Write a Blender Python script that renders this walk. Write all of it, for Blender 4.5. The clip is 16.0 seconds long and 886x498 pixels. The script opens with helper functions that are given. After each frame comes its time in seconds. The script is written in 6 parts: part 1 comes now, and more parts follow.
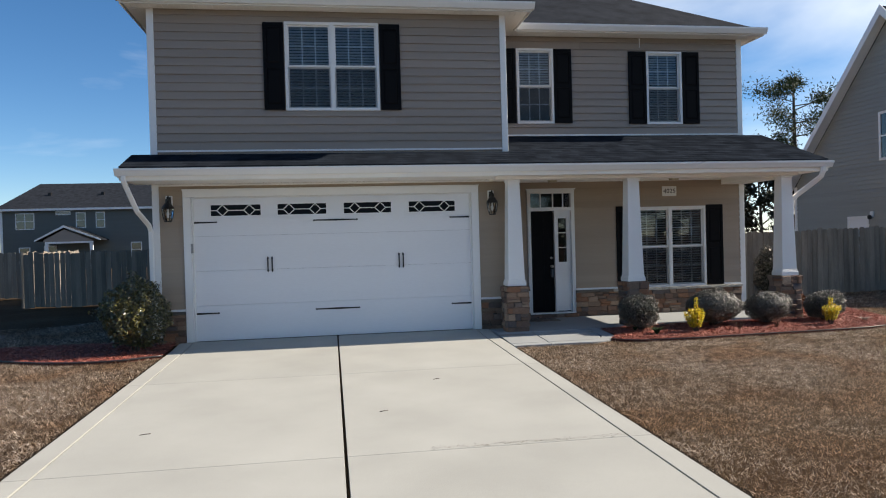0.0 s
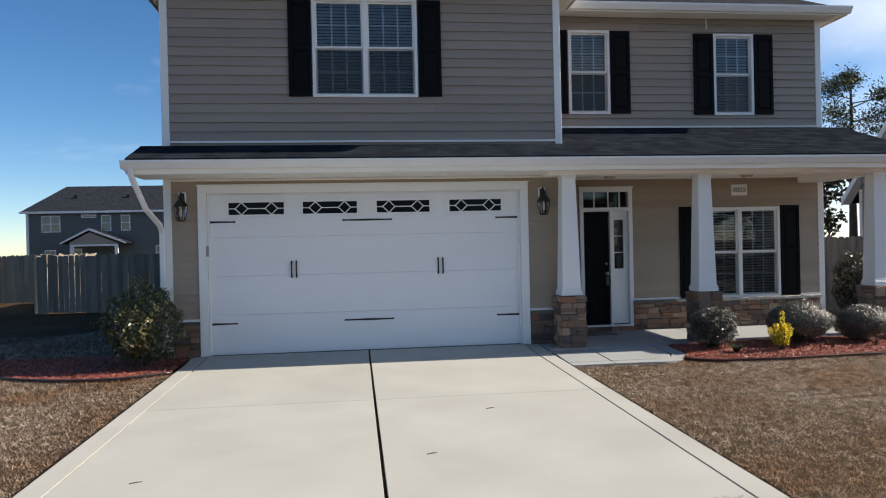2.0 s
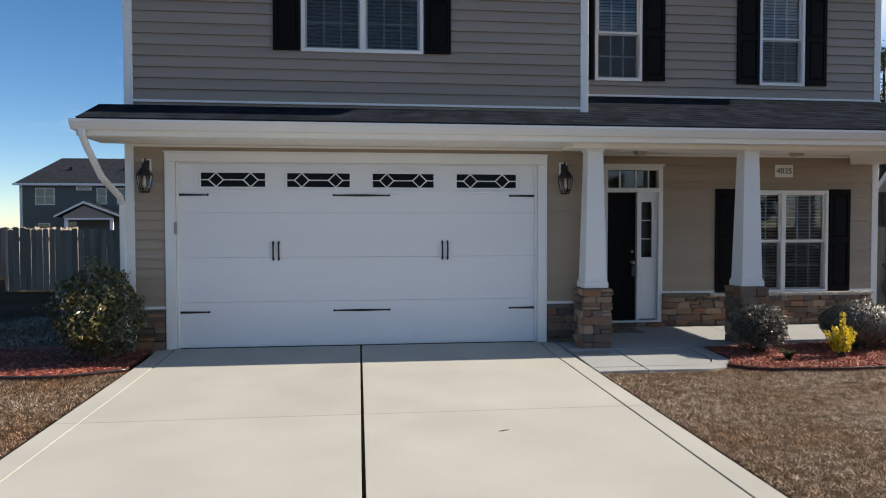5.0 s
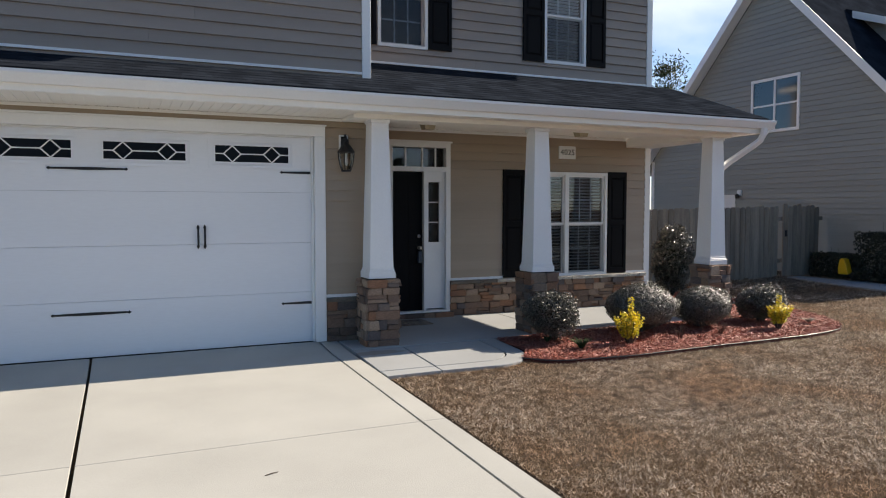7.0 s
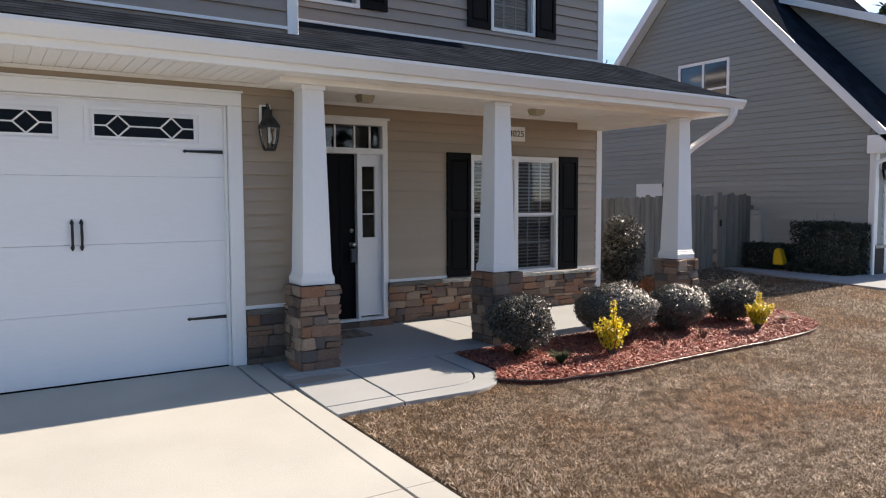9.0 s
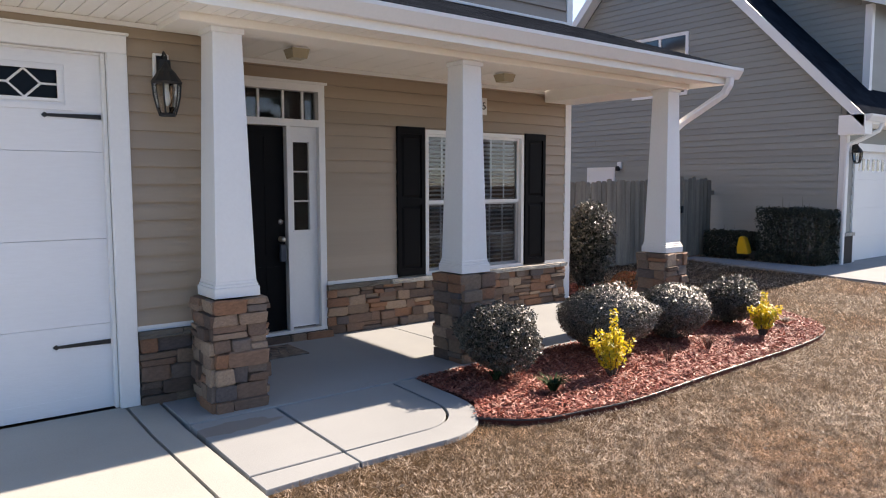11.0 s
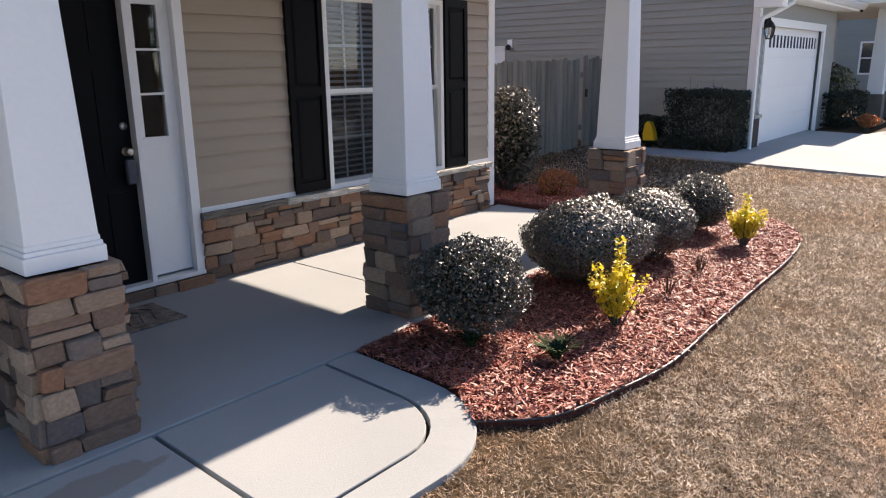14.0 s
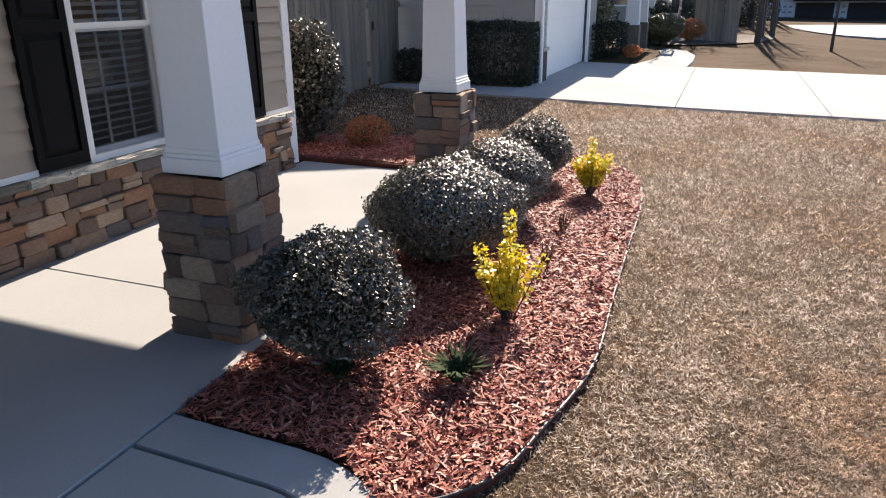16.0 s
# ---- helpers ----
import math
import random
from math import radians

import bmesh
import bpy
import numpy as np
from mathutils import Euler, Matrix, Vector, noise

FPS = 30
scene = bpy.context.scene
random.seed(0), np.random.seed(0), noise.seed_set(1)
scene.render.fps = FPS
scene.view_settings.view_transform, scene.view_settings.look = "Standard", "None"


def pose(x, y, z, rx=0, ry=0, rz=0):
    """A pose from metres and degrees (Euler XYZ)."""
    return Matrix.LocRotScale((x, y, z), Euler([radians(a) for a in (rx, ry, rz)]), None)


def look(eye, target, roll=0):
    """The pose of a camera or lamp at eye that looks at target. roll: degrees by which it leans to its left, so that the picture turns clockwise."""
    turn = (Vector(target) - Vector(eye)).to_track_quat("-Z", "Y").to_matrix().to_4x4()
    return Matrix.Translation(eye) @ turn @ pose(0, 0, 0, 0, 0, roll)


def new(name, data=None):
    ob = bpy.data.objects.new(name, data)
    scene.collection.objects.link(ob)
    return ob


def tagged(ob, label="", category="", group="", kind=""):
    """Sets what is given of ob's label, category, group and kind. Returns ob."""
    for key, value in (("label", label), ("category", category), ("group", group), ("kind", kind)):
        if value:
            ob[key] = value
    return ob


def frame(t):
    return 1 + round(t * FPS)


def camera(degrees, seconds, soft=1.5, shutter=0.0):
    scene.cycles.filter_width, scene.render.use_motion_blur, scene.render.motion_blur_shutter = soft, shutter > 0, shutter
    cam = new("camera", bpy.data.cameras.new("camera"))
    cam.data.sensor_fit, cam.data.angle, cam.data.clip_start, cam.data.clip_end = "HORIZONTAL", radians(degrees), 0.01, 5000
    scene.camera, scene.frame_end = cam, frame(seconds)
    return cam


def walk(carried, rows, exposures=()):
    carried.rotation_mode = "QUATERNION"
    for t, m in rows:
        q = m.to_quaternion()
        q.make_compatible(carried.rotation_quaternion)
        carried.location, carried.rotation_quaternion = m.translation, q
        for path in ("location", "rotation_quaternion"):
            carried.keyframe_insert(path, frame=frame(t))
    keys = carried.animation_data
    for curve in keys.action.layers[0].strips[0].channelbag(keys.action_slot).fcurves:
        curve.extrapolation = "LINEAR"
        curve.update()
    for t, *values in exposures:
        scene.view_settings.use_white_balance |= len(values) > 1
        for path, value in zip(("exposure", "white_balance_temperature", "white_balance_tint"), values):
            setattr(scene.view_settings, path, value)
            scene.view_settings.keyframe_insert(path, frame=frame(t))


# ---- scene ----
cam = camera(63.3, 16.0, soft=1.1)
PATH = [
    (0, (-0.089, -12.622, 1.608), (0.218, -10.646, 1.583), -1.6),
    (0.5, (-0.072, -12.27, 1.553), (0.233, -10.293, 1.528), -0.9),
    (1, (-0.102, -11.898, 1.539), (0.254, -9.93, 1.513), -0.3),
    (1.5, (-0.128, -11.572, 1.577), (0.228, -9.605, 1.535), -0.6),
    (2, (-0.191, -11.164, 1.583), (0.05, -9.179, 1.574), -1.3),
    (2.5, (-0.198, -10.844, 1.592), (0.082, -8.865, 1.526), -0.5),
    (3, (-0.087, -10.484, 1.578), (0.222, -8.509, 1.513), -1.0),
    (3.2, (-0.123, -10.359, 1.576), (0.173, -8.382, 1.533), -1.5),
    (5.3, (0.0, -9.578, 1.601), (0.23, -7.593, 1.538), 0.0),
    (5.5, (0.106, -9.485, 1.608), (0.407, -7.509, 1.55), -0.9),
    (6, (0.076, -9.152, 1.592), (0.665, -7.242, 1.516), -1.0),
    (6.5, (0.226, -8.806, 1.604), (0.918, -6.931, 1.515), -0.6),
    (7, (0.308, -8.431, 1.587), (1.123, -6.608, 1.476), -0.0),
    (7.5, (0.304, -8.013, 1.595), (1.254, -6.256, 1.485), 0.4),
    (8, (0.397, -7.636, 1.57), (1.405, -5.912, 1.456), -0.6),
    (8.5, (0.468, -7.198, 1.575), (1.482, -5.477, 1.47), 0.7),
    (9, (0.466, -6.764, 1.563), (1.539, -5.082, 1.427), -0.2),
    (9.5, (0.583, -6.355, 1.539), (1.719, -4.716, 1.385), -1.6),
    (9.7, (0.676, -6.185, 1.561), (1.82, -4.55, 1.423), -1.1),
    (12, (1.33, -4.595, 1.55), (2.603, -3.077, 1.282), 0.0),
    (12.5, (1.427, -4.207, 1.552), (2.693, -2.692, 1.233), 0.1),
    (13, (1.572, -3.919, 1.52), (2.823, -2.405, 1.144), -0.9),
    (13.5, (1.776, -3.694, 1.575), (3.074, -2.236, 1.139), -1.4),
    (14, (1.892, -3.475, 1.548), (3.38, -2.233, 1.056), -0.8),
    (14.5, (1.953, -3.259, 1.601), (3.636, -2.321, 1.061), -1.5),
    (15, (2.094, -3.056, 1.551), (3.825, -2.24, 0.971), -1.5),
    (15.5, (2.419, -2.735, 1.532), (4.167, -2.011, 0.883), -0.8),
    (16, (2.606, -2.491, 1.516), (4.366, -1.813, 0.85), -0.5),
]
EXPOSURES = [(0.0, 0.79, 7300, 12), (3.0, 0.79, 7300, 13), (5.5, 0.77, 7500, 13), (7.0, 0.93, 7500, 14), (9.0, 1.24, 7650, 17), (12.0, 1.55, 7800, 20), (14.0, 1.54, 7800, 20), (16.0, 1.54, 7650, 19)]
walk(cam, [(t, look(eye, target, roll)) for t, eye, target, roll in PATH], EXPOSURES)

# ---- light ----
SUN_TO = Vector((1.47, 0.03, 1.0))
elev = math.atan2(SUN_TO.z, math.hypot(SUN_TO.x, SUN_TO.y))
azim = math.atan2(SUN_TO.x, SUN_TO.y)
sun_data = bpy.data.lights.new("sun", "SUN")
sun_data.energy, sun_data.angle, sun_data.color = 4.7, radians(0.5), (1.0, 0.95, 0.875)
sun = new("sun", sun_data)
sun.matrix_world = look(SUN_TO * 30, (0, 0, 0))
world = bpy.data.worlds.new("world")
scene.world = world
world.use_nodes = True
wn = world.node_tree
wn.nodes.clear()
sky = wn.nodes.new("ShaderNodeTexSky")
sky.sky_type, sky.sun_disc, sky.sun_elevation, sky.sun_rotation = "NISHITA", False, elev, azim
sky.air_density, sky.dust_density, sky.ozone_density = 0.9, 0.05, 4.5
bgn = wn.nodes.new("ShaderNodeBackground")
bgn.inputs["Strength"].default_value = 0.087
wout = wn.nodes.new("ShaderNodeOutputWorld")
sky.altitude = 1200
hsv = wn.nodes.new("ShaderNodeHueSaturation")
hsv.inputs["Saturation"].default_value = 1.2
wn.links.new(sky.outputs[0], hsv.inputs["Color"])
# thin high cloud, thicker towards the east
wtc, wmap, wno, wsep = (wn.nodes.new("ShaderNode" + k) for k in ("TexCoord", "Mapping", "TexNoise", "SeparateXYZ"))
wmap.inputs["Scale"].default_value = (1.0, 1.0, 3.2)
wno.inputs["Scale"].default_value, wno.inputs["Detail"].default_value, wno.inputs["Distortion"].default_value = 2.1, 6, 0.6
wn.links.new(wtc.outputs["Generated"], wmap.inputs["Vector"])
wn.links.new(wmap.outputs[0], wno.inputs["Vector"])
wn.links.new(wtc.outputs["Generated"], wsep.inputs[0])
east = wn.nodes.new("ShaderNodeMapRange")
east.inputs["From Min"].default_value, east.inputs["From Max"].default_value, east.inputs["To Min"].default_value, east.inputs["To Max"].default_value = 0.12, 0.6, -0.03, 0.34
wn.links.new(wsep.outputs["X"], east.inputs["Value"])
veil = wn.nodes.new("ShaderNodeMath")
veil.operation = "ADD"
wn.links.new(wno.outputs["Fac"], veil.inputs[0])
wn.links.new(east.outputs[0], veil.inputs[1])
thick = wn.nodes.new("ShaderNodeMapRange")
thick.inputs["From Min"].default_value, thick.inputs["From Max"].default_value, thick.inputs["To Max"].default_value = 0.60, 0.98, 0.75
wn.links.new(veil.outputs[0], thick.inputs["Value"])
cloud = wn.nodes.new("ShaderNodeMix")
cloud.data_type = "RGBA"
cloud.inputs[7].default_value = (7.2, 8.2, 9.4, 1)
wn.links.new(thick.outputs[0], cloud.inputs["Factor"])
wn.links.new(hsv.outputs[0], cloud.inputs[6])
wn.links.new(cloud.outputs[2], bgn.inputs["Color"])
wn.links.new(bgn.outputs[0], wout.inputs["Surface"])


# ---- materials ----
def ramp_node(n, stops, interp="LINEAR"):
    r = n.new("ShaderNodeValToRGB")
    r.color_ramp.interpolation = interp
    el = r.color_ramp.elements
    while len(el) < len(stops):
        el.new(0.5)
    for e, (p, c) in zip(el, stops):
        e.position, e.color = p, (*c, 1)
    return r


def shade(c, f):
    return tuple(min(1.0, v * f) for v in c)


def material(name, base, rough=0.6, metal=0.0, vary=0.12, big=0.7, small=40, bump=0.15, bump_scale=None, stretch=(1, 1, 1), random=0.0, island=0.0, spec=0.5, coords="Object"):
    """Two scales of variation on one base colour, with a fine relief. random varies it from object to object, island from piece to piece of a joined mesh."""
    m = bpy.data.materials.new(name)
    m.use_nodes = True
    n, l = m.node_tree.nodes, m.node_tree.links
    b = n["Principled BSDF"]
    b.inputs["Metallic"].default_value = metal
    b.inputs["Specular IOR Level"].default_value = spec
    tc = n.new("ShaderNodeTexCoord")
    if coords == "World":
        geo = n.new("ShaderNodeNewGeometry")
        src = geo.outputs["Position"]
    else:
        src = tc.outputs[coords]
    mp = n.new("ShaderNodeMapping")
    mp.inputs["Scale"].default_value = stretch
    l.new(src, mp.inputs["Vector"])
    n1, n2 = n.new("ShaderNodeTexNoise"), n.new("ShaderNodeTexNoise")
    n1.inputs["Scale"].default_value, n1.inputs["Detail"].default_value = big, 4
    n2.inputs["Scale"].default_value, n2.inputs["Detail"].default_value = small, 5
    for t in (n1, n2):
        l.new(mp.outputs[0], t.inputs["Vector"])
    r1 = ramp_node(n, [(0.3, shade(base, 1 - vary)), (0.7, shade(base, 1 + vary))])
    l.new(n1.outputs["Fac"], r1.inputs[0])
    r2 = ramp_node(n, [(0.3, (1 - vary,) * 3), (0.7, (1, 1, 1))])
    l.new(n2.outputs["Fac"], r2.inputs[0])
    mx = n.new("ShaderNodeMix")
    mx.data_type, mx.blend_type = "RGBA", "MULTIPLY"
    mx.inputs["Factor"].default_value = 1
    l.new(r1.outputs[0], mx.inputs[6])
    l.new(r2.outputs[0], mx.inputs[7])
    col = mx.outputs[2]
    if random or island:
        if random:
            src_r = n.new("ShaderNodeObjectInfo").outputs["Random"]
            amount = random
        else:
            src_r = n.new("ShaderNodeNewGeometry").outputs["Random Per Island"]
            amount = island
        mr = n.new("ShaderNodeMapRange")
        mr.inputs["To Min"].default_value, mr.inputs["To Max"].default_value = 1 - amount, 1 + amount
        l.new(src_r, mr.inputs["Value"])
        hs = n.new("ShaderNodeHueSaturation")
        l.new(mr.outputs[0], hs.inputs["Value"])
        l.new(col, hs.inputs["Color"])
        col = hs.outputs[0]
    l.new(col, b.inputs["Base Color"])
    rr = n.new("ShaderNodeMapRange")
    rr.inputs["To Min"].default_value, rr.inputs["To Max"].default_value = max(0.02, rough - 0.08), min(1, rough + 0.08)
    l.new(n2.outputs["Fac"], rr.inputs["Value"])
    l.new(rr.outputs[0], b.inputs["Roughness"])
    if bump:
        bp = n.new("ShaderNodeBump")
        bp.inputs["Strength"].default_value, bp.inputs["Distance"].default_value = bump, 0.01
        if bump_scale:
            n3 = n.new("ShaderNodeTexNoise")
            n3.inputs["Scale"].default_value, n3.inputs["Detail"].default_value = bump_scale, 4
            l.new(mp.outputs[0], n3.inputs["Vector"])
            l.new(n3.outputs["Fac"], bp.inputs["Height"])
        else:
            l.new(n2.outputs["Fac"], bp.inputs["Height"])
        l.new(bp.outputs[0], b.inputs["Normal"])
    return m


def palette(name, colours, rough, by="object", bump=0.4, small=25, vary=0.18, spec=0.4):
    """Pieces that each take one of several colours."""
    m = material(name, (0.5, 0.5, 0.5), rough, bump=bump, small=small, vary=vary, spec=spec, big=6)
    n, l = m.node_tree.nodes, m.node_tree.links
    src = n.new("ShaderNodeObjectInfo").outputs["Random"] if by == "object" else n.new("ShaderNodeNewGeometry").outputs["Random Per Island"]
    r = ramp_node(n, [(i / len(colours), c) for i, c in enumerate(colours)], "CONSTANT" if by == "object" else "LINEAR")
    l.new(src, r.inputs[0])
    mx = n.new("ShaderNodeMix")
    mx.data_type, mx.blend_type = "RGBA", "MULTIPLY"
    mx.inputs["Factor"].default_value = 1
    b = n["Principled BSDF"]
    old = b.inputs["Base Color"].links[0].from_socket
    sc = n.new("ShaderNodeMix")
    sc.data_type, sc.blend_type = "RGBA", "ADD"
    sc.inputs["Factor"].default_value = 1
    l.new(old, sc.inputs[6])
    l.new(old, sc.inputs[7])
    l.new(r.outputs[0], mx.inputs[6])
    l.new(sc.outputs[2], mx.inputs[7])
    l.new(mx.outputs[2], b.inputs["Base Color"])
    return m


def glass_material(name, tint, ior):
    m = bpy.data.materials.new(name)
    m.use_nodes = True
    n, l = m.node_tree.nodes, m.node_tree.links
    n.remove(n["Principled BSDF"])
    tr, gl, mix, fr = n.new("ShaderNodeBsdfTransparent"), n.new("ShaderNodeBsdfGlossy"), n.new("ShaderNodeMixShader"), n.new("ShaderNodeFresnel")
    tr.inputs["Color"].default_value = (*tint, 1)
    gl.inputs["Roughness"].default_value = 0.02
    fr.inputs["IOR"].default_value = ior
    l.new(fr.outputs[0], mix.inputs[0])
    l.new(tr.outputs[0], mix.inputs[1])
    l.new(gl.outputs[0], mix.inputs[2])
    l.new(mix.outputs[0], n["Material Output"].inputs["Surface"])
    return m


def leaf_material(name, colours, rough, translucent=0.25, spec=0.5):
    m = bpy.data.materials.new(name)
    m.use_nodes = True
    n, l = m.node_tree.nodes, m.node_tree.links
    b = n["Principled BSDF"]
    geo = n.new("ShaderNodeNewGeometry")
    r = ramp_node(n, [(i / max(1, len(colours) - 1), c) for i, c in enumerate(colours)])
    l.new(geo.outputs["Random Per Island"], r.inputs[0])
    l.new(r.outputs[0], b.inputs["Base Color"])
    b.inputs["Roughness"].default_value = rough
    b.inputs["Specular IOR Level"].default_value = spec
    tr, mix = n.new("ShaderNodeBsdfTranslucent"), n.new("ShaderNodeMixShader")
    l.new(r.outputs[0], tr.inputs["Color"])
    mix.inputs[0].default_value = translucent
    l.new(b.outputs[0], mix.inputs[1])
    l.new(tr.outputs[0], mix.inputs[2])
    l.new(mix.outputs[0], n["Material Output"].inputs["Surface"])
    return m


M_SIDE_UP = material("taupe_siding", (0.305, 0.252, 0.213), 0.55, random=0.05, vary=0.05, small=8, bump=0.12, bump_scale=60, stretch=(0.3, 1, 6), coords="World")
# Same taupe siding, its colour warmed and lifted for bounce light under the eaves.
M_SIDE_LOW = material("bounce_lit_siding", (0.365, 0.287, 0.215), 0.55, random=0.04, vary=0.05, small=8, bump=0.12, bump_scale=60, stretch=(0.3, 1, 6), coords="World")
M_WHITE = material("white_trim", (0.80, 0.80, 0.79), 0.42, vary=0.03, bump=0.04, coords="World")
M_SOFFIT = material("white_soffit", (0.92, 0.90, 0.85), 0.55, vary=0.03, bump=0.03, coords="World")
M_DOOR = material("white_garage_door", (0.79, 0.80, 0.82), 0.45, vary=0.03, bump=0.12, bump_scale=90, stretch=(0.25, 1, 1.5), coords="World")
M_BLACK = material("black_iron", (0.008, 0.008, 0.009), 0.5, vary=0.2, bump=0.08)
M_SHUTTER = material("black_shutter", (0.004, 0.004, 0.005), 0.6, vary=0.1, spec=0.12, bump=0.06, coords="World")
M_BLACKDOOR = material("black_door_paint", (0.004, 0.004, 0.005), 0.55, vary=0.1, spec=0.12, bump=0.04, coords="World")
M_SHINGLE = material("charcoal_shingle", (0.022, 0.026, 0.033), 0.95, spec=0.05, vary=0.3, big=3, small=90, bump=0.5, random=0.25, coords="World")
M_SHINGLE_J = material("charcoal_shingle_joined", (0.020, 0.025, 0.033), 0.95, spec=0.0, vary=0.3, big=3, small=90, bump=0.25, island=0.22, coords="World")
M_CONC = material("concrete", (0.300, 0.316, 0.318), 0.9, spec=0.12, vary=0.07, big=0.8, small=120, bump=0.12, random=0.02, coords="World")
M_DRIVE = material("drive_concrete", (0.388, 0.39, 0.36), 0.9, spec=0.12, vary=0.08, big=0.9, small=110, bump=0.15, random=0.02, coords="World")


def stain(m, centre, size, tint):
    """A rusty splash with an uneven rim at one place of the concrete."""
    n, l = m.node_tree.nodes, m.node_tree.links
    b = n["Principled BSDF"]
    old = b.inputs["Base Color"].links[0].from_socket
    geo, mp, no, add, ln, r, mx = n.new("ShaderNodeNewGeometry"), n.new("ShaderNodeMapping"), n.new("ShaderNodeTexNoise"), n.new("ShaderNodeVectorMath"), n.new("ShaderNodeVectorMath"), ramp_node(n, [(0.55, (1, 1, 1)), (0.62, (0, 0, 0))]), n.new("ShaderNodeMix")
    mp.inputs["Location"].default_value = [-c / z for c, z in zip(centre, size)]
    mp.inputs["Scale"].default_value = [1 / z for z in size]
    no.inputs["Scale"].default_value = 9
    l.new(geo.outputs["Position"], mp.inputs["Vector"])
    l.new(geo.outputs["Position"], no.inputs["Vector"])
    add.operation, ln.operation = "MULTIPLY_ADD", "LENGTH"
    l.new(no.outputs["Color"], add.inputs[0])
    add.inputs[1].default_value = (0.5, 0.5, 0.0)
    l.new(mp.outputs[0], add.inputs[2])
    l.new(add.outputs[0], ln.inputs[0])
    l.new(ln.outputs["Value"], r.inputs[0])
    mx.data_type, mx.blend_type = "RGBA", "MULTIPLY"
    l.new(r.outputs[0], mx.inputs["Factor"])
    l.new(old, mx.inputs[6])
    mx.inputs[7].default_value = (*tint, 1)
    l.new(mx.outputs[2], b.inputs["Base Color"])


stain(M_CONC, (3.02, -0.78, -0.04), (0.55, 0.16, 5.0), (0.86, 0.74, 0.68))
M_JOINT = material("dark_joint", (0.05, 0.045, 0.04), 0.95, vary=0.2)
M_GLASS = glass_material("window_glass", (0.62, 0.67, 0.72), 1.75)
M_GPANE = material("dark_garage_pane", (0.006, 0.007, 0.01), 0.2, vary=0.1, bump=0, spec=0.15)
M_SCREEN = bpy.data.materials.new("insect_screen")
M_SCREEN.use_nodes = True
_n, _l = M_SCREEN.node_tree.nodes, M_SCREEN.node_tree.links
_t, _m = _n.new("ShaderNodeBsdfTransparent"), _n.new("ShaderNodeMixShader")
_n["Principled BSDF"].inputs["Base Color"].default_value = (0.015, 0.016, 0.018, 1)
_n["Principled BSDF"].inputs["Roughness"].default_value = 0.7
_m.inputs[0].default_value = 0.36
_l.new(_t.outputs[0], _m.inputs[1])
_l.new(_n["Principled BSDF"].outputs[0], _m.inputs[2])
_l.new(_m.outputs[0], _n["Material Output"].inputs["Surface"])
# near-black colour stands in for the dimness of unlit rooms and open bays
M_DARK = material("interior_shade", (0.02, 0.02, 0.022), 0.9, vary=0.1)
M_BLIND = material("white_blind", (0.78, 0.79, 0.80), 0.6, vary=0.04, bump=0)
M_STONE = palette("field_stone", [(0.222, 0.154, 0.112), (0.145, 0.098, 0.075), (0.298, 0.155, 0.091), (0.111, 0.094, 0.092), (0.343, 0.243, 0.174), (0.178, 0.115, 0.086), (0.220, 0.136, 0.097), (0.257, 0.131, 0.079), (0.166, 0.126, 0.106), (0.282, 0.191, 0.136), (0.120, 0.082, 0.065)], 0.85)
M_CAPSTONE = material("pale_ledge_stone", (0.42, 0.40, 0.36), 0.9, vary=0.25, big=8, small=60, bump=1.0)
M_CAPDARK = material("grey_ledge_stone", (0.14, 0.125, 0.105), 0.85, vary=0.2, big=3, small=40, bump=0.5)
M_MORTAR = material("mortar", (0.05, 0.042, 0.036), 0.95, vary=0.2)
M_FENCE = material("weathered_wood", (0.25, 0.215, 0.172), 0.85, vary=0.25, big=2, small=30, bump=0.4, random=0.25, stretch=(4, 4, 0.4), coords="World")
M_NSIDE = material("grey_siding", (0.275, 0.283, 0.264), 0.55, random=0.04, vary=0.05, small=8, bump=0.1, stretch=(1, 0.3, 6), coords="World")
M_TRUNK = material("bark", (0.10, 0.08, 0.065), 0.95, vary=0.3, big=5, small=30, bump=0.8)
M_GLASSPALE = glass_material("lantern_glass", (0.92, 0.92, 0.9), 1.5)
M_METAL = material("brushed_nickel", (0.5, 0.48, 0.45), 0.3, metal=1.0, vary=0.05, bump=0)


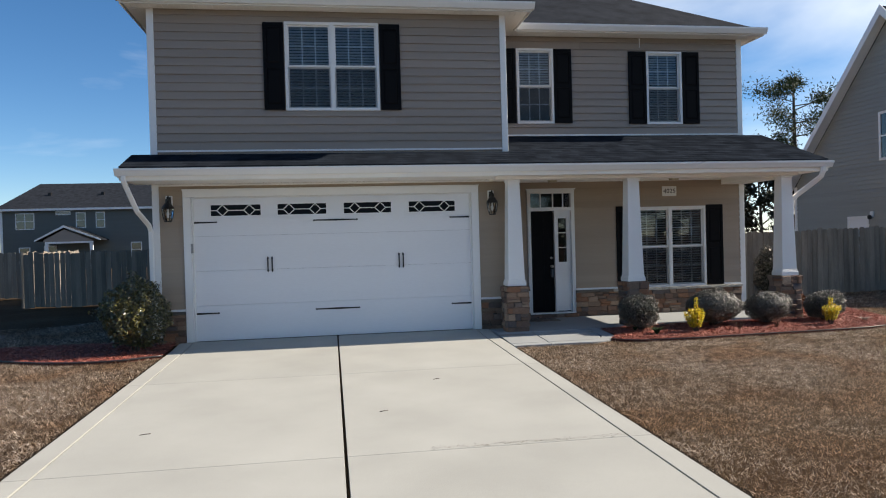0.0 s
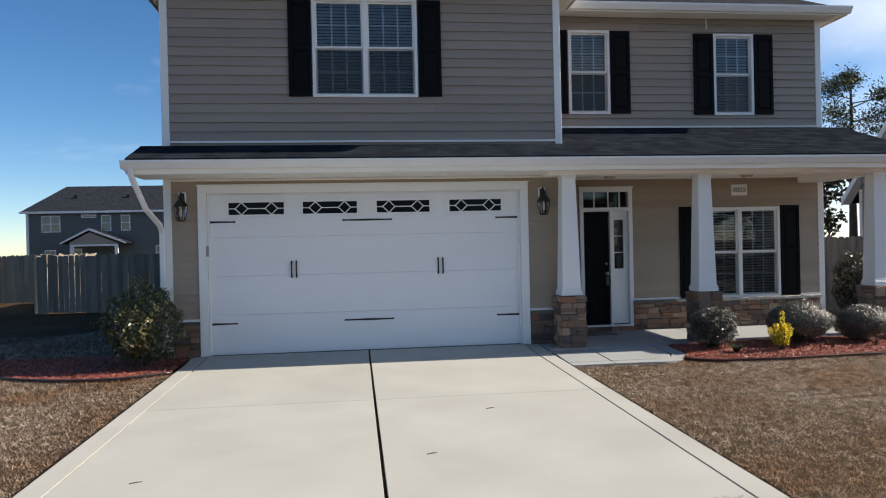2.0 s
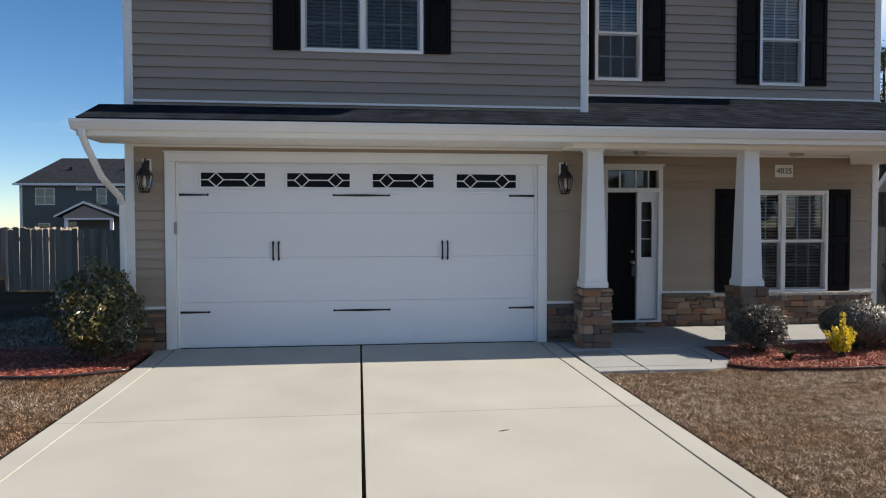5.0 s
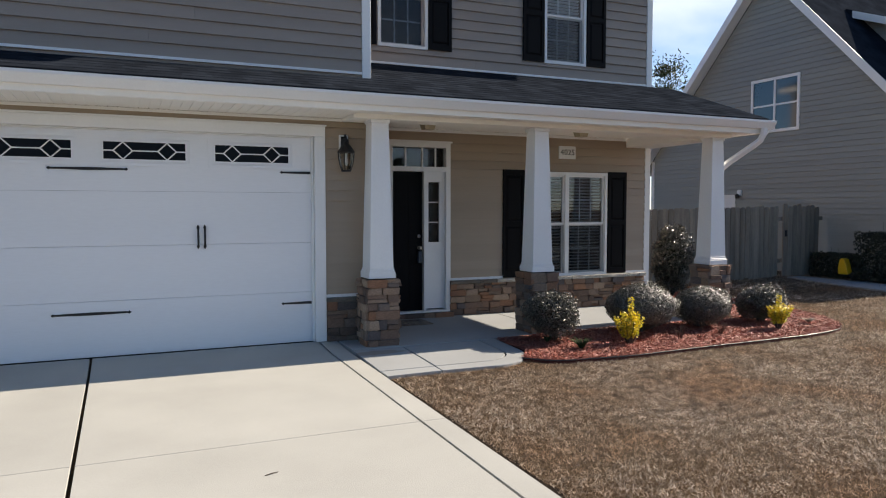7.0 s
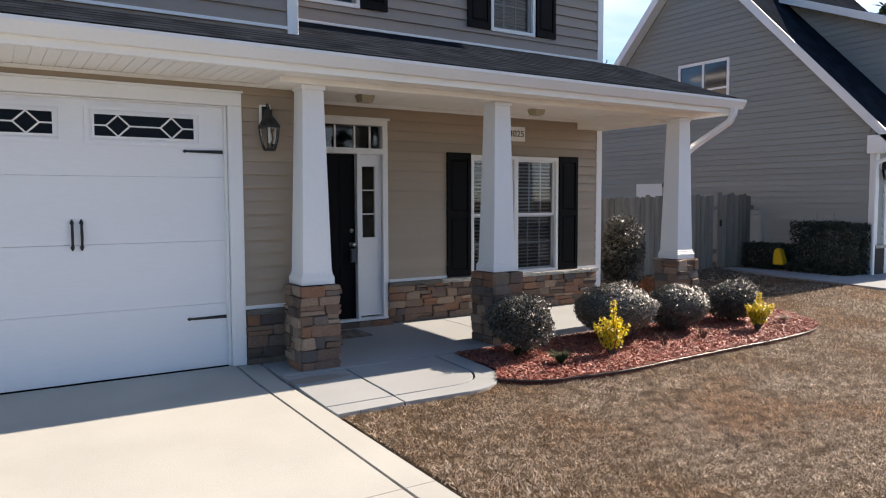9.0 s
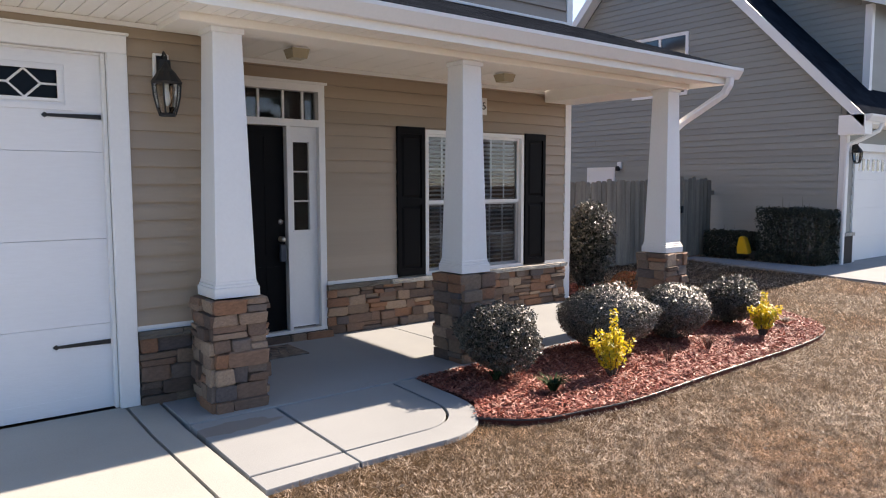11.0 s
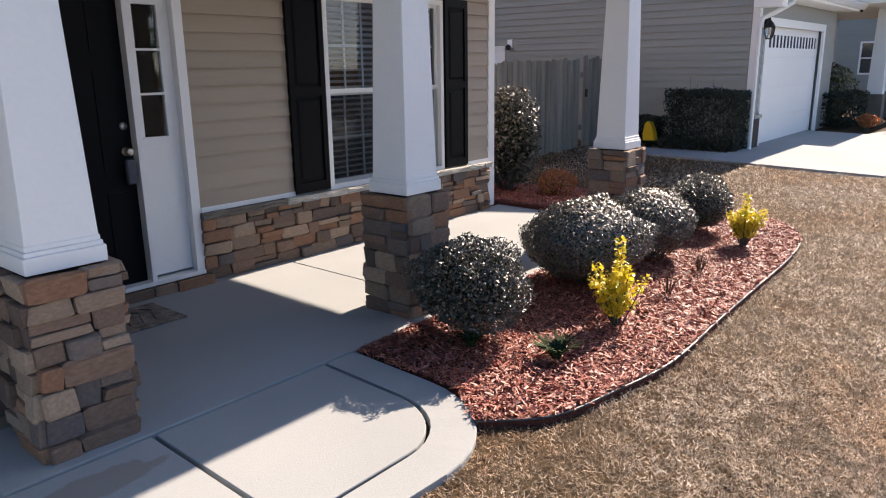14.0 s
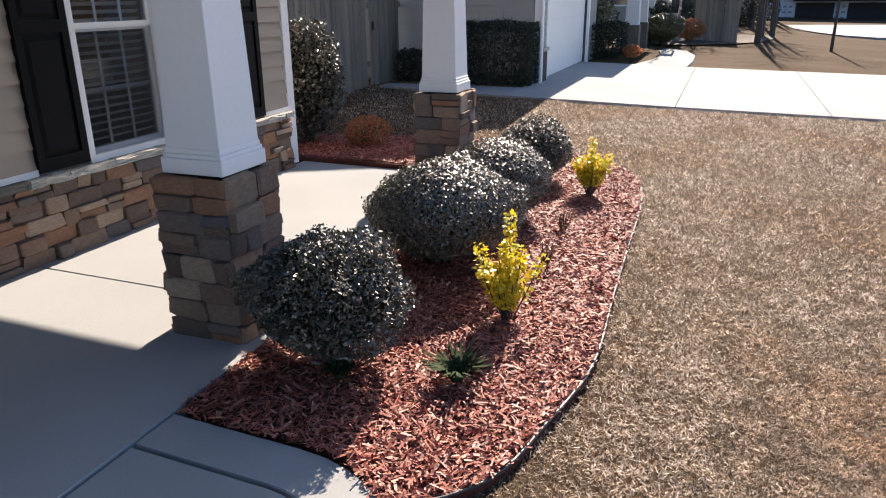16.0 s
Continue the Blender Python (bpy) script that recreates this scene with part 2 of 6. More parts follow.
def lawn_material():
    m = material("dormant_lawn", (0.25, 0.18, 0.12), 0.95, vary=0.25, big=1.1, small=60, bump=0.8, spec=0.05, coords="World")
    n, l = m.node_tree.nodes, m.node_tree.links
    b = n["Principled BSDF"]
    geo = n.new("ShaderNodeNewGeometry")
    no = n.new("ShaderNodeTexNoise")
    no.inputs["Scale"].default_value, no.inputs["Detail"].default_value = 0.6, 6
    l.new(geo.outputs["Position"], no.inputs["Vector"])
    r = ramp_node(n, [(0.35, (0.070, 0.043, 0.025)), (0.5, (0.080, 0.055, 0.034)), (0.68, (0.095, 0.073, 0.052))])
    l.new(no.outputs["Fac"], r.inputs[0])
    no2 = n.new("ShaderNodeTexNoise")
    no2.inputs["Scale"].default_value, no2.inputs["Detail"].default_value = 45, 4
    l.new(geo.outputs["Position"], no2.inputs["Vector"])
    r2 = ramp_node(n, [(0.3, (0.35, 0.33, 0.3)), (0.7, (1.15, 1.1, 1.0))])
    l.new(no2.outputs["Fac"], r2.inputs[0])
    mx = n.new("ShaderNodeMix")
    mx.data_type, mx.blend_type = "RGBA", "MULTIPLY"
    mx.inputs["Factor"].default_value = 1
    l.new(r.outputs[0], mx.inputs[6])
    l.new(r2.outputs[0], mx.inputs[7])
    l.new(mx.outputs[2], b.inputs["Base Color"])
    return m


M_LAWN = lawn_material()
M_BLADE = leaf_material("dry_grass", [(0.035, 0.022, 0.014), (0.20, 0.135, 0.088), (0.38, 0.285, 0.205), (0.88, 0.79, 0.68), (0.095, 0.06, 0.04), (0.55, 0.44, 0.345), (0.26, 0.18, 0.12)], 0.5, 0.34, 0.4)


def patchy(m):
    """Rusty and pale patches, as wide as a step, over the blades."""
    n, l = m.node_tree.nodes, m.node_tree.links
    geo, no = n.new("ShaderNodeNewGeometry"), n.new("ShaderNodeTexNoise")
    no.inputs["Scale"].default_value, no.inputs["Detail"].default_value = 0.75, 5
    l.new(geo.outputs["Position"], no.inputs["Vector"])
    wide = ramp_node(n, [(0.38, (0.90, 0.70, 0.54)), (0.5, (0.92, 0.86, 0.80)), (0.60, (1.16, 1.16, 1.16))])
    l.new(no.outputs["Fac"], wide.inputs[0])
    tuft_no = n.new("ShaderNodeTexNoise")
    tuft_no.inputs["Scale"].default_value, tuft_no.inputs["Detail"].default_value = 9.0, 4
    l.new(geo.outputs["Position"], tuft_no.inputs["Vector"])
    tufts = ramp_node(n, [(0.36, (0.42, 0.40, 0.38)), (0.5, (0.95, 0.95, 0.95)), (0.64, (1.35, 1.35, 1.35))])
    l.new(tuft_no.outputs["Fac"], tufts.inputs[0])
    both = n.new("ShaderNodeMix")
    both.data_type, both.blend_type = "RGBA", "MULTIPLY"
    both.inputs["Factor"].default_value = 1
    l.new(wide.outputs[0], both.inputs[6])
    l.new(tufts.outputs[0], both.inputs[7])
    for b in [x for x in n if x.type in ("BSDF_PRINCIPLED", "BSDF_TRANSLUCENT")]:
        sock = b.inputs["Base Color"] if b.type == "BSDF_PRINCIPLED" else b.inputs["Color"]
        old = sock.links[0].from_socket
        mx = n.new("ShaderNodeMix")
        mx.data_type, mx.blend_type = "RGBA", "MULTIPLY"
        mx.inputs["Factor"].default_value = 1
        l.new(old, mx.inputs[6])
        l.new(both.outputs[2], mx.inputs[7])
        l.new(mx.outputs[2], sock)


patchy(M_BLADE)
M_MULCH = material("red_mulch_bed", (0.12, 0.028, 0.016), 0.95, vary=0.3, big=6, small=80, bump=0.8, coords="World")
M_CHIP = leaf_material("red_mulch_chip", [(0.10, 0.020, 0.013), (0.27, 0.058, 0.036), (0.42, 0.12, 0.078), (0.58, 0.25, 0.185), (0.15, 0.030, 0.018), (0.36, 0.085, 0.055), (0.46, 0.145, 0.10)], 0.6, 0.0, 0.5)
M_HOLLY = leaf_material("holly_leaf", [(0.008, 0.011, 0.006), (0.035, 0.04, 0.022), (0.10, 0.095, 0.075), (0.018, 0.023, 0.011), (0.20, 0.18, 0.16), (0.042, 0.046, 0.03), (0.012, 0.017, 0.008)], 0.5, 0.03, 0.5)
# near-black holly tones: the shade inside the bushes is put into the colour
M_HOLLY_IN = leaf_material("holly_inner_shade", [(0.008, 0.012, 0.006), (0.022, 0.028, 0.014), (0.012, 0.016, 0.008)], 0.6, 0.0, 0.2)
M_LIRI = leaf_material("liriope_blade", [(0.012, 0.022, 0.01), (0.03, 0.05, 0.02), (0.05, 0.07, 0.03)], 0.8, 0.1, 0.08)
M_TWIG = material("dry_twig", (0.14, 0.085, 0.06), 0.9, vary=0.3, spec=0.1, bump=0)
M_BROADLEAF = leaf_material("broad_evergreen_leaf", [(0.012, 0.018, 0.005), (0.035, 0.045, 0.01), (0.17, 0.15, 0.03), (0.016, 0.022, 0.008), (0.26, 0.22, 0.05)], 0.3, 0.15, 0.7)
M_YELLOW = leaf_material("golden_leaf", [(0.44, 0.41, 0.035), (0.75, 0.58, 0.04), (0.85, 0.62, 0.045), (0.30, 0.36, 0.03)], 0.45, 0.4)
M_REDLEAF = leaf_material("red_shrub_leaf", [(0.42, 0.09, 0.035), (0.52, 0.18, 0.07), (0.16, 0.15, 0.05)], 0.45, 0.3)
M_PINE = leaf_material("pine_needle", [(0.018, 0.034, 0.014), (0.035, 0.055, 0.022), (0.05, 0.07, 0.028)], 0.6, 0.1, 0.25)
M_FARLEAF = leaf_material("far_evergreen", [(0.008, 0.012, 0.007), (0.018, 0.024, 0.013), (0.034, 0.038, 0.022)], 0.7, 0.05)


for _m in (M_HOLLY, M_BROADLEAF):
    _b = _m.node_tree.nodes["Principled BSDF"]
    _b.inputs["Coat Weight"].default_value, _b.inputs["Coat Roughness"].default_value = 1.0, 0.38


# ---- mesh helpers ----
def ground_z(x, y):
    s = min(1.0, max(0.0, -y / 0.6))
    z = -0.03 * s + 0.018 * max(-40.0, min(y, 0.0))
    r = min(1.0, max(0.0, (x - 9.0) / 4.5))
    q = min(1.0, max(0.0, (x - 4.2) / 1.6))
    return z + 0.03 * q * q * (3 - 2 * q) + 0.07 * r * r * (3 - 2 * r)


def part(name, bm, mat, parent=None, label="", smooth=False):
    me = bpy.data.meshes.new(name)
    bm.to_mesh(me)
    bm.free()
    me.materials.append(mat)
    if smooth:
        for p in me.polygons:
            p.use_smooth = True
    ob = new(name, me)
    ob.parent = parent
    if label:
        tagged(ob, label)
    return ob


def box(bm, x0, y0, z0, x1, y1, z1, bevel=0.0):
    v = [bm.verts.new(p) for p in ((x0, y0, z0), (x1, y0, z0), (x1, y1, z0), (x0, y1, z0), (x0, y0, z1), (x1, y0, z1), (x1, y1, z1), (x0, y1, z1))]
    f = [bm.faces.new([v[i] for i in q]) for q in ((3, 2, 1, 0), (4, 5, 6, 7), (0, 1, 5, 4), (1, 2, 6, 5), (2, 3, 7, 6), (3, 0, 4, 7))]
    if bevel:
        edges = {e for q in f for e in q.edges}
        bmesh.ops.bevel(bm, geom=list(edges), offset=bevel, segments=1, affect="EDGES")
    return bm


def boxes(*rows, bevel=0.0):
    bm = bmesh.new()
    for r in rows:
        box(bm, *r, bevel=bevel)
    return bm


def solid(bm, pts, faces):
    v = [bm.verts.new(p) for p in pts]
    for q in faces:
        bm.faces.new([v[i] for i in q])
    return bm


def extrude_poly(bm, pts, vec):
    """A closed prism on the polygon pts, drawn out along vec."""
    n = len(pts)
    a = [bm.verts.new(p) for p in pts]
    b = [bm.verts.new(Vector(p) + Vector(vec)) for p in pts]
    bm.faces.new(a)
    bm.faces.new(b[::-1])
    for i in range(n):
        bm.faces.new([a[i], b[i], b[(i + 1) % n], a[(i + 1) % n]])
    bmesh.ops.recalc_face_normals(bm, faces=bm.faces[:])
    return bm


def tube(bm, pts, radii, sides=8):
    rings = []
    pts = [Vector(p) for p in pts]
    for i, p in enumerate(pts):
        d = (pts[min(i + 1, len(pts) - 1)] - pts[max(i - 1, 0)]).normalized()
        a = d.orthogonal().normalized() if i == 0 else (rings_dir - d * rings_dir.dot(d)).normalized()
        rings_dir = a
        c = d.cross(a)
        r = radii[i] if isinstance(radii, (list, tuple)) else radii
        rings.append([bm.verts.new(p + (a * math.cos(t) + c * math.sin(t)) * r) for t in (2 * math.pi * k / sides for k in range(sides))])
    for u, w in zip(rings, rings[1:]):
        for k in range(sides):
            bm.faces.new([u[k], u[(k + 1) % sides], w[(k + 1) % sides], w[k]])
    bm.faces.new(rings[0][::-1])
    bm.faces.new(rings[-1])
    return bm


def lathe(bm, profile, cx, cy, cz, sides=16):
    rings = [[bm.verts.new((cx + r * math.cos(2 * math.pi * k / sides), cy + r * math.sin(2 * math.pi * k / sides), cz + z)) for k in range(sides)] for r, z in profile]
    for u, w in zip(rings, rings[1:]):
        for k in range(sides):
            bm.faces.new([u[k], u[(k + 1) % sides], w[(k + 1) % sides], w[k]])
    bm.faces.new(rings[0][::-1])
    bm.faces.new(rings[-1])
    return bm


def triangles(name, verts, per, mat, parent=None, quads=False):
    """A mesh of many loose triangles (or quads): verts is an array of n * per corners."""
    me = bpy.data.meshes.new(name)
    verts = np.asarray(verts, dtype=np.float32).reshape(-1, 3)
    n = len(verts) // per
    me.vertices.add(len(verts))
    me.vertices.foreach_set("co", verts.ravel())
    me.loops.add(n * per)
    me.loops.foreach_set("vertex_index", np.arange(n * per, dtype=np.int32))
    me.polygons.add(n)
    me.polygons.foreach_set("loop_start", np.arange(0, n * per, per, dtype=np.int32))
    me.polygons.foreach_set("loop_total", np.full(n, per, dtype=np.int32))
    me.update(calc_edges=True)
    me.materials.append(mat)
    ob = new(name, me)
    ob.parent = parent
    return ob


def empty(name, at=(0, 0, 0), **tags):
    ob = new(name)
    ob.location = at
    ob.empty_display_size = 0.2
    return tagged(ob, **tags)


def minus(u0, u1, cuts):
    spans = [(u0, u1)]
    for a, b in cuts:
        spans = [s for p, q in spans for s in ((p, min(q, a)), (max(p, b), q)) if s[1] - s[0] > 0.01]
    return spans


class Wall:
    """A plane to build on: u runs along it, n points out of it."""

    def __init__(self, origin, u, n):
        self.o, self.u, self.n = Vector(origin), Vector(u), Vector(n)

    def at(self, u, z, d=0.0):
        return self.o + self.u * u + Vector((0, 0, z)) + self.n * d


def wall_box(bm, w, u0, u1, z0, z1, d0, d1):
    p = [w.at(u, z, d) for z in (z0, z1) for u, d in ((u0, d0), (u1, d0), (u1, d1), (u0, d1))]
    v = [bm.verts.new(q) for q in p]
    fs = [bm.faces.new([v[i] for i in q]) for q in ((3, 2, 1, 0), (4, 5, 6, 7), (0, 1, 5, 4), (1, 2, 6, 5), (2, 3, 7, 6), (3, 0, 4, 7))]
    bmesh.ops.recalc_face_normals(bm, faces=fs)
    return bm


def backing(name, w, u0, u1, z0, z1, holes, mat, parent=None, thick=0.14, out=0.0):
    bm = bmesh.new()
    zs = sorted({z0, z1, *[z for h in holes for z in h[2:4] if z0 < z < z1]})
    for a, b in zip(zs, zs[1:]):
        for p, q in minus(u0, u1, [h[:2] for h in holes if h[2] < b - 1e-4 and h[3] > a + 1e-4]):
            wall_box(bm, w, p, q, a, b, out - thick, out)
    return part(name, bm, mat, parent)


def siding(w, u0, u1, z0, z1, step, holes, mat, parent, limits=None, joints=True, seed=3):
    """Lapped boards, each one a piece; limits(z) narrows a course under a sloping roof."""
    rnd = random.Random(seed)
    z = z0
    k = 0
    while z < z1 - 0.01:
        top = min(z + step, z1)
        a0, b0 = (u0, u1) if limits is None else limits(top)
        a0, b0 = max(a0, u0), min(b0, u1)
        cuts = sorted({z, top, *[h for q in holes for h in q[2:4] if z + 0.002 < h < top - 0.002]})
        for s, t in zip(cuts, cuts[1:]):
            out_s = 0.027 - 0.024 * (s - z) / step
            out_t = 0.027 - 0.024 * (t - z) / step
            for p, q in minus(a0, b0, [h[:2] for h in holes if h[2] < t - 0.002 and h[3] > s + 0.002]):
                pieces = [p]
                if joints and q - p > 4.2:
                    pieces.append(p + (q - p) * rnd.uniform(0.3, 0.7))
                pieces.append(q)
                for c, d in zip(pieces, pieces[1:]):
                    bm = bmesh.new()
                    e = 0.0006 if len(pieces) > 2 else 0
                    solid(bm, [w.at(c + e, s, 0), w.at(d - e, s, 0), w.at(d - e, s, out_s), w.at(c + e, s, out_s), w.at(c + e, t, 0), w.at(d - e, t, 0), w.at(d - e, t, out_t), w.at(c + e, t, out_t)],
                          ((3, 2, 1, 0), (4, 5, 6, 7), (0, 1, 5, 4), (1, 2, 6, 5), (2, 3, 7, 6), (3, 0, 4, 7)))
                    bmesh.ops.recalc_face_normals(bm, faces=bm.faces[:])
                    part("siding_board", bm, mat, parent)
        z += step
        k += 1


def make_stones():
    out = []
    rnd = random.Random(11)
    for i in range(9):
        bm = bmesh.new()
        box(bm, -0.5, -0.5, -0.5, 0.5, 0.5, 0.5)
        for v in bm.verts:
            v.co += Vector((rnd.uniform(-0.06, 0.05), rnd.uniform(-0.16, 0.16), rnd.uniform(-0.10, 0.06)))
        bmesh.ops.bevel(bm, geom=bm.edges[:], offset=0.085, segments=1, affect="EDGES")
        for v in bm.verts:
            v.co += Vector((rnd.uniform(-0.022, 0.022), rnd.uniform(-0.07, 0.07), rnd.uniform(-0.035, 0.035)))
        me = bpy.data.meshes.new("stone")
        bm.to_mesh(me)
        bm.free()
        me.materials.append(M_STONE)
        for p in me.polygons:
            p.use_smooth = False
        out.append(me)
    return out


STONES = make_stones()


def stone_face(w, u0, u1, z0, z1, depth, parent, seed, row=(0.065, 0.125), length=(0.10, 0.30), wrap=0.0):
    """Courses of roughly squared stones on a wall; wrap lets every other course run past the ends, as at a corner."""
    rnd = random.Random(seed)
    rz = math.atan2(w.u.y, w.u.x)
    z = z0
    k = 0
    while z < z1 - 0.02:
        h = rnd.uniform(*row)
        if z1 - z - h < row[0] * 0.7:
            h = z1 - z
        a = u0 - (wrap if k % 2 else 0)
        b = u1 + (wrap if k % 2 else 0)
        u = a
        while u < b - 0.01:
            ln = rnd.uniform(*length)
            if b - u - ln < length[0] * 0.8:
                ln = b - u
            split = h > 0.085 and ln > 0.12 and rnd.random() < 0.3
            for zz, hh in (((z, h * 0.5), (z + h * 0.5, h * 0.5)) if split else ((z, h),)):
                d = depth + rnd.uniform(-0.014, 0.026)
                ob = new("stone", rnd.choice(STONES))
                ob.parent = parent
                c = w.at(u + ln / 2, zz + hh / 2, d / 2 - 0.005)
                if parent:
                    c = c - parent.location
                ob.location = c
                ob.rotation_euler = (0, 0, rz + (math.pi if rnd.random() < 0.5 else 0))
                ob.scale = (ln - 0.004, d, hh - 0.004)
            u += ln
        z += h
        k += 1


# ---- ground ----
def grid_sheet(name, xs, ys, mat, z_of, kind="structure"):
    bm = bmesh.new()
    v = [[bm.verts.new((x, y, z_of(x, y))) for x in xs] for y in ys]
    for j in range(len(ys) - 1):
        for i in range(len(xs) - 1):
            bm.faces.new([v[j][i], v[j][i + 1], v[j + 1][i + 1], v[j + 1][i]])
    return tagged(part(name, bm, mat), kind=kind)


gx = [-900, -300, -120, -60, -30, -18, -12, -9, -7, -5, -4, -3, -2, -1, 0, 1, 2, 3, 4, 5, 6, 7, 8, 9, 9.5, 10, 10.5, 11, 11.5, 12, 12.5, 13, 13.5, 14, 15, 18, 22, 30, 45, 80, 200, 900]
gy = [-900, -300, -100, -60, -40, -25, -14, -10, -8, -6, -5, -4, -3, -2, -1, -0.6, -0.3, 0, 1, 2, 3, 5, 8, 12, 20, 40, 90, 300, 900]
gx = sorted(gx + [2.7, 8.55, 8.62])
gy = sorted(gy + [-0.60, -0.5])
grid_sheet("ground", gx, gy, M_LAWN, lambda x, y: ground_z(x, y) - (0.3 if 2.65 < x < 8.58 and -0.55 < y < 9 else 0.035))
tagged(bpy.data.objects["ground"], "dormant brown lawn with pale and rusty patches")

# driveway: concrete slabs with recessed joints
drive_bed = boxes((-2.64, -14.9, -0.6, 2.64, 0.0, -0.45))
driveway = tagged(part("driveway", drive_bed, M_JOINT), "pale concrete driveway with dark saw-cut joints and a picture-frame border", kind="structure")


def slab(poly, top, parent, name="slab", thick=0.12, gap=0.0085, mat=None):
    """A concrete slab on the outline poly; its top follows top(x, y)."""
    c = sum((Vector(p).to_3d() for p in poly), Vector()) / len(poly)
    bm = bmesh.new()
    ring = []
    for p in poly:
        d = c - Vector(p).to_3d()
        q = Vector(p).to_3d() + Vector((math.copysign(min(gap, abs(d.x)), d.x), math.copysign(min(gap * 0.55, abs(d.y)), d.y), 0))
        ring.append(q)
    n = len(ring)
    hi = [bm.verts.new((q.x, q.y, top(q.x, q.y))) for q in ring]
    mid = []
    for q, h in zip(ring, hi):
        d = (c - q).normalized() * -0.004
        mid.append(bm.verts.new((q.x + d.x, q.y + d.y, top(q.x, q.y) - 0.006)))
    lo = [bm.verts.new((v.co.x, v.co.y, v.co.z - thick)) for v in mid]
    bm.faces.new(hi)
    for i in range(n):
        j = (i + 1) % n
        bm.faces.new([hi[i], mid[i], mid[j], hi[j]])
        bm.faces.new([mid[i], lo[i], lo[j], mid[j]])
    bm.faces.new(lo[::-1])
    bmesh.ops.recalc_face_normals(bm, faces=bm.faces[:])
    bmesh.ops.triangulate(bm, faces=[f for f in bm.faces if len(f.verts) > 4])
    return part(name, bm, mat or M_CONC, parent)


dy = [0.0, -3.25, -6.68, -10.1, -14.9]
for ya, yb in zip(dy, dy[1:]):
    for xa, xb in ((-2.66, -2.437), (-2.437, -0.025), (-0.015, 2.437), (2.437, 2.66)):
        cuts = [ya] + ([-0.6] if ya == 0.0 else []) + [yb]
        if ya == 0.0:
            poly = [(xa, yb), (xb, yb), (xb, -0.6), (xb, ya), (xa, ya), (xa, -0.6)]
        else:
            poly = [(xa, yb), (xb, yb), (xb, ya), (xa, ya)]
        slab(poly, ground_z, driveway, mat=M_DRIVE, gap=0.011)

# walk and porch slab
walk_top = lambda x, y: -0.018 - 0.045 * min(1.0, max(0.0, (-0.6 - y) / 1.1))
path_bed = tagged(part("path", boxes((2.68, -1.4, -0.5, 4.2, 0.9, -0.2)), M_JOINT), "concrete front walk with a rounded corner and dark joints", kind="structure")
PE = -0.63
arc_out = [(3.9 + 0.6 * math.cos(a), -1.2 - 0.6 * math.sin(a)) for a in [math.pi / 2 * k / 9 for k in range(10)]]
arc_mid = [(3.9 + 0.393 * math.cos(a), -1.2 - 0.393 * math.sin(a)) for a in [math.pi / 2 * k / 9 for k in range(10)]]
arc_in = [(3.9 + 0.376 * math.cos(a), -1.2 - 0.376 * math.sin(a)) for a in [math.pi / 2 * k / 9 for k in range(10)]]
slab([(2.67, -1.575), (3.275, -1.575), (3.275, PE), (2.67, PE)], walk_top, path_bed)
slab([(2.67, -1.80), (3.275, -1.78), (3.275, -1.592), (2.67, -1.592)], walk_top, path_bed)
slab([(3.285, PE), (3.285, -1.576)] + arc_in[::-1] + [(4.276, PE)], walk_top, path_bed)
for k in range(9):
    slab([arc_out[k], arc_mid[k], arc_mid[k + 1], arc_out[k + 1]], walk_top, path_bed, gap=0.0)
slab([(4.5, PE), (4.293, PE), arc_mid[0], arc_out[0]], walk_top, path_bed, gap=0.0)
slab([arc_out[-1], arc_mid[-1], (3.285, -1.593), (3.285, -1.78)], walk_top, path_bed, gap=0.0)
porch_floor = tagged(part("porch_floor", boxes((2.7, -0.6, -0.5, 8.5, 1.1, -0.14)), M_JOINT), "pale concrete porch slab with a sawn joint", kind="structure")
porch_top = lambda x, y: 0.0 - 0.014 * min(1.0, max(0.0, 0.3 - y))
slab([(2.67, PE + 0.01), (5.5, PE + 0.01), (5.5, 1.26), (3.1, 1.26), (3.1, 0.0), (2.67, 0.0)], porch_top, porch_floor)
slab([(5.5, PE + 0.01), (8.60, PE + 0.01), (8.60, 1.26), (5.5, 1.26)], porch_top, porch_floor)

# ---- house ----
W0 = Wall((0, 0, 0), (1, 0, 0), (0, -1, 0))
W1 = Wall((0, 1.26, 0), (1, 0, 0), (0, -1, 0))
STEP_LOW, STEP_UP = 0.125, 0.142
XL, XJ, XR = -3.0, 3.08, 8.43
WALL_TOP = 5.62

garage_holes = [(-2.42, 2.42, -0.1, 2.44)]
win_low = (6.02, 7.57, 0.52, 2.17)
door_hole = (3.775, 4.735, 0.0, 2.55)
win_u0 = (-0.78, 0.83, 3.90, 5.42)
win_u1 = (3.63, 4.39, 3.87, 5.36)
win_u2 = (6.35, 7.12, 3.85, 5.33)


def inset(h, e):
    return (h[0] + e, h[1] - e, h[2] + e, h[3] - e)


wall_front_garage = tagged(backing("wall_front_garage", W0, XL, XJ, -0.3, WALL_TOP, garage_holes + [inset(win_u0, 0.03)], M_SIDE_UP), "taupe lap siding wall above and beside the garage door", kind="structure")
wall_front_porch = tagged(backing("wall_front_porch", W1, XJ, XR, -0.3, WALL_TOP, [inset(win_low, 0.03), inset(door_hole, 0.03), inset(win_u1, 0.03), inset(win_u2, 0.03)], M_SIDE_UP), "taupe lap siding wall with a stone wainscot under the porch", kind="structure")
tagged(part("wall_return", boxes((XJ - 0.14, 0.142, -0.3, XJ, 1.26, WALL_TOP)), M_SIDE_UP), "taupe siding wall beside the front door", kind="structure")
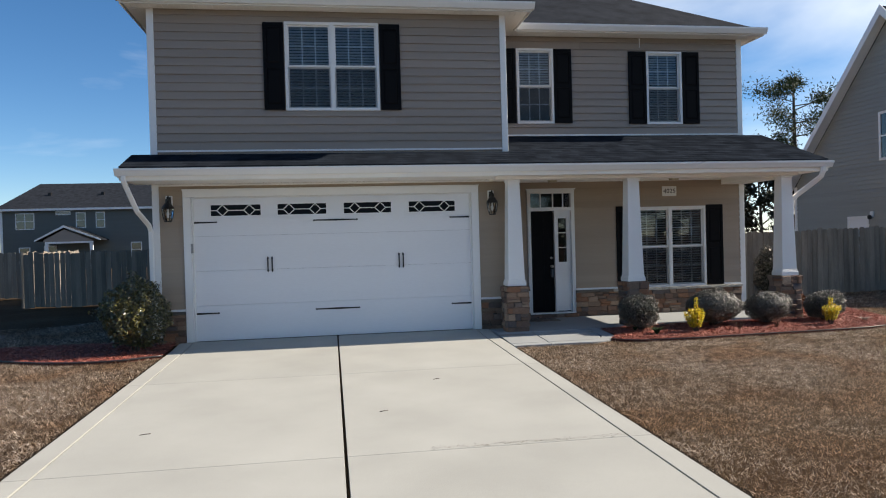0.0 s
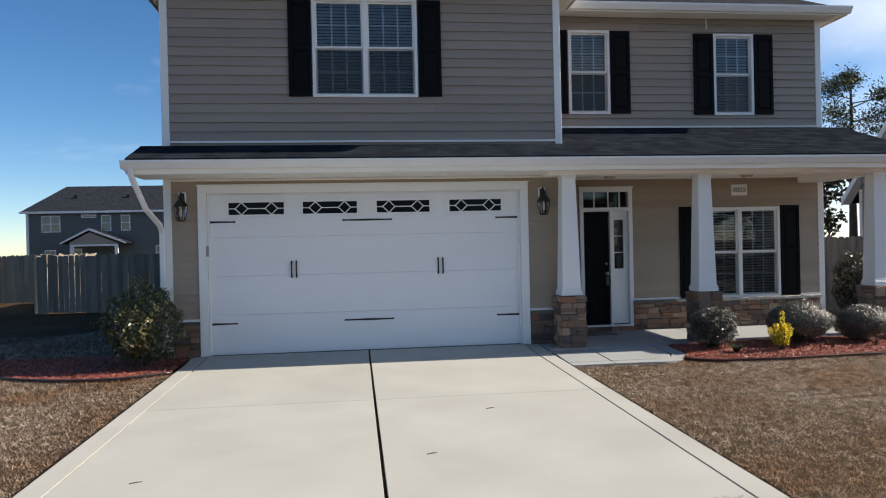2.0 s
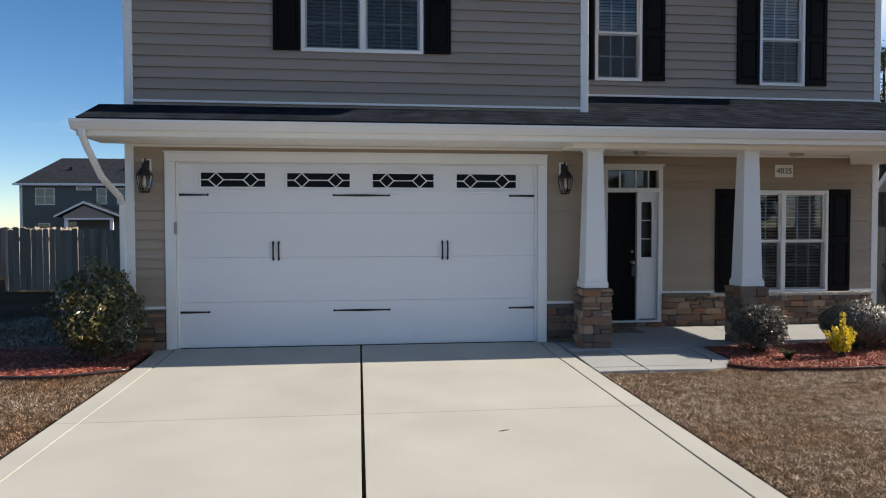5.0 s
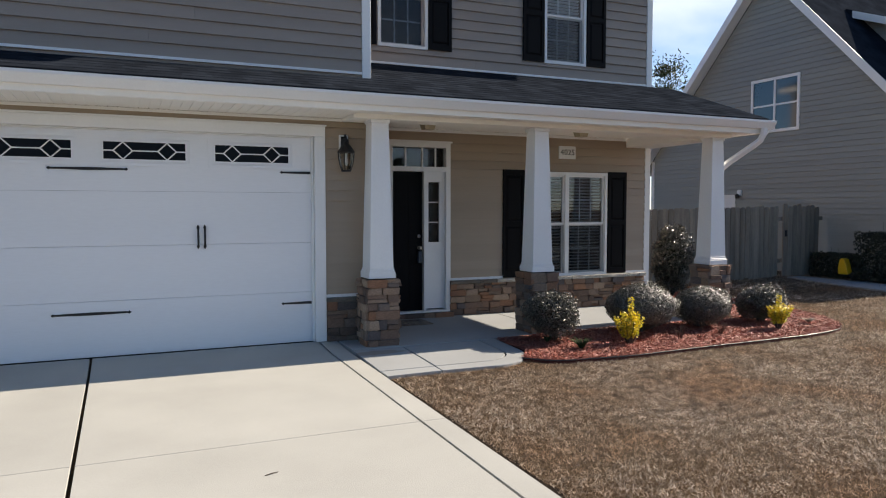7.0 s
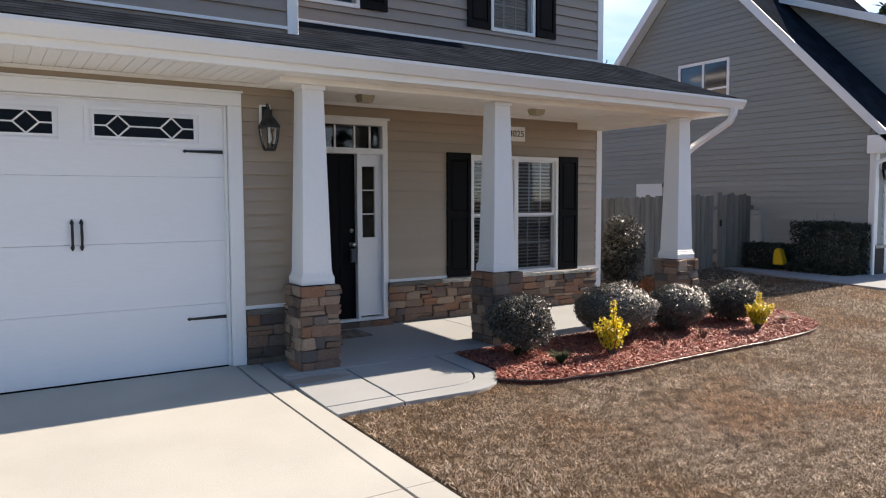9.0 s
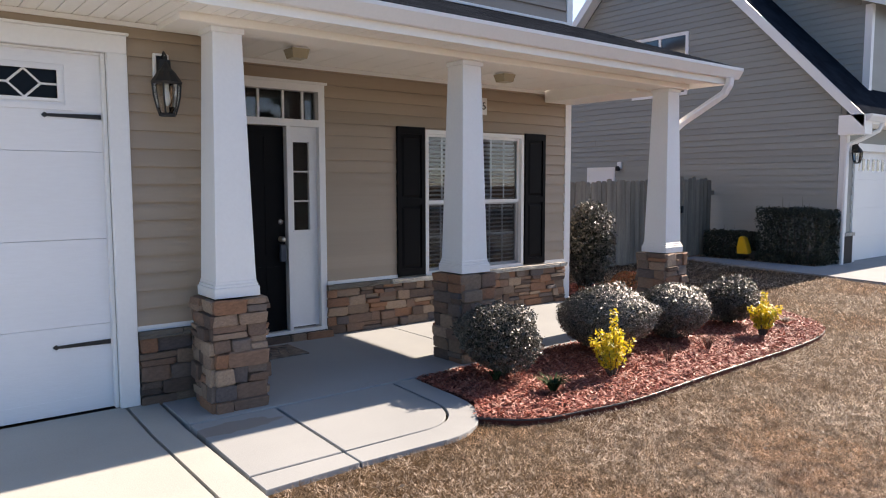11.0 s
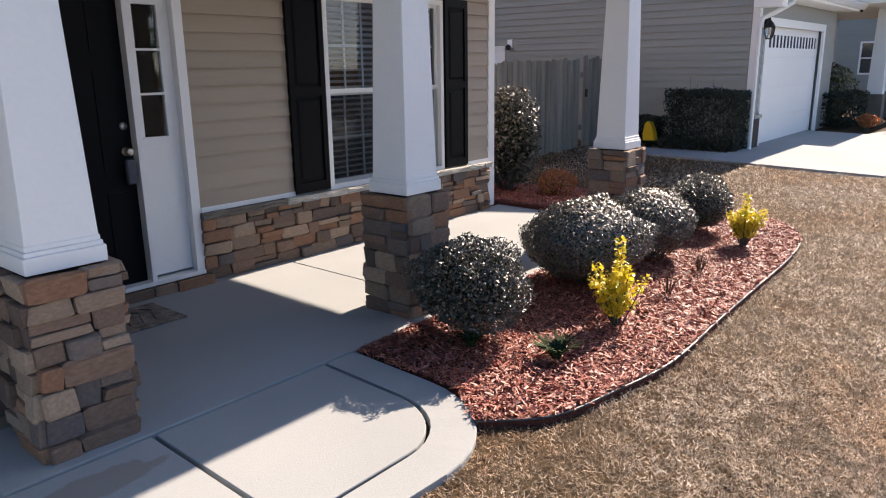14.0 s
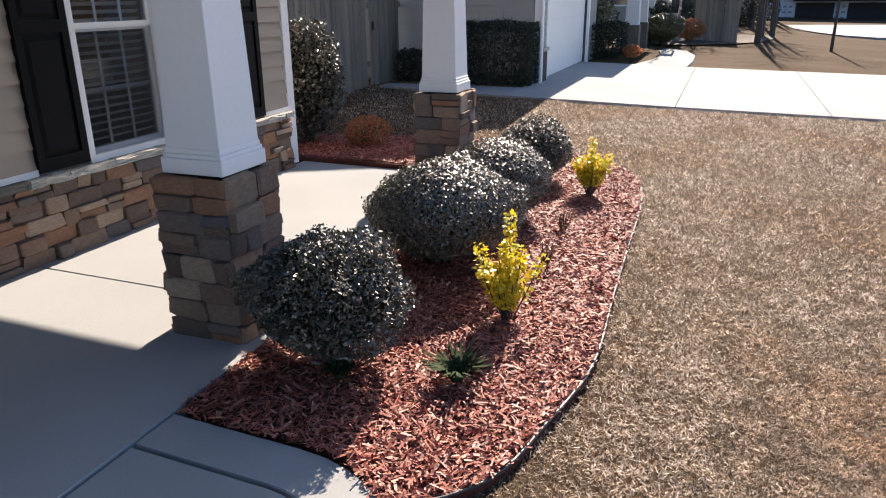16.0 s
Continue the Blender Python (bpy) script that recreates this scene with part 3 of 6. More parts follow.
tagged(part("wall_west", boxes((XL, 0.142, -0.3, XL + 0.14, 9.4, WALL_TOP)), M_SIDE_UP), "taupe siding side wall", kind="structure")
tagged(part("wall_east", boxes((XR - 0.14, 1.402, -0.3, XR, 9.4, WALL_TOP)), M_SIDE_UP), "taupe siding side wall", kind="structure")
tagged(part("wall_north", boxes((XL, 9.4, -0.3, XR, 9.54, WALL_TOP)), M_SIDE_UP), "taupe siding back wall", kind="structure")
# unseen floors, ceiling and inner wall, room shade painted into their colour
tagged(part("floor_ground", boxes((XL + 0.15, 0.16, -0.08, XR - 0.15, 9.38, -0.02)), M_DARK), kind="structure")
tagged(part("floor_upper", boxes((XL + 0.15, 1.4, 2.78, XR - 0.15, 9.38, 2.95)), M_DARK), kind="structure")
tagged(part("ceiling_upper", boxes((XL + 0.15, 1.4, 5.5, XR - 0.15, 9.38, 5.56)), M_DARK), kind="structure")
tagged(part("wall_inner", boxes((XL + 0.15, 3.2, 0, XR - 0.15, 3.3, 5.5)), M_DARK), "inner wall coloured near-black for the dim rooms behind the windows", kind="structure")

# corner boards
for name, rows in (("corner_trim", [(XL - 0.02, -0.025, 0.1, XL + 0.09, -0.0, WALL_TOP), (XL - 0.022, -0.022, 0.1, XL - 0.001, 0.09, WALL_TOP)]),
                   ("corner_trim", [(XJ - 0.08, -0.028, 3.12, XJ + 0.03, -0.0, WALL_TOP), (XJ + 0.002, 0.0, 3.15, XJ + 0.03, 0.09, WALL_TOP)]),
                   ("corner_trim", [(XR - 0.09, 1.232, 0.02, XR + 0.02, 1.26, WALL_TOP), (XR + 0.001, 1.26, 0.02, XR + 0.022, 1.35, WALL_TOP)]),
                   ("corner_trim", [(XJ + 0.001, 1.235, 3.5, XJ + 0.04, 1.259, WALL_TOP)])):
    tagged(part(name, boxes(*rows, bevel=0.003), M_WHITE), "white vinyl corner board", kind="structure")

# roofs
LR_Y0, LR_Z0, SLOPE = -0.80, 2.885, 0.36


def low_roof_z(y):
    return LR_Z0 + SLOPE * (y - LR_Y0)


def low_roof():
    bm = bmesh.new()
    t = 0.05
    for x0, x1, y1 in ((-3.32, XJ, -0.02), (XJ, 8.86, 1.24)):
        a, b = low_roof_z(LR_Y0), low_roof_z(y1)
        extrude_poly(bm, [(x0, LR_Y0, a), (x0, y1, b), (x0, y1, b - t), (x0, LR_Y0, a - t)], (x1 - x0, 0, 0))
    return tagged(part("porch_roof", bm, M_SHINGLE_J), "charcoal asphalt shingle roof over the garage and porch", kind="structure")


porch_roof = low_roof()


def shingle_rows(parent, x0, x1, y0, y1, zf, seed, step=0.14):
    """Courses of tabs, laid with slightly uneven butts, as one piece of joined tabs."""
    rnd = random.Random(seed)
    quads = []
    y = y0 - 0.02
    while y < y1 - 0.02:
        x = x0 - rnd.uniform(0, 0.2)
        while x < x1:
            w = rnd.uniform(0.14, 0.34)
            a, b = max(x, x0), min(x + w, x1)
            if b - a > 0.02:
                ye = min(y + step, y1)
                lift = rnd.uniform(0.001, 0.003)
                z0, z1 = zf(y) + 0.004 + lift, zf(ye) + 0.003
                quads += [(a, y, z0), (b, y, z0), (b, ye, z1), (a, ye, z1)]
                quads += [(a, y, z0 - lift - 0.004), (b, y, z0 - lift - 0.004), (b, y, z0), (a, y, z0)]
            x += w
        y += step
    return tagged(triangles("shingles", quads, 4, M_SHINGLE_J, parent), kind="stuff")


shingle_rows(porch_roof, -3.32, XJ, LR_Y0, -0.03, low_roof_z, 1)
shingle_rows(porch_roof, XJ, 8.86, LR_Y0, 1.23, low_roof_z, 2)


def rake(x, y1):
    bm = bmesh.new()
    a, b = low_roof_z(LR_Y0), low_roof_z(y1)
    extrude_poly(bm, [(x, LR_Y0, a - 0.05), (x, y1, b - 0.05), (x, y1, b - 0.2), (x, LR_Y0, a - 0.17)], (0.025, 0, 0))
    return bm


fascia = tagged(part("trim_fascia", boxes((-3.32, LR_Y0, 2.67, 8.86, LR_Y0 + 0.025, 2.83)), M_SOFFIT), "white fascia board", kind="structure")
tagged(part("trim_rake", rake(-3.345, 0.0), M_WHITE), "white rake board", kind="structure")
tagged(part("trim_rake", rake(8.86, 1.26), M_WHITE), "white rake board", kind="structure")
# side wedge above the soffit, so that the roof space is closed
tagged(part("trim_flashing", boxes((XL + 0.09, -0.03, 3.205, XJ - 0.08, -0.016, 3.235), (XJ + 0.04, 1.23, 3.625, XR - 0.09, 1.244, 3.655)), M_WHITE), "white flashing strip where roof meets siding", kind="structure")


def gutter(name, x0, x1, y, z, label):
    """An open K-style trough with end caps and hanger straps."""
    o = empty(name, (x0, y, z), label=label, category="gutter")
    prof = [(0.0, 0.0), (0.0, -0.115), (-0.06, -0.115), (-0.085, -0.075), (-0.115, -0.03), (-0.115, 0.0), (-0.105, 0.0), (-0.105, -0.026), (-0.076, -0.068), (-0.055, -0.105), (-0.01, -0.105), (-0.01, 0.0)]
    part("trough", extrude_poly(bmesh.new(), [(0, a, b) for a, b in prof], (x1 - x0, 0, 0)), M_WHITE, o)
    for x, d in ((-0.0035, 0.003), (x1 - x0 + 0.0005, 0.003)):
        part("end_cap", extrude_poly(bmesh.new(), [(x, a, b) for a, b in prof[:6]], (d, 0, 0)), M_WHITE, o)
    n = int((x1 - x0) / 0.9)
    for k in range(n):
        x = (k + 0.5) * (x1 - x0) / n
        part("hanger", boxes((x - 0.012, -0.104, -0.012, x + 0.012, -0.011, -0.008)), M_WHITE, o)
    return o


gutter("gutter", -3.36, 8.90, LR_Y0, 2.85, "white aluminium gutter along the porch and garage eave")


def downspout(name, pts, label, w=0.075, d=0.055):
    bm = bmesh.new()
    pts = [Vector(p) for p in pts]
    rings = []
    for i, p in enumerate(pts):
        dr = (pts[min(i + 1, len(pts) - 1)] - pts[max(0, i - 1)]).normalized()
        side = Vector((dr.z, 0, -dr.x))
        side = side.normalized() if side.length > 0.2 else Vector((1, 0, 0))
        other = dr.cross(side).normalized()
        r = []
        for a, b in ((-1, -0.6), (-0.7, -1), (0.7, -1), (1, -0.6), (1, 0.6), (0.7, 1), (-0.7, 1), (-1, 0.6)):
            r.append(bm.verts.new(p + side * a * w / 2 + other * b * d / 2))
        rings.append(r)
    for u, v in zip(rings, rings[1:]):
        for k in range(8):
            bm.faces.new([u[k], u[(k + 1) % 8], v[(k + 1) % 8], v[k]])
    bm.faces.new(rings[0][::-1])
    bm.faces.new(rings[-1])
    bmesh.ops.recalc_face_normals(bm, faces=bm.faces[:])
    return tagged(part(name, bm, M_WHITE), label, category="downspout")


downspout("downspout", [(8.72, -0.86, 2.74), (8.72, -0.85, 2.66), (8.71, -0.80, 2.57), (8.66, -0.70, 2.49), (8.50, -0.42, 2.27), (8.43, -0.36, 2.18), (8.42, -0.35, 2.05), (8.43, -0.35, 1.9)],
          "white downspout elbow running from the gutter back to the porch column", w=0.085, d=0.07)
downspout("downspout", [(-3.24, -0.86, 2.74), (-3.24, -0.85, 2.67), (-3.22, -0.78, 2.56), (-3.13, -0.55, 2.2), (-3.05, -0.15, 1.98), (-3.04, -0.075, 1.88), (-3.04, -0.07, 1.6), (-3.04, -0.07, 0.1)],
          "white downspout running down the garage corner")

# soffits and ceilings
def soffit(name, x0, x1, y0, y1, z, label, along="y", step=0.1):
    """Vinyl soffit with shallow V grooves."""
    bm = bmesh.new()
    box(bm, x0, y0, z + 0.008, x1, y1, z + 0.02)
    x = x0
    while x < x1 - 0.01:
        b = min(x + step, x1)
        box(bm, x + 0.003, y0, z, b - 0.003, y1, z + 0.0075)
        x += step
    return tagged(part(name, bm, M_SOFFIT), label, kind="structure")


soffit("ceiling_garage_soffit", -3.3, 2.74, LR_Y0 + 0.03, -0.022, 2.665, "white ribbed vinyl soffit over the garage door")
soffit("ceiling_porch_soffit", 2.74, 8.84, LR_Y0 + 0.03, -0.51, 2.68, "white ribbed vinyl soffit")
soffit("ceiling_porch", 3.1, 7.93, -0.18, 1.24, 2.745, "white ribbed vinyl porch ceiling", step=0.3)
soffit("ceiling_end_soffit", 8.49, 8.84, -0.51, 1.24, 2.68, "white ribbed vinyl soffit at the porch end")
tagged(part("beam", boxes((2.74, -0.50, 2.625, 8.48, -0.18, 2.755), bevel=0.004), M_SOFFIT), "white boxed porch beam resting on the columns", kind="structure")
tagged(part("beam", boxes((7.94, -0.177, 2.60, 8.476, 1.236, 2.752), bevel=0.004), M_SOFFIT), "white boxed beam back to the house corner", kind="structure")
tagged(part("beam", boxes((2.742, -0.177, 2.628, 3.078, -0.03, 2.752)), M_SOFFIT), "white boxed beam end at the garage wall", kind="structure")
tagged(part("trim_frieze", boxes((XL + 0.09, -0.035, 2.63, 2.78, -0.018, 2.662), (XJ + 0.02, 1.225, 2.70, 7.935, 1.242, 2.742)), M_WHITE), "white J-channel under the soffit", kind="structure")


def hip_roof(name, x0, x1, y0, y1, z, pitch, label, left=True, right=True, front=True):
    bm = bmesh.new()
    half = (y1 - y0) / 2
    ya = y0 + half
    xl = x0 + (half if left else 0)
    xr = x1 - (half if right else 0)
    zt = z + half * pitch
    t = 0.06
    pts = [(x0, y0, z), (x1, y0, z), (x1, y1, z), (x0, y1, z), (xl, ya, zt), (xr, ya, zt)]
    fs = [(0, 1, 5, 4), (1, 2, 5), (2, 3, 4, 5), (3, 0, 4), (3, 2, 1, 0)]
    solid(bm, pts, fs)
    return tagged(part(name, bm, M_SHINGLE), label, kind="structure")


UZ = 5.72
hip_roof("upper_roof", -3.35, 3.5, -0.3, 7.0, UZ, 0.5, "charcoal shingle roof over the garage wing")
hip_roof("upper_roof", -3.4, 8.72, 0.89, 9.8, UZ - 0.003, 0.62, "charcoal shingle hip roof")
soffit("ceiling_upper_eave", -3.33, 3.48, -0.28, -0.022, 5.60, "white ribbed upper soffit")
soffit("ceiling_upper_eave", 3.12, 8.70, 0.92, 1.235, 5.60, "white ribbed upper soffit")
tagged(part("ceiling_side_eave", boxes((-3.33, 0.0, 5.6, -3.02, 9.7, 5.62), (8.44, 1.2, 5.6, 8.70, 9.7, 5.62), (3.12, -0.02, 5.601, 3.48, 0.90, 5.621)), M_SOFFIT), "white side soffit", kind="structure")
tagged(part("trim_upper_fascia", boxes((-3.35, -0.32, 5.585, 3.52, -0.295, 5.72), (3.505, 0.87, 5.585, 8.74, 0.895, 5.72), (8.72, 0.90, 5.585, 8.74, 9.8, 5.718), (-3.37, -0.3, 5.585, -3.35, 9.8, 5.738), (3.5, -0.292, 5.585, 3.52, 0.865, 5.738)), M_WHITE), "white upper fascia boards", kind="structure")
gutter("gutter", 3.55, 8.76, 0.868, 5.722, "white aluminium gutter along the upper eave")
gutter("gutter", -3.40, 3.55, -0.322, 5.724, "white aluminium gutter along the upper eave of the garage wing")
tagged(part("cable_stub", tube(bmesh.new(), [(6.2, 1.19, 5.6), (6.2, 1.19, 5.5), (6.205, 1.2, 5.4)], 0.011), M_WHITE), "short white cable hanging from the upper soffit", category="cable")


# ---- windows, doors, shutters ----
def window(name, w, h, units, label, blind_to, thick=0.06):
    """Single-hung sashes with grilles, in a flat white casing, with blinds behind."""
    u0, u1, z0, z1 = h
    o = empty(name, label=label, kind="structure")
    bm = bmesh.new()
    c = 0.045
    for r in ((u0, u1, z1 - c, z1), (u0, u1, z0, z0 + c), (u0, u0 + c, z0 + c, z1 - c), (u1 - c, u1, z0 + c, z1 - c)):
        wall_box(bm, w, *r, -0.08, 0.035)
    span = (u1 - u0 - 2 * c)
    mull = 0.07 if units == 2 else 0
    uw = (span - mull) / units
    if units == 2:
        wall_box(bm, w, u0 + c + uw, u0 + c + uw + mull, z0 + c, z1 - c, -0.08, 0.03)
    part("window_frame", bm, M_WHITE, o)
    for k in range(units):
        a = u0 + c + k * (uw + mull)
        b = a + uw
        zm = (z0 + z1) / 2
        for lo, hi, d in ((z0 + c, zm, -0.035), (zm, z1 - c, -0.012)):
            bm = bmesh.new()
            s = 0.028
            for r in ((a, b, hi - s, hi), (a, b, lo, lo + s), (a, a + s, lo + s, hi - s), (b - s, b, lo + s, hi - s)):
                wall_box(bm, w, *r, d - 0.03, d)
            part("sash", bm, M_WHITE, o)
            bm = bmesh.new()
            g = 0.011
            for i in (1, 2):
                m = a + s + (b - a - 2 * s) * i / 3
                wall_box(bm, w, m - g, m + g, lo + s, hi - s, d - 0.026, d - 0.02)
            m = (lo + hi) / 2
            for i in range(3):
                p = a + s + (b - a - 2 * s) * i / 3
                q = a + s + (b - a - 2 * s) * (i + 1) / 3
                wall_box(bm, w, p + g, q - g, m - g, m + g, d - 0.026, d - 0.02)
            part("muntins", bm, M_WHITE, o)
            bm = bmesh.new()
            solid(bm, [w.at(a + s, lo + s, d - 0.016), w.at(b - s, lo + s, d - 0.016), w.at(b - s, hi - s, d - 0.016), w.at(a + s, hi - s, d - 0.016)], ((0, 1, 2, 3),))
            pane = part("pane", bm, M_GLASS, o)
            pane.visible_shadow = False
        bm = bmesh.new()
        solid(bm, [w.at(a + 0.005, z0 + c, -0.008), w.at(b - 0.005, z0 + c, -0.008), w.at(b - 0.005, zm - 0.01, -0.008), w.at(a + 0.005, zm - 0.01, -0.008)], ((0, 1, 2, 3),))
        part("insect_screen", bm, M_SCREEN, o, "dark insect screen")
        bm = bmesh.new()
        z = z1 - c - 0.03
        while z > blind_to:
            v = [w.at(a + 0.02, z, -0.075), w.at(b - 0.02, z, -0.075), w.at(b - 0.02, z - 0.022, -0.115), w.at(a + 0.02, z - 0.022, -0.115)]
            solid(bm, v + [p - Vector((0, 0, 0.002)) for p in v], ((0, 1, 2, 3), (7, 6, 5, 4), (0, 4, 5, 1), (2, 6, 7, 3)))
            z -= 0.05
        wall_box(bm, w, a + 0.01, b - 0.01, z1 - c - 0.025, z1 - c, -0.13, -0.08)
        part("blind", bm, M_BLIND, o, "white slatted blind")
    return o


window("window_1", W1, win_low, 2, "white double single-hung window with grilles and half-open blinds", 0.55)
window("window_2", W0, win_u0, 2, "white double upper window with grilles and lowered blinds", 3.95)
window("window_3", W1, win_u1, 1, "white upper window with grilles and blinds", 4.62)
window("window_4", W1, win_u2, 1, "white upper window with grilles and lowered blinds", 3.9)


def shutter(w, u0, u1, z0, z1):
    o = empty("shutter", w.at(0, 0, 0), label="black panelled shutter fixed beside a window", category="shutter", group="black shutters")
    bm = bmesh.new()
    s = 0.05
    wall_box(bm, w, u0, u1, z0, z1, 0.018, 0.034)
    for r in ((u0, u0 + s, z0, z1), (u1 - s, u1, z0, z1), (u0 + s, u1 - s, z1 - 0.08, z1), (u0 + s, u1 - s, z0, z0 + 0.08), (u0 + s, u1 - s, z0 + (z1 - z0) * 0.5 - 0.035, z0 + (z1 - z0) * 0.5 + 0.035)):
        wall_box(bm, w, *r, 0.034, 0.05)
    p = part("frame", bm, M_SHUTTER, o)
    p.location = -o.location
    zm = z0 + (z1 - z0) * 0.5
    for a, b in ((z0 + 0.1, zm - 0.055), (zm + 0.055, z1 - 0.1)):
        bm = bmesh.new()
        c = [w.at(u, z, 0.035) for u, z in ((u0 + s + 0.01, a), (u1 - s - 0.01, a), (u1 - s - 0.01, b), (u0 + s + 0.01, b))]
        d = [w.at(u, z, 0.047) for u, z in ((u0 + s + 0.035, a + 0.025), (u1 - s - 0.035, a + 0.025), (u1 - s - 0.035, b - 0.025), (u0 + s + 0.035, b - 0.025))]
        solid(bm, c + d, ((3, 2, 1, 0), (4, 5, 6, 7), (0, 1, 5, 4), (1, 2, 6, 5), (2, 3, 7, 6), (3, 0, 4, 7)))
        bmesh.ops.recalc_face_normals(bm, faces=bm.faces[:])
        part("panel", bm, M_SHUTTER, o).location = -o.location
    return o


for w, u0, u1, z0, z1 in ((W1, 5.63, 6.005, 0.54, 2.19), (W1, 7.585, 7.945, 0.54, 2.19), (W0, -1.14, -0.795, 3.91, 5.40), (W0, 0.845, 1.20, 3.91, 5.40),
                          (W1, 3.27, 3.605, 3.88, 5.35), (W1, 4.395, 4.76, 3.88, 5.35), (W1, 5.965, 6.335, 3.86, 5.32), (W1, 7.135, 7.49, 3.86, 5.32)):
    shutter(w, u0, u1, z0, z1)

# garage door
garage_door = empty("garage_door", label="white sectional garage door with a row of small leaded windows and black strap hinges", category="garage door")
GY = 0.055
sec = [0.0, 0.60, 1.19, 1.78, 2.43]
gw = [(-2.10, -1.26), (-0.99, -0.15), (0.14, 0.98), (1.28, 2.12)]
for i, (a, b) in enumerate(zip(sec, sec[1:])):
    bm = bmesh.new()
    if i < 3:
        box(bm, -2.40, GY, a + 0.0012, 2.40, GY + 0.045, b - 0.0012, bevel=0.002)
        for k in range(4):
            x0 = -2.32 + k * 1.185
            for zz in (a + 0.10, b - 0.10):
                box(bm, x0, GY - 0.0015, zz - 0.004, x0 + 1.08, GY - 0.0002, zz + 0.004)
    else:
        xs = [-2.40] + [v for p in gw for v in p] + [2.40]
        box(bm, -2.40, GY, a + 0.0012, 2.40, GY + 0.045, 2.115)
        box(bm, -2.40, GY, 2.315, 2.40, GY + 0.045, b)
        for k in range(0, len(xs), 2):
            box(bm, xs[k], GY, 2.115, xs[k + 1], GY + 0.045, 2.315)
    sect = part("section", bm, M_DOOR, garage_door)
for a, b in gw:
    bm = bmesh.new()
    for r in ((a - 0.07, 2.05, b + 0.07, 2.085), (a - 0.07, 2.345, b + 0.07, 2.38), (a - 0.07, 2.085, a - 0.035, 2.345), (b + 0.035, 2.085, b + 0.07, 2.345),
              (a - 0.012, 2.103, b + 0.012, 2.123), (a - 0.012, 2.307, b + 0.012, 2.327), (a - 0.012, 2.123, a + 0.008, 2.307), (b - 0.008, 2.123, b + 0.012, 2.307)):
        box(bm, r[0], GY - 0.012, r[1], r[2], GY - 0.001, r[3])
    fr = part("window_surround", bm, M_DOOR, garage_door)
    # leading: two diamonds joined by bars
    bm = bmesh.new()
    zc, hz, t = 2.215, 0.092, 0.009

    def bar(p, q):
        p, q = Vector((p[0], GY + 0.008, p[1])), Vector((q[0], GY + 0.008, q[1]))
        tube(bm, [p, q], t, 4)
    cxs = [a + (b - a) * 0.235, a + (b - a) * 0.765]
    for cx in cxs:
        for s1, s2 in ((1, 1), (1, -1), (-1, 1), (-1, -1)):
            bar((cx + s1 * 0.095, zc), (cx, zc + s2 * hz))
    bar((cxs[0] + 0.095, zc), (cxs[1] - 0.095, zc))
    bar((a, zc), (cxs[0] - 0.095, zc))
    bar((cxs[1] + 0.095, zc), (b, zc))
    part("grille", bm, M_WHITE, garage_door)
    bm = bmesh.new()
    solid(bm, [(a, GY + 0.02, 2.115), (b, GY + 0.02, 2.115), (b, GY + 0.02, 2.315), (a, GY + 0.02, 2.315)], ((0, 1, 2, 3),))
    part("pane", bm, M_GPANE, garage_door)


def strap(x0, x1, z, point_left, point_right):
    bm = bmesh.new()
    h = 0.016
    pts = []
    L = x0 + (0.05 if point_left else 0)
    R = x1 - (0.05 if point_right else 0)
    low, high = [], []
    if point_left:
        for dx, hh in ((0.0, 0.002), (0.02, 0.018), (0.035, 0.008), (0.05, 0.010)):
            high.append((x0 + dx, z + hh)); low.append((x0 + dx, z - hh))
    else:
        high.append((x0, z + h)); low.append((x0, z - h))
    m = (x0 + x1) / 2
    if point_left and point_right:
        high.append((m, z + h)); low.append((m, z - h))
    if point_right:
        for dx, hh in ((0.05, 0.010), (0.035, 0.008), (0.02, 0.018), (0.0, 0.002)):
            high.append((x1 - dx, z + hh)); low.append((x1 - dx, z - hh))
    else:
        high.append((x1, z + h)); low.append((x1, z - h))
    poly = low + high[::-1]
    extrude_poly(bm, [(p, GY - 0.012, q) for p, q in poly], (0, 0.010, 0))
    part("strap_hinge", bm, M_BLACK, garage_door, "black iron strap hinge")


for z in (2.015, 0.47):
    strap(-2.37, -1.99, z, False, True)
    strap(-0.39, 0.385, z, True, True)
    strap(2.01, 2.37, z, True, False)
for cx in (-1.135, 1.125):
    for dx in (-0.036, 0.036):
        bm = bmesh.new()
        x = cx + dx
        tube(bm, [(x, GY - 0.01, 1.14), (x, GY - 0.01, 1.17), (x, GY - 0.03, 1.19), (x, GY - 0.035, 1.28), (x, GY - 0.03, 1.36), (x, GY - 0.01, 1.38), (x, GY - 0.01, 1.41)], [0.004, 0.018, 0.01, 0.012, 0.01, 0.018, 0.004], 8)
        part("pull_handle", bm, M_BLACK, garage_door, "black iron spear-tipped pull handle")
tagged(part("door_casing", boxes((-2.53, -0.045, 0.0, -2.40, -0.001, 2.44), (2.40, -0.045, 0.0, 2.53, -0.001, 2.44), (-2.53, -0.045, 2.44, 2.53, -0.001, 2.56),
                                 (-2.40, -0.001, 0.0, -2.375, 0.055, 2.44), (2.375, -0.001, 0.0, 2.40, 0.055, 2.44), (-2.375, -0.001, 2.425, 2.375, 0.055, 2.44),
                                 (-2.545, -0.055, 2.56, 2.545, -0.001, 2.58), bevel=0.004), M_WHITE), "white painted garage door casing", kind="structure")
tagged(part("keypad", boxes((-2.415, -0.062, 1.50, -2.375, -0.046, 1.66), bevel=0.004), material("grey_plastic", (0.3, 0.3, 0.3), 0.5)), "small grey garage keypad on the door casing", category="keypad")

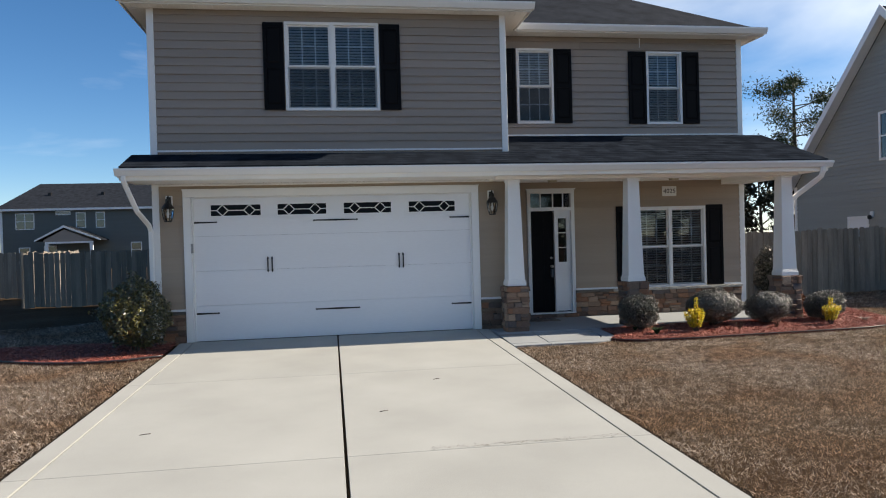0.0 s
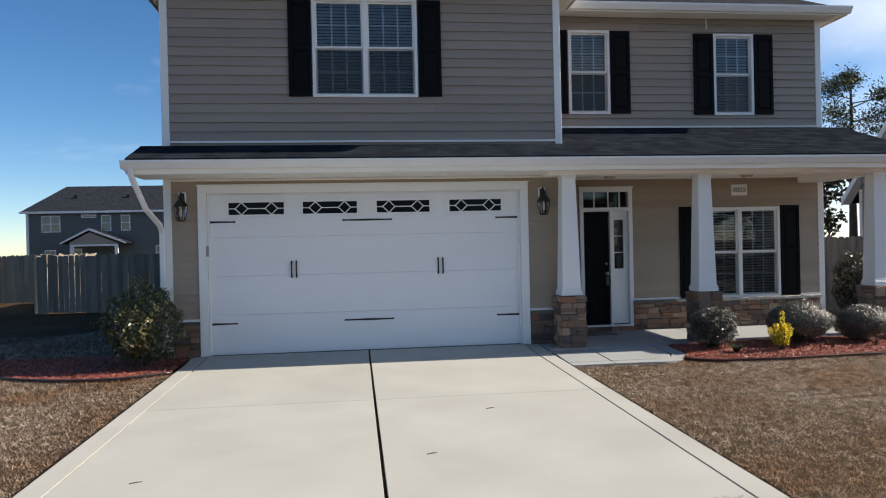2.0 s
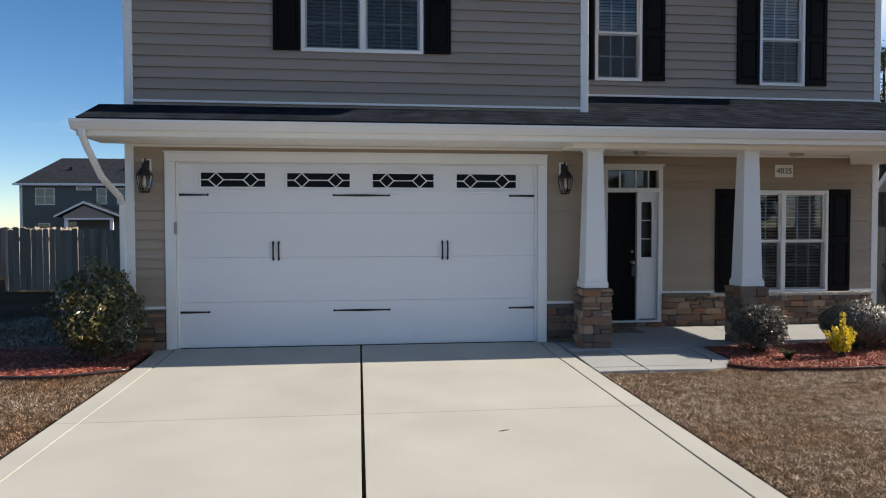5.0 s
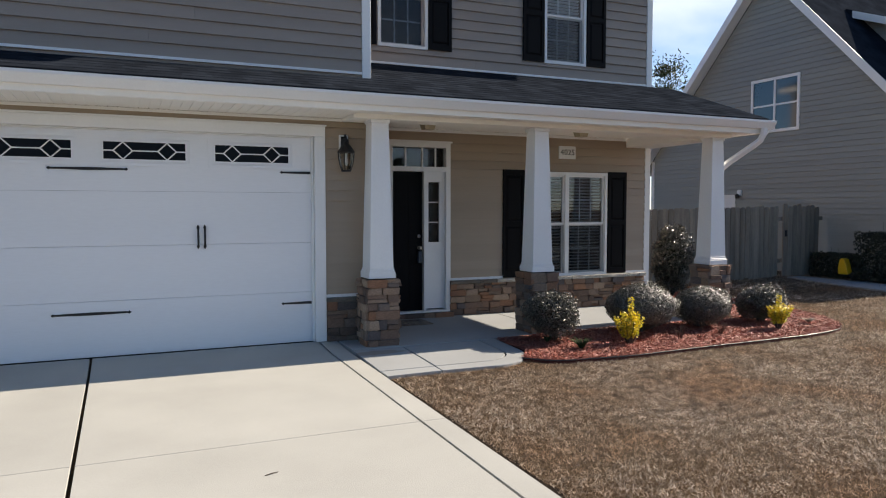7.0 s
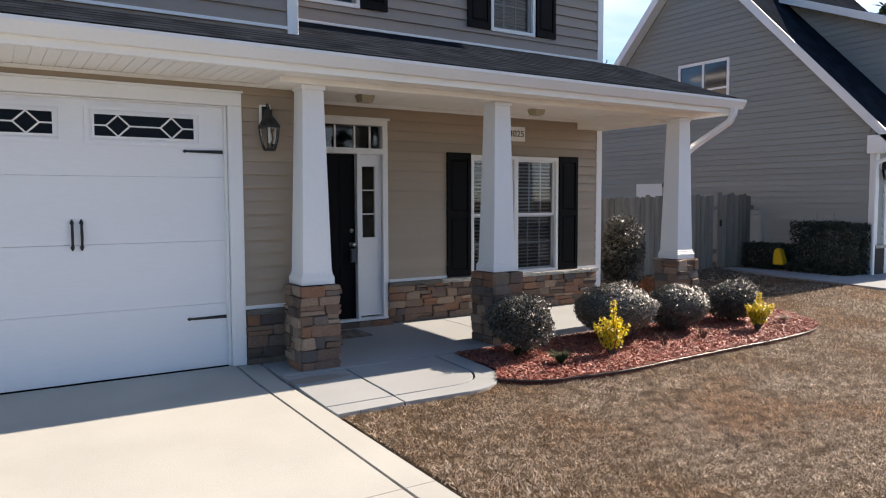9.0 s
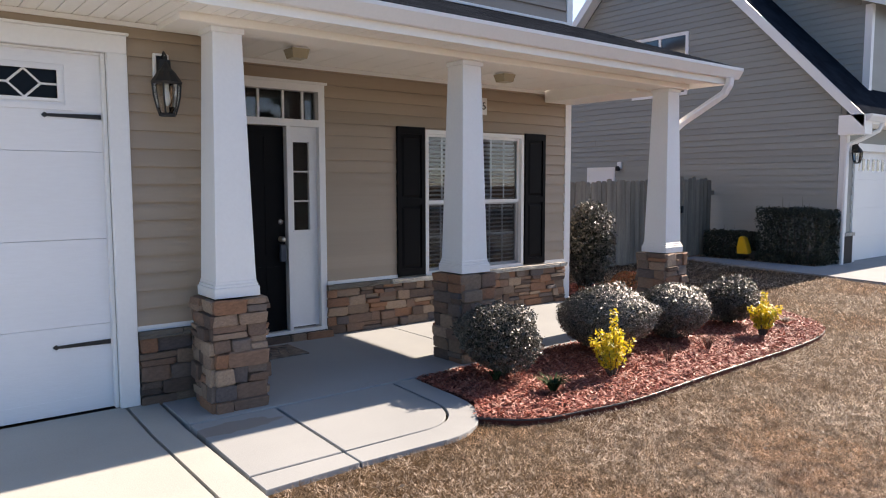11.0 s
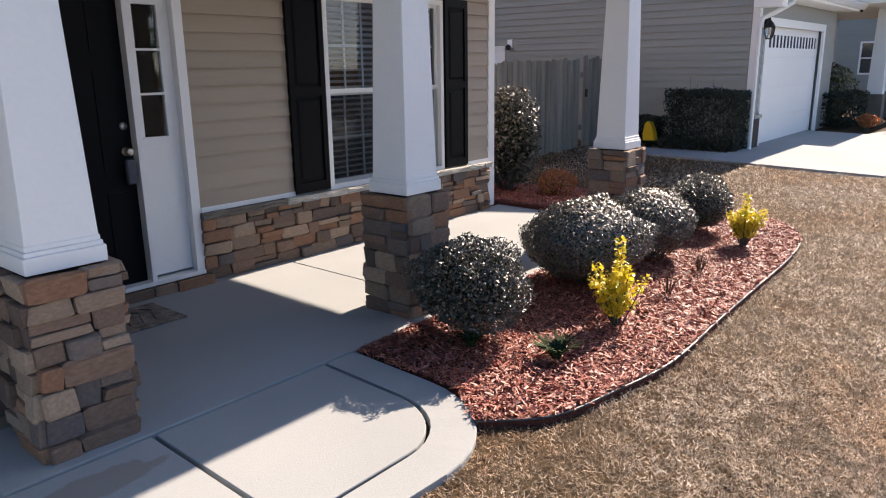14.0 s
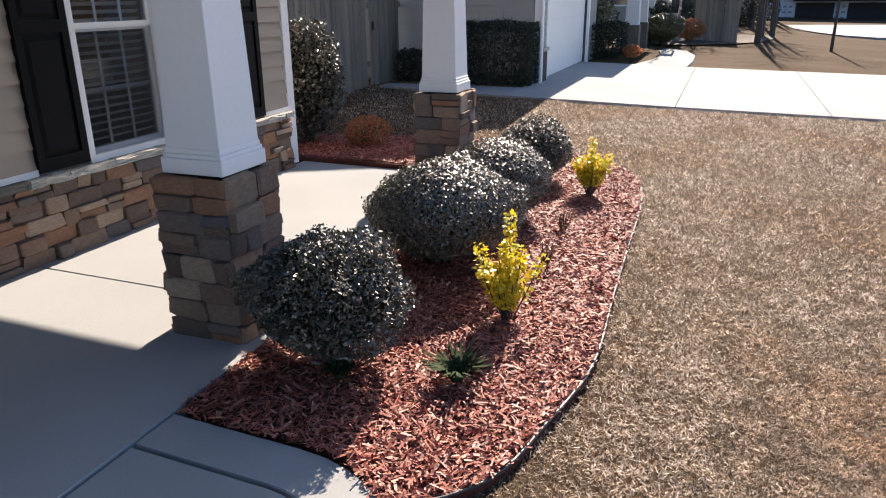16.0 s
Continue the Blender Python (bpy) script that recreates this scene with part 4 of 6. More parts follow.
# front door with side light and transom
front = empty("door_1", label="black panelled front door with a white side light and a three-pane transom", kind="structure")
bm = bmesh.new()
for r in ((3.775, 3.845, 0.072, 2.55), (4.68, 4.75, 0.072, 2.55), (3.845, 4.68, 2.48, 2.55), (3.845, 4.68, 2.13, 2.20), (4.325, 4.36, 0.08, 2.13)):
    wall_box(bm, W1, *r, -0.10, 0.03)
part("door_frame", bm, M_WHITE, front)
bm = bmesh.new()
wall_box(bm, W1, 3.755, 4.775, 2.55, 2.575, -0.05, 0.045)
wall_box(bm, W1, 3.835, 4.735, 0.072, 0.10, -0.1, 0.05)
part("threshold", bm, M_WHITE, front)
bm = bmesh.new()
wall_box(bm, W1, 3.850, 4.322, 0.09, 2.125, -0.085, -0.04)
for z0, z1 in ((0.2, 0.75), (0.88, 1.55), (1.68, 2.02)):
    for a, b in ((3.895, 4.06), (4.115, 4.275)):
        wall_box(bm, W1, a, b, z0, z1, -0.04, -0.034)
part("door_leaf", bm, M_BLACKDOOR, front, "black door leaf")
bm = bmesh.new()
for r in ((4.363, 4.42, 0.12, 2.13), (4.595, 4.678, 0.12, 2.13), (4.42, 4.595, 1.98, 2.13), (4.42, 4.595, 0.12, 1.10), (4.42, 4.595, 1.385, 1.40), (4.42, 4.595, 1.68, 1.695)):
    wall_box(bm, W1, *r, -0.07, -0.03)
wall_box(bm, W1, 4.405, 4.611, 1.085, 1.10, -0.03, -0.022)
wall_box(bm, W1, 4.405, 4.611, 1.98, 1.995, -0.03, -0.022)
part("sidelight", bm, M_WHITE, front, "white side light panel")
for r in ((4.422, 4.593, 1.10, 1.98), (3.845, 4.68, 2.20, 2.48)):
    bm = bmesh.new()
    solid(bm, [W1.at(r[0], r[2], -0.05), W1.at(r[1], r[2], -0.05), W1.at(r[1], r[3], -0.05), W1.at(r[0], r[3], -0.05)], ((0, 1, 2, 3),))
    part("pane", bm, M_GLASS, front)
bm = bmesh.new()
for u in (4.065, 4.325, 4.535):
    wall_box(bm, W1, u - 0.011, u + 0.011, 2.20, 2.48, -0.048, -0.03)
part("transom_bars", bm, M_WHITE, front)
bm = bmesh.new()
for z in (1.02, 1.19):
    lathe(bm, [(0.003, 0), (0.03, 0.0), (0.03, 0.01), (0.013, 0.014), (0.013, 0.035), (0.026, 0.045), (0.028, 0.06), (0.02, 0.072), (0.003, 0.075)] if z < 1.1 else [(0.003, 0), (0.027, 0), (0.025, 0.014), (0.003, 0.016)], 0, 0, 0, 14)
    for v in bm.verts:
        if not v.tag:
            v.co = W1.at(4.272, z, -0.039) + Vector((v.co.x, -v.co.z, v.co.y))
            v.tag = True
part("door_handle", bm, M_METAL, front, "brushed nickel knob and deadbolt", smooth=True)
tagged(part("lock_box", boxes((4.240, 1.235, 0.80, 4.305, 1.28, 0.97), bevel=0.008), material("slate_blue_plastic", (0.05, 0.065, 0.09), 0.4)), "dark blue lock box hanging from the door knob", category="lock box")
door_step = tagged(part("door_sill", boxes((3.775, 1.19, 0.0, 4.775, 1.255, 0.07)), M_MORTAR), "stone door sill", kind="structure")

# house number
plaque = empty("house_number_plaque", label="white house number plaque reading 4025", category="house number")
part("plate", boxes((6.63, 1.218, 2.38, 6.94, 1.242, 2.58), bevel=0.006), M_WHITE, plaque)
cu = bpy.data.curves.new("digits", "FONT")
cu.body, cu.size, cu.align_x, cu.align_y, cu.extrude = "4025", 0.125, "CENTER", "CENTER", 0.002
cu.space_character = 1.08
dg = new("digits", cu)
me = bpy.data.meshes.new_from_object(dg)
bpy.data.objects.remove(dg)
me.materials.append(M_BLACK)
dg = new("digits", me)
dg.parent = plaque
dg.matrix_local = pose(6.785, 1.214, 2.48, 90, 0, 0)


# ---- columns ----
def column(cx, cy):
    o = empty("porch_column", (cx, cy, 0), label="tapered white porch column on a field-stone pedestal", category="column", group="porch columns")
    b0, b1 = 0.146, 0.104
    bm = bmesh.new()
    z0, z1 = 0.87, 2.60
    pts = [(sx * b, sy * b, z) for b, z in ((b0, z0), (b1, z1)) for sx, sy in ((-1, -1), (1, -1), (1, 1), (-1, 1))]
    solid(bm, pts, ((3, 2, 1, 0), (4, 5, 6, 7), (0, 1, 5, 4), (1, 2, 6, 5), (2, 3, 7, 6), (3, 0, 4, 7)))
    bmesh.ops.bevel(bm, geom=bm.edges[:], offset=0.003, segments=1, affect="EDGES")
    part("shaft", bm, M_WHITE, o)
    part("base_trim", boxes((-0.165, -0.165, 0.775, 0.165, 0.165, 0.845), (-0.157, -0.157, 0.845, 0.157, 0.157, 0.865), (-0.150, -0.150, 0.865, 0.150, 0.150, 0.888), bevel=0.003), M_WHITE, o)
    part("cap_trim", boxes((-0.118, -0.118, 2.585, 0.118, 0.118, 2.624), bevel=0.003), M_WHITE, o)
    ped = part("pedestal_core", boxes((-0.163, -0.163, -0.02, 0.163, 0.163, 0.755)), M_MORTAR, o)
    return o


COLS = [(3.078, -0.34), (5.275, -0.34), (8.27, -0.34)]
columns = [column(*c) for c in COLS]


# ---- wall lanterns and porch lights ----
def lantern(cx, cy, cz, label="black carriage lantern with clear glass on a white mounting block", category="wall lantern", s=1.0):
    """cz: the lantern's foot."""
    o = empty("wall_lantern", (cx, cy, cz), label=label, category=category, group="wall lanterns")
    part("mounting_block", boxes((-0.055 * s, -0.03, 0.22 * s, 0.055 * s, 0.0, 0.44 * s), bevel=0.008), M_WHITE, o)
    y = -0.13 * s
    part("base", lathe(bmesh.new(), [(0.005, 0.0), (0.058 * s, 0.0), (0.06 * s, 0.012 * s), (0.05 * s, 0.02 * s), (0.004, 0.022 * s)], 0, y, 0, 6), M_BLACK, o)
    part("roof", lathe(bmesh.new(), [(0.1 * s, 0.215 * s), (0.105 * s, 0.23 * s), (0.085 * s, 0.26 * s), (0.06 * s, 0.30 * s), (0.035 * s, 0.325 * s), (0.02 * s, 0.35 * s), (0.008, 0.37 * s), (0.004, 0.40 * s)], 0, y, 0, 12), M_BLACK, o)
    part("arm", tube(bmesh.new(), [(0, y, 0.34 * s), (0, y - 0.005, 0.41 * s), (0, y + 0.04 * s, 0.44 * s), (0, -0.05 * s, 0.40 * s), (0, -0.03, 0.34 * s)], 0.008 * s, 8), M_BLACK, o)
    part("back_plate", box(bmesh.new(), -0.035 * s, -0.042, 0.24 * s, 0.035 * s, -0.031, 0.42 * s), M_BLACK, o)
    part("wall_cup", lathe(bmesh.new(), [(0.045 * s, 0.235 * s), (0.05 * s, 0.30 * s), (0.045 * s, 0.385 * s), (0.005, 0.395 * s)], 0, -0.085 * s, 0, 10), M_BLACK, o)
    for k in range(6):
        a = math.pi / 3 * k
        pr = [(0.056, 0.012), (0.075, 0.07), (0.09, 0.14), (0.097, 0.215)]
        part("cage_bar", tube(bmesh.new(), [(r * s * math.cos(a), y + r * s * math.sin(a), z * s) for r, z in pr], 0.006 * s, 5), M_BLACK, o)
    bm = bmesh.new()
    lathe(bm, [(0.05 * s, 0.022 * s), (0.07 * s, 0.07 * s), (0.086 * s, 0.14 * s), (0.093 * s, 0.212 * s)], 0, y, 0, 6)
    g = part("lantern_glass", bm, M_GLASSPALE, o)
    g.visible_shadow = False
    bm = bmesh.new()
    lathe(bm, [(0.004, 0.07 * s), (0.016 * s, 0.08 * s), (0.024 * s, 0.11 * s), (0.022 * s, 0.15 * s), (0.014 * s, 0.18 * s), (0.014 * s, 0.215 * s)], 0, y, 0, 10)
    part("bulb", bm, M_WHITE, o, "white bulb", smooth=True)
    return o


lantern(-2.745, -0.018, 2.03)
lantern(2.755, -0.018, 2.03)


def ceiling_light(x, y):
    o = empty("porch_light", (x, y, 2.745), label="small square brass porch ceiling light with frosted glass", category="ceiling light", group="porch lights")
    part("canopy", boxes((-0.07, -0.07, -0.02, 0.07, 0.07, -0.001), bevel=0.004), M_WHITE, o)
    bm = bmesh.new()
    solid(bm, [(sx * a, sy * a, z) for a, z in ((0.065, -0.10), (0.085, -0.021)) for sx, sy in ((-1, -1), (1, -1), (1, 1), (-1, 1))], ((3, 2, 1, 0), (4, 5, 6, 7), (0, 1, 5, 4), (1, 2, 6, 5), (2, 3, 7, 6), (3, 0, 4, 7)))
    part("shade", bm, material("frosted_glass", (0.45, 0.40, 0.28), 0.3, vary=0.05, bump=0), o)
    return o


ceiling_light(4.08, 0.5)
ceiling_light(6.5, 0.45)

# door mat
mat_o = empty("door_mat", (3.84, 0.84, 0.0), label="rectangular tan door mat with dark script lying on the porch", category="door mat")
part("mat_body", boxes((-0.37, -0.22, 0.0, 0.37, 0.22, 0.012), bevel=0.003), material("mat_fabric", (0.22, 0.18, 0.15), 0.95, vary=0.5, big=9, small=40, bump=0.6), mat_o)
bm = bmesh.new()
for i in range(7):
    x = -0.3 + i * 0.085
    tube(bm, [(x, -0.12, 0.013), (x + 0.03, -0.02, 0.013), (x + 0.07, 0.07, 0.013), (x + 0.02, 0.13, 0.013)], 0.005, 4)
part("mat_script", bm, M_BLACK, mat_o)

# ---- mulch beds ----
def smooth_loop(pts, per=5):
    out = []
    n = len(pts)
    for i in range(n - 1):
        p0, p1, p2, p3 = (Vector(pts[max(0, i - 1)]), Vector(pts[i]), Vector(pts[i + 1]), Vector(pts[min(n - 1, i + 2)]))
        for k in range(per):
            t = k / per
            out.append(0.5 * ((2 * p1) + (p2 - p0) * t + (2 * p0 - 5 * p1 + 4 * p2 - p3) * t * t + (3 * p1 - p0 - 3 * p2 + p3) * t ** 3))
    out.append(Vector(pts[-1]))
    return out


bed_front = smooth_loop([(4.31, -1.63), (4.58, -1.89), (4.98, -2.0), (5.5, -2.09), (6.3, -2.06), (7.2, -2.03), (8.1, -2.0), (8.8, -1.92), (9.25, -1.75), (9.6, -1.4), (9.85, -0.8), (9.9, 0.0), (9.8, 1.0), (9.6, 2.0)])
bed_back = [(8.5, 2.1), (8.60, 1.3), (8.61, -0.62), (4.515, -0.62), (4.515, -1.2), (4.47, -1.43)]


def bed(name, front, back, label):
    """A mulch bed between a front edge and the points that lie behind it."""
    bm = bmesh.new()
    f = [bm.verts.new((p[0], p[1], ground_z(p[0], p[1]) + 0.005)) for p in front]
    r = [bm.verts.new((p[0], p[1], ground_z(p[0], p[1]) + 0.005)) for p in back]
    for i in range(len(f) - 1):
        bm.faces.new([f[i], f[i + 1], r[i + 1], r[i]])
    for v, w in zip(f, f[1:]):
        a, b = [bm.verts.new((q.co.x, q.co.y, q.co.z - 0.05)) for q in (v, w)]
        bm.faces.new([a, b, w, v])
    for v, w in zip(r, r[1:]):
        if (v.co - w.co).length > 0.001:
            a, b = [bm.verts.new((q.co.x, q.co.y, q.co.z - 0.06)) for q in (v, w)]
            bm.faces.new([v, w, b, a])
    bmesh.ops.recalc_face_normals(bm, faces=bm.faces[:])
    return tagged(part(name, bm, M_MULCH), label, kind="structure")


def inside(x, y, poly):
    c = np.zeros(x.shape, bool)
    n = len(poly)
    for i in range(n):
        x0, y0 = poly[i][0], poly[i][1]
        x1, y1 = poly[(i + 1) % n][0], poly[(i + 1) % n][1]
        if y0 == y1:
            continue
        c ^= ((y0 > y) != (y1 > y)) & (x < (x1 - x0) * (y - y0) / (y1 - y0) + x0)
    return c


ground_v = np.vectorize(ground_z)
bed_outline = [tuple(p) for p in bed_front] + bed_back
def bed_behind(p):
    if p[0] < 4.52:
        return (min(4.5, p[0] + 0.1), p[1] + 0.1)
    if p[0] < 8.57:
        return (p[0], -0.605)
    return (8.575, max(-0.62, p[1]))


bed("flower_bed", bed_front, [bed_behind(p) for p in bed_front], "bed of red-dyed shredded bark mulch")
left_front = smooth_loop([(-5.6, 0.0), (-5.3, -0.7), (-4.7, -1.1), (-4.0, -1.36), (-3.3, -1.38), (-2.69, -1.12)])
left_outline = [tuple(p) for p in left_front] + [(-2.69, -0.02), (-3.0, -0.02), (-3.03, 0.3), (-5.5, 0.3)]
bed("flower_bed", left_front, [(min(-2.69, p[0]), -0.02 if p[0] > -3.0 else 0.25) for p in left_front], "small bed of red-dyed mulch beside the garage")


def chips(name, outline, count, size, seed, label):
    rng = np.random.default_rng(seed)
    xs, ys = np.array([p[0] for p in outline]), np.array([p[1] for p in outline])
    x = rng.uniform(xs.min(), xs.max(), count * 2)
    y = rng.uniform(ys.min(), ys.max(), count * 2)
    keep = inside(x, y, outline)
    x, y = x[keep][:count], y[keep][:count]
    n = len(x)
    z = ground_v(x, y) + 0.008 + rng.uniform(0, 0.022, n)
    a = rng.uniform(0, np.pi, n)
    ln = rng.uniform(size[0], size[1], n) * rng.choice([1, 1, 1.6], n)
    w = rng.uniform(0.004, 0.013, n)
    tilt = rng.normal(0, 0.35, n)
    roll = rng.normal(0, 0.5, n)
    d = np.stack([np.cos(a) * np.cos(tilt), np.sin(a) * np.cos(tilt), np.sin(tilt)], 1)
    s = np.stack([-np.sin(a) * np.cos(roll), np.cos(a) * np.cos(roll), np.sin(roll)], 1)
    c = np.stack([x, y, z], 1)
    L, Wd = (ln / 2)[:, None], (w / 2)[:, None]
    taper = rng.uniform(0.3, 1.0, n)[:, None]
    quad = np.stack([c - d * L - s * Wd * taper, c + d * L - s * Wd, c + d * L + s * Wd * taper, c - d * L + s * Wd], 1)
    return tagged(triangles(name, quad, 4, M_CHIP), label, kind="stuff")


chips("mulch_chips", bed_outline, 85000, (0.014, 0.046), 5, "loose red bark mulch chips")
chips("mulch_chips", left_outline, 9000, (0.02, 0.05), 6, "loose red bark mulch chips")

M_EDGING = material("black_plastic_edging", (0.03, 0.028, 0.030), 0.35, vary=0.1, spec=0.8)
bm = bmesh.new()
tube(bm, [(p.x, p.y, ground_z(p.x, p.y) + 0.008) for p in bed_front[:62]], 0.007, 8)
tagged(part("bed_edging", bm, M_EDGING, smooth=True), "thin black plastic landscape edging round the mulch bed", category="edging")
bm = bmesh.new()
tube(bm, [(p.x, p.y, ground_z(p.x, p.y) + 0.010) for p in left_front], 0.014, 8)
tagged(part("bed_edging", bm, M_EDGING, smooth=True), "thin black plastic landscape edging round the small bed", category="edging")


# ---- lawn blades ----
def blades(name, centre, radius, count, seed, avoid, label):
    """Blades thin out and grow coarser with the distance from centre; most lie nearly flat."""
    rng = np.random.default_rng(seed)
    rr = radius * rng.random(count) ** 0.85
    th = rng.uniform(0, 2 * np.pi, count)
    x, y = centre[0] + rr * np.cos(th), centre[1] + rr * np.sin(th)
    ok = np.ones(count, bool)
    for poly in avoid:
        ok &= ~inside(x, y, poly)
    x, y, rr = x[ok], y[ok], rr[ok]
    n = len(x)
    z = ground_v(x, y) - 0.034
    a = rng.uniform(0, 2 * np.pi, n)
    size = 0.024 + 0.0022 * rr
    ln = size * rng.uniform(0.6, 1.5, n)
    lean = np.abs(rng.normal(1.12, 0.3, n)).clip(0.3, 1.52)
    w = rng.uniform(0.0024, 0.0056, n) * (size / 0.032)
    d = np.stack([np.cos(a) * np.sin(lean), np.sin(a) * np.sin(lean), np.cos(lean)], 1)
    b = a + rng.uniform(1.0, 2.1, n)
    s = np.stack([np.cos(b), np.sin(b), np.zeros(n)], 1)
    c = np.stack([x, y, z + rng.uniform(0, 0.016, n)], 1)
    Wd = (w / 2)[:, None]
    tri = np.stack([c - s * Wd, c + s * Wd, c + d * ln[:, None]], 1)
    return tagged(triangles(name, tri, 3, M_BLADE), label, kind="stuff")


drive_poly = [(-2.70, -16), (2.70, -16), (2.70, 0), (-2.70, 0)]
path_poly = [(2.6, 0), (2.6, -1.805), (3.275, -1.785)] + arc_out[::-1] + [(4.5, 0)]
house_poly = [(-3.05, -0.02), (8.65, -0.63), (8.65, 12), (-3.05, 12)]
n_drive_poly = [(13.1, 0.6), (13.1, -16), (19.1, -16), (19.1, 0.6)]
avoid = [drive_poly, path_poly, house_poly, n_drive_poly, bed_outline, left_outline]
blades("lawn_grass", (5.0, -3.4), 13.0, 1500000, 21, avoid, "short dormant tan and brown turf grass")
blades("lawn_grass", (-4.5, -4.0), 8.0, 330000, 24, avoid, "short dormant tan and brown turf grass")


M_SOIL = material("dark_soil", (0.022, 0.017, 0.013), 0.95, vary=0.3, spec=0.05, coords="World")
for x0, x1 in ((2.663, 2.70), (-2.70, -2.663)):
    bm = bmesh.new()
    rnd = random.Random(4)
    ys = [-1.85 - 0.09 * k for k in range(145)] if x0 > 0 else [-1.2 - 0.09 * k for k in range(150)]
    out = 1 if x0 > 0 else -1
    inner = [bm.verts.new((x0 if out > 0 else x1, y, ground_z(x0, y) - 0.028)) for y in ys]
    outer = [bm.verts.new(((x1 if out > 0 else x0) + out * rnd.uniform(0.0, 0.045), y, ground_z(x0, y) - 0.026)) for y in ys]
    for k in range(len(ys) - 1):
        bm.faces.new([inner[k], outer[k], outer[k + 1], inner[k + 1]])
    tagged(part("soil_edge", bm, M_SOIL), "ragged strip of dark soil along the concrete edge", kind="structure")

# ---- shrubs ----
def leaves_on(points, normals, size, rng, aspect=0.55, cup=0.25, wild=0.6):
    n = len(points)
    nr = normals + rng.normal(0, wild, (n, 3))
    nr /= np.linalg.norm(nr, axis=1)[:, None]
    t = rng.normal(0, 1, (n, 3))
    t -= nr * (t * nr).sum(1)[:, None]
    t /= np.linalg.norm(t, axis=1)[:, None]
    b = np.cross(nr, t)
    L = (size * rng.uniform(0.6, 1.3, n))[:, None]
    Wd = L * aspect
    c = points
    q = np.stack([c - t * L / 2, c + b * Wd / 2 + nr * L * cup * 0.4, c + t * L / 2, c - b * Wd / 2 + nr * L * cup * 0.4], 1)
    return q


def shrub(name, x, y, z, rx, ry, h, count, size, mat, label, category, seed, lumps=7, base=0.12, stems=9, group="", aspect=0.55, lean=(0, 0), wild=0.6, power=2.0, ragged=0.07):
    rng = np.random.default_rng(seed)
    o = empty(name, (x, y, z), label=label, category=category, group=group)
    u = rng.normal(0, 1, (count, 3))
    u /= np.linalg.norm(u, axis=1)[:, None]
    bumps = rng.normal(0, 1, (lumps, 3))
    bumps /= np.linalg.norm(bumps, axis=1)[:, None]
    r = np.ones(count)
    for k in range(lumps):
        r += 0.13 * np.exp(-((u - bumps[k]) ** 2).sum(1) / 0.18)
    fine = rng.normal(0, 1, (40, 3))
    fine /= np.linalg.norm(fine, axis=1)[:, None]
    for k in range(40):
        r += ragged * np.exp(-((u - fine[k]) ** 2).sum(1) / 0.015)
    depth = rng.random(count) ** power
    r = r * (0.90 - 0.55 * depth * (rng.random(count) < 0.55) + rng.normal(0, 0.025, count))
    p = u * r[:, None] * np.array([rx, ry, (h - base) / 2])
    p[:, 2] += base + (h - base) / 2
    p[:, 0] += lean[0] * p[:, 2]
    p[:, 1] += lean[1] * p[:, 2]
    p = p[p[:, 2] > 0.02]
    nr = u[: len(p)]
    triangles("leaves", leaves_on(p, nr, size, rng, aspect, wild=wild), 4, mat, o)
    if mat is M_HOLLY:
        # inner leaves with shade painted into their colour, closing the view through the bush
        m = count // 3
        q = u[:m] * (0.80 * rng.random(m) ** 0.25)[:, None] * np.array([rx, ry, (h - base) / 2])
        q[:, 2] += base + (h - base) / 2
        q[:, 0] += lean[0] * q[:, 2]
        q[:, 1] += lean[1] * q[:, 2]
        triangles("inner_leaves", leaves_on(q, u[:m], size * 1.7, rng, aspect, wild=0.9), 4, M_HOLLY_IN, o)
    bm = bmesh.new()
    for k in range(stems):
        a = 2 * math.pi * k / stems + rng.uniform(-0.3, 0.3)
        f = rng.uniform(0.25, 0.7)
        e = Vector((rx * f * math.cos(a) + lean[0] * h * 0.6, ry * f * math.sin(a) + lean[1] * h * 0.6, h * rng.uniform(0.5, 0.8)))
        tube(bm, [(0.03 * math.cos(a), 0.03 * math.sin(a), -0.04), e * 0.45 + Vector((0, 0, 0.02)), e], [0.011, 0.007, 0.003], 5)
        for j in range(3):
            m = e * rng.uniform(0.4, 0.8)
            tube(bm, [m, m + Vector((rng.uniform(-1, 1) * rx * 0.4, rng.uniform(-1, 1) * ry * 0.4, h * 0.22))], [0.005, 0.002], 4)
    part("woody_base", bm, M_TRUNK, o)
    return o


HOLLY = "clipped round dark evergreen holly bush growing in red mulch"
shrub("holly_bush", 5.10, -1.02, 0.0, 0.34, 0.35, 0.60, 24000, 0.019, M_HOLLY, "loosely rounded dark evergreen holly bush beside a stone pedestal", "bush", 31, group="holly bushes", lumps=7, base=0.04, ragged=0.16, lean=(-0.1, 0.0), power=1.4)
shrub("holly_bush", 6.41, -1.03, 0.0, 0.48, 0.44, 0.62, 42000, 0.0195, M_HOLLY, "largest clipped round dark evergreen holly bush in red mulch", "bush", 32, group="holly bushes", base=0.03, ragged=0.10, lumps=10, wild=0.45)
shrub("holly_bush", 7.42, -1.05, 0.0, 0.40, 0.39, 0.54, 26000, 0.0195, M_HOLLY, HOLLY, "bush", 33, group="holly bushes", base=0.03, ragged=0.10, lumps=10, wild=0.45)
shrub("holly_bush", 8.55, -1.03, 0.0, 0.35, 0.35, 0.49, 20000, 0.0195, M_HOLLY, HOLLY, "bush", 34, group="holly bushes", base=0.03, ragged=0.10, lumps=10, wild=0.45)
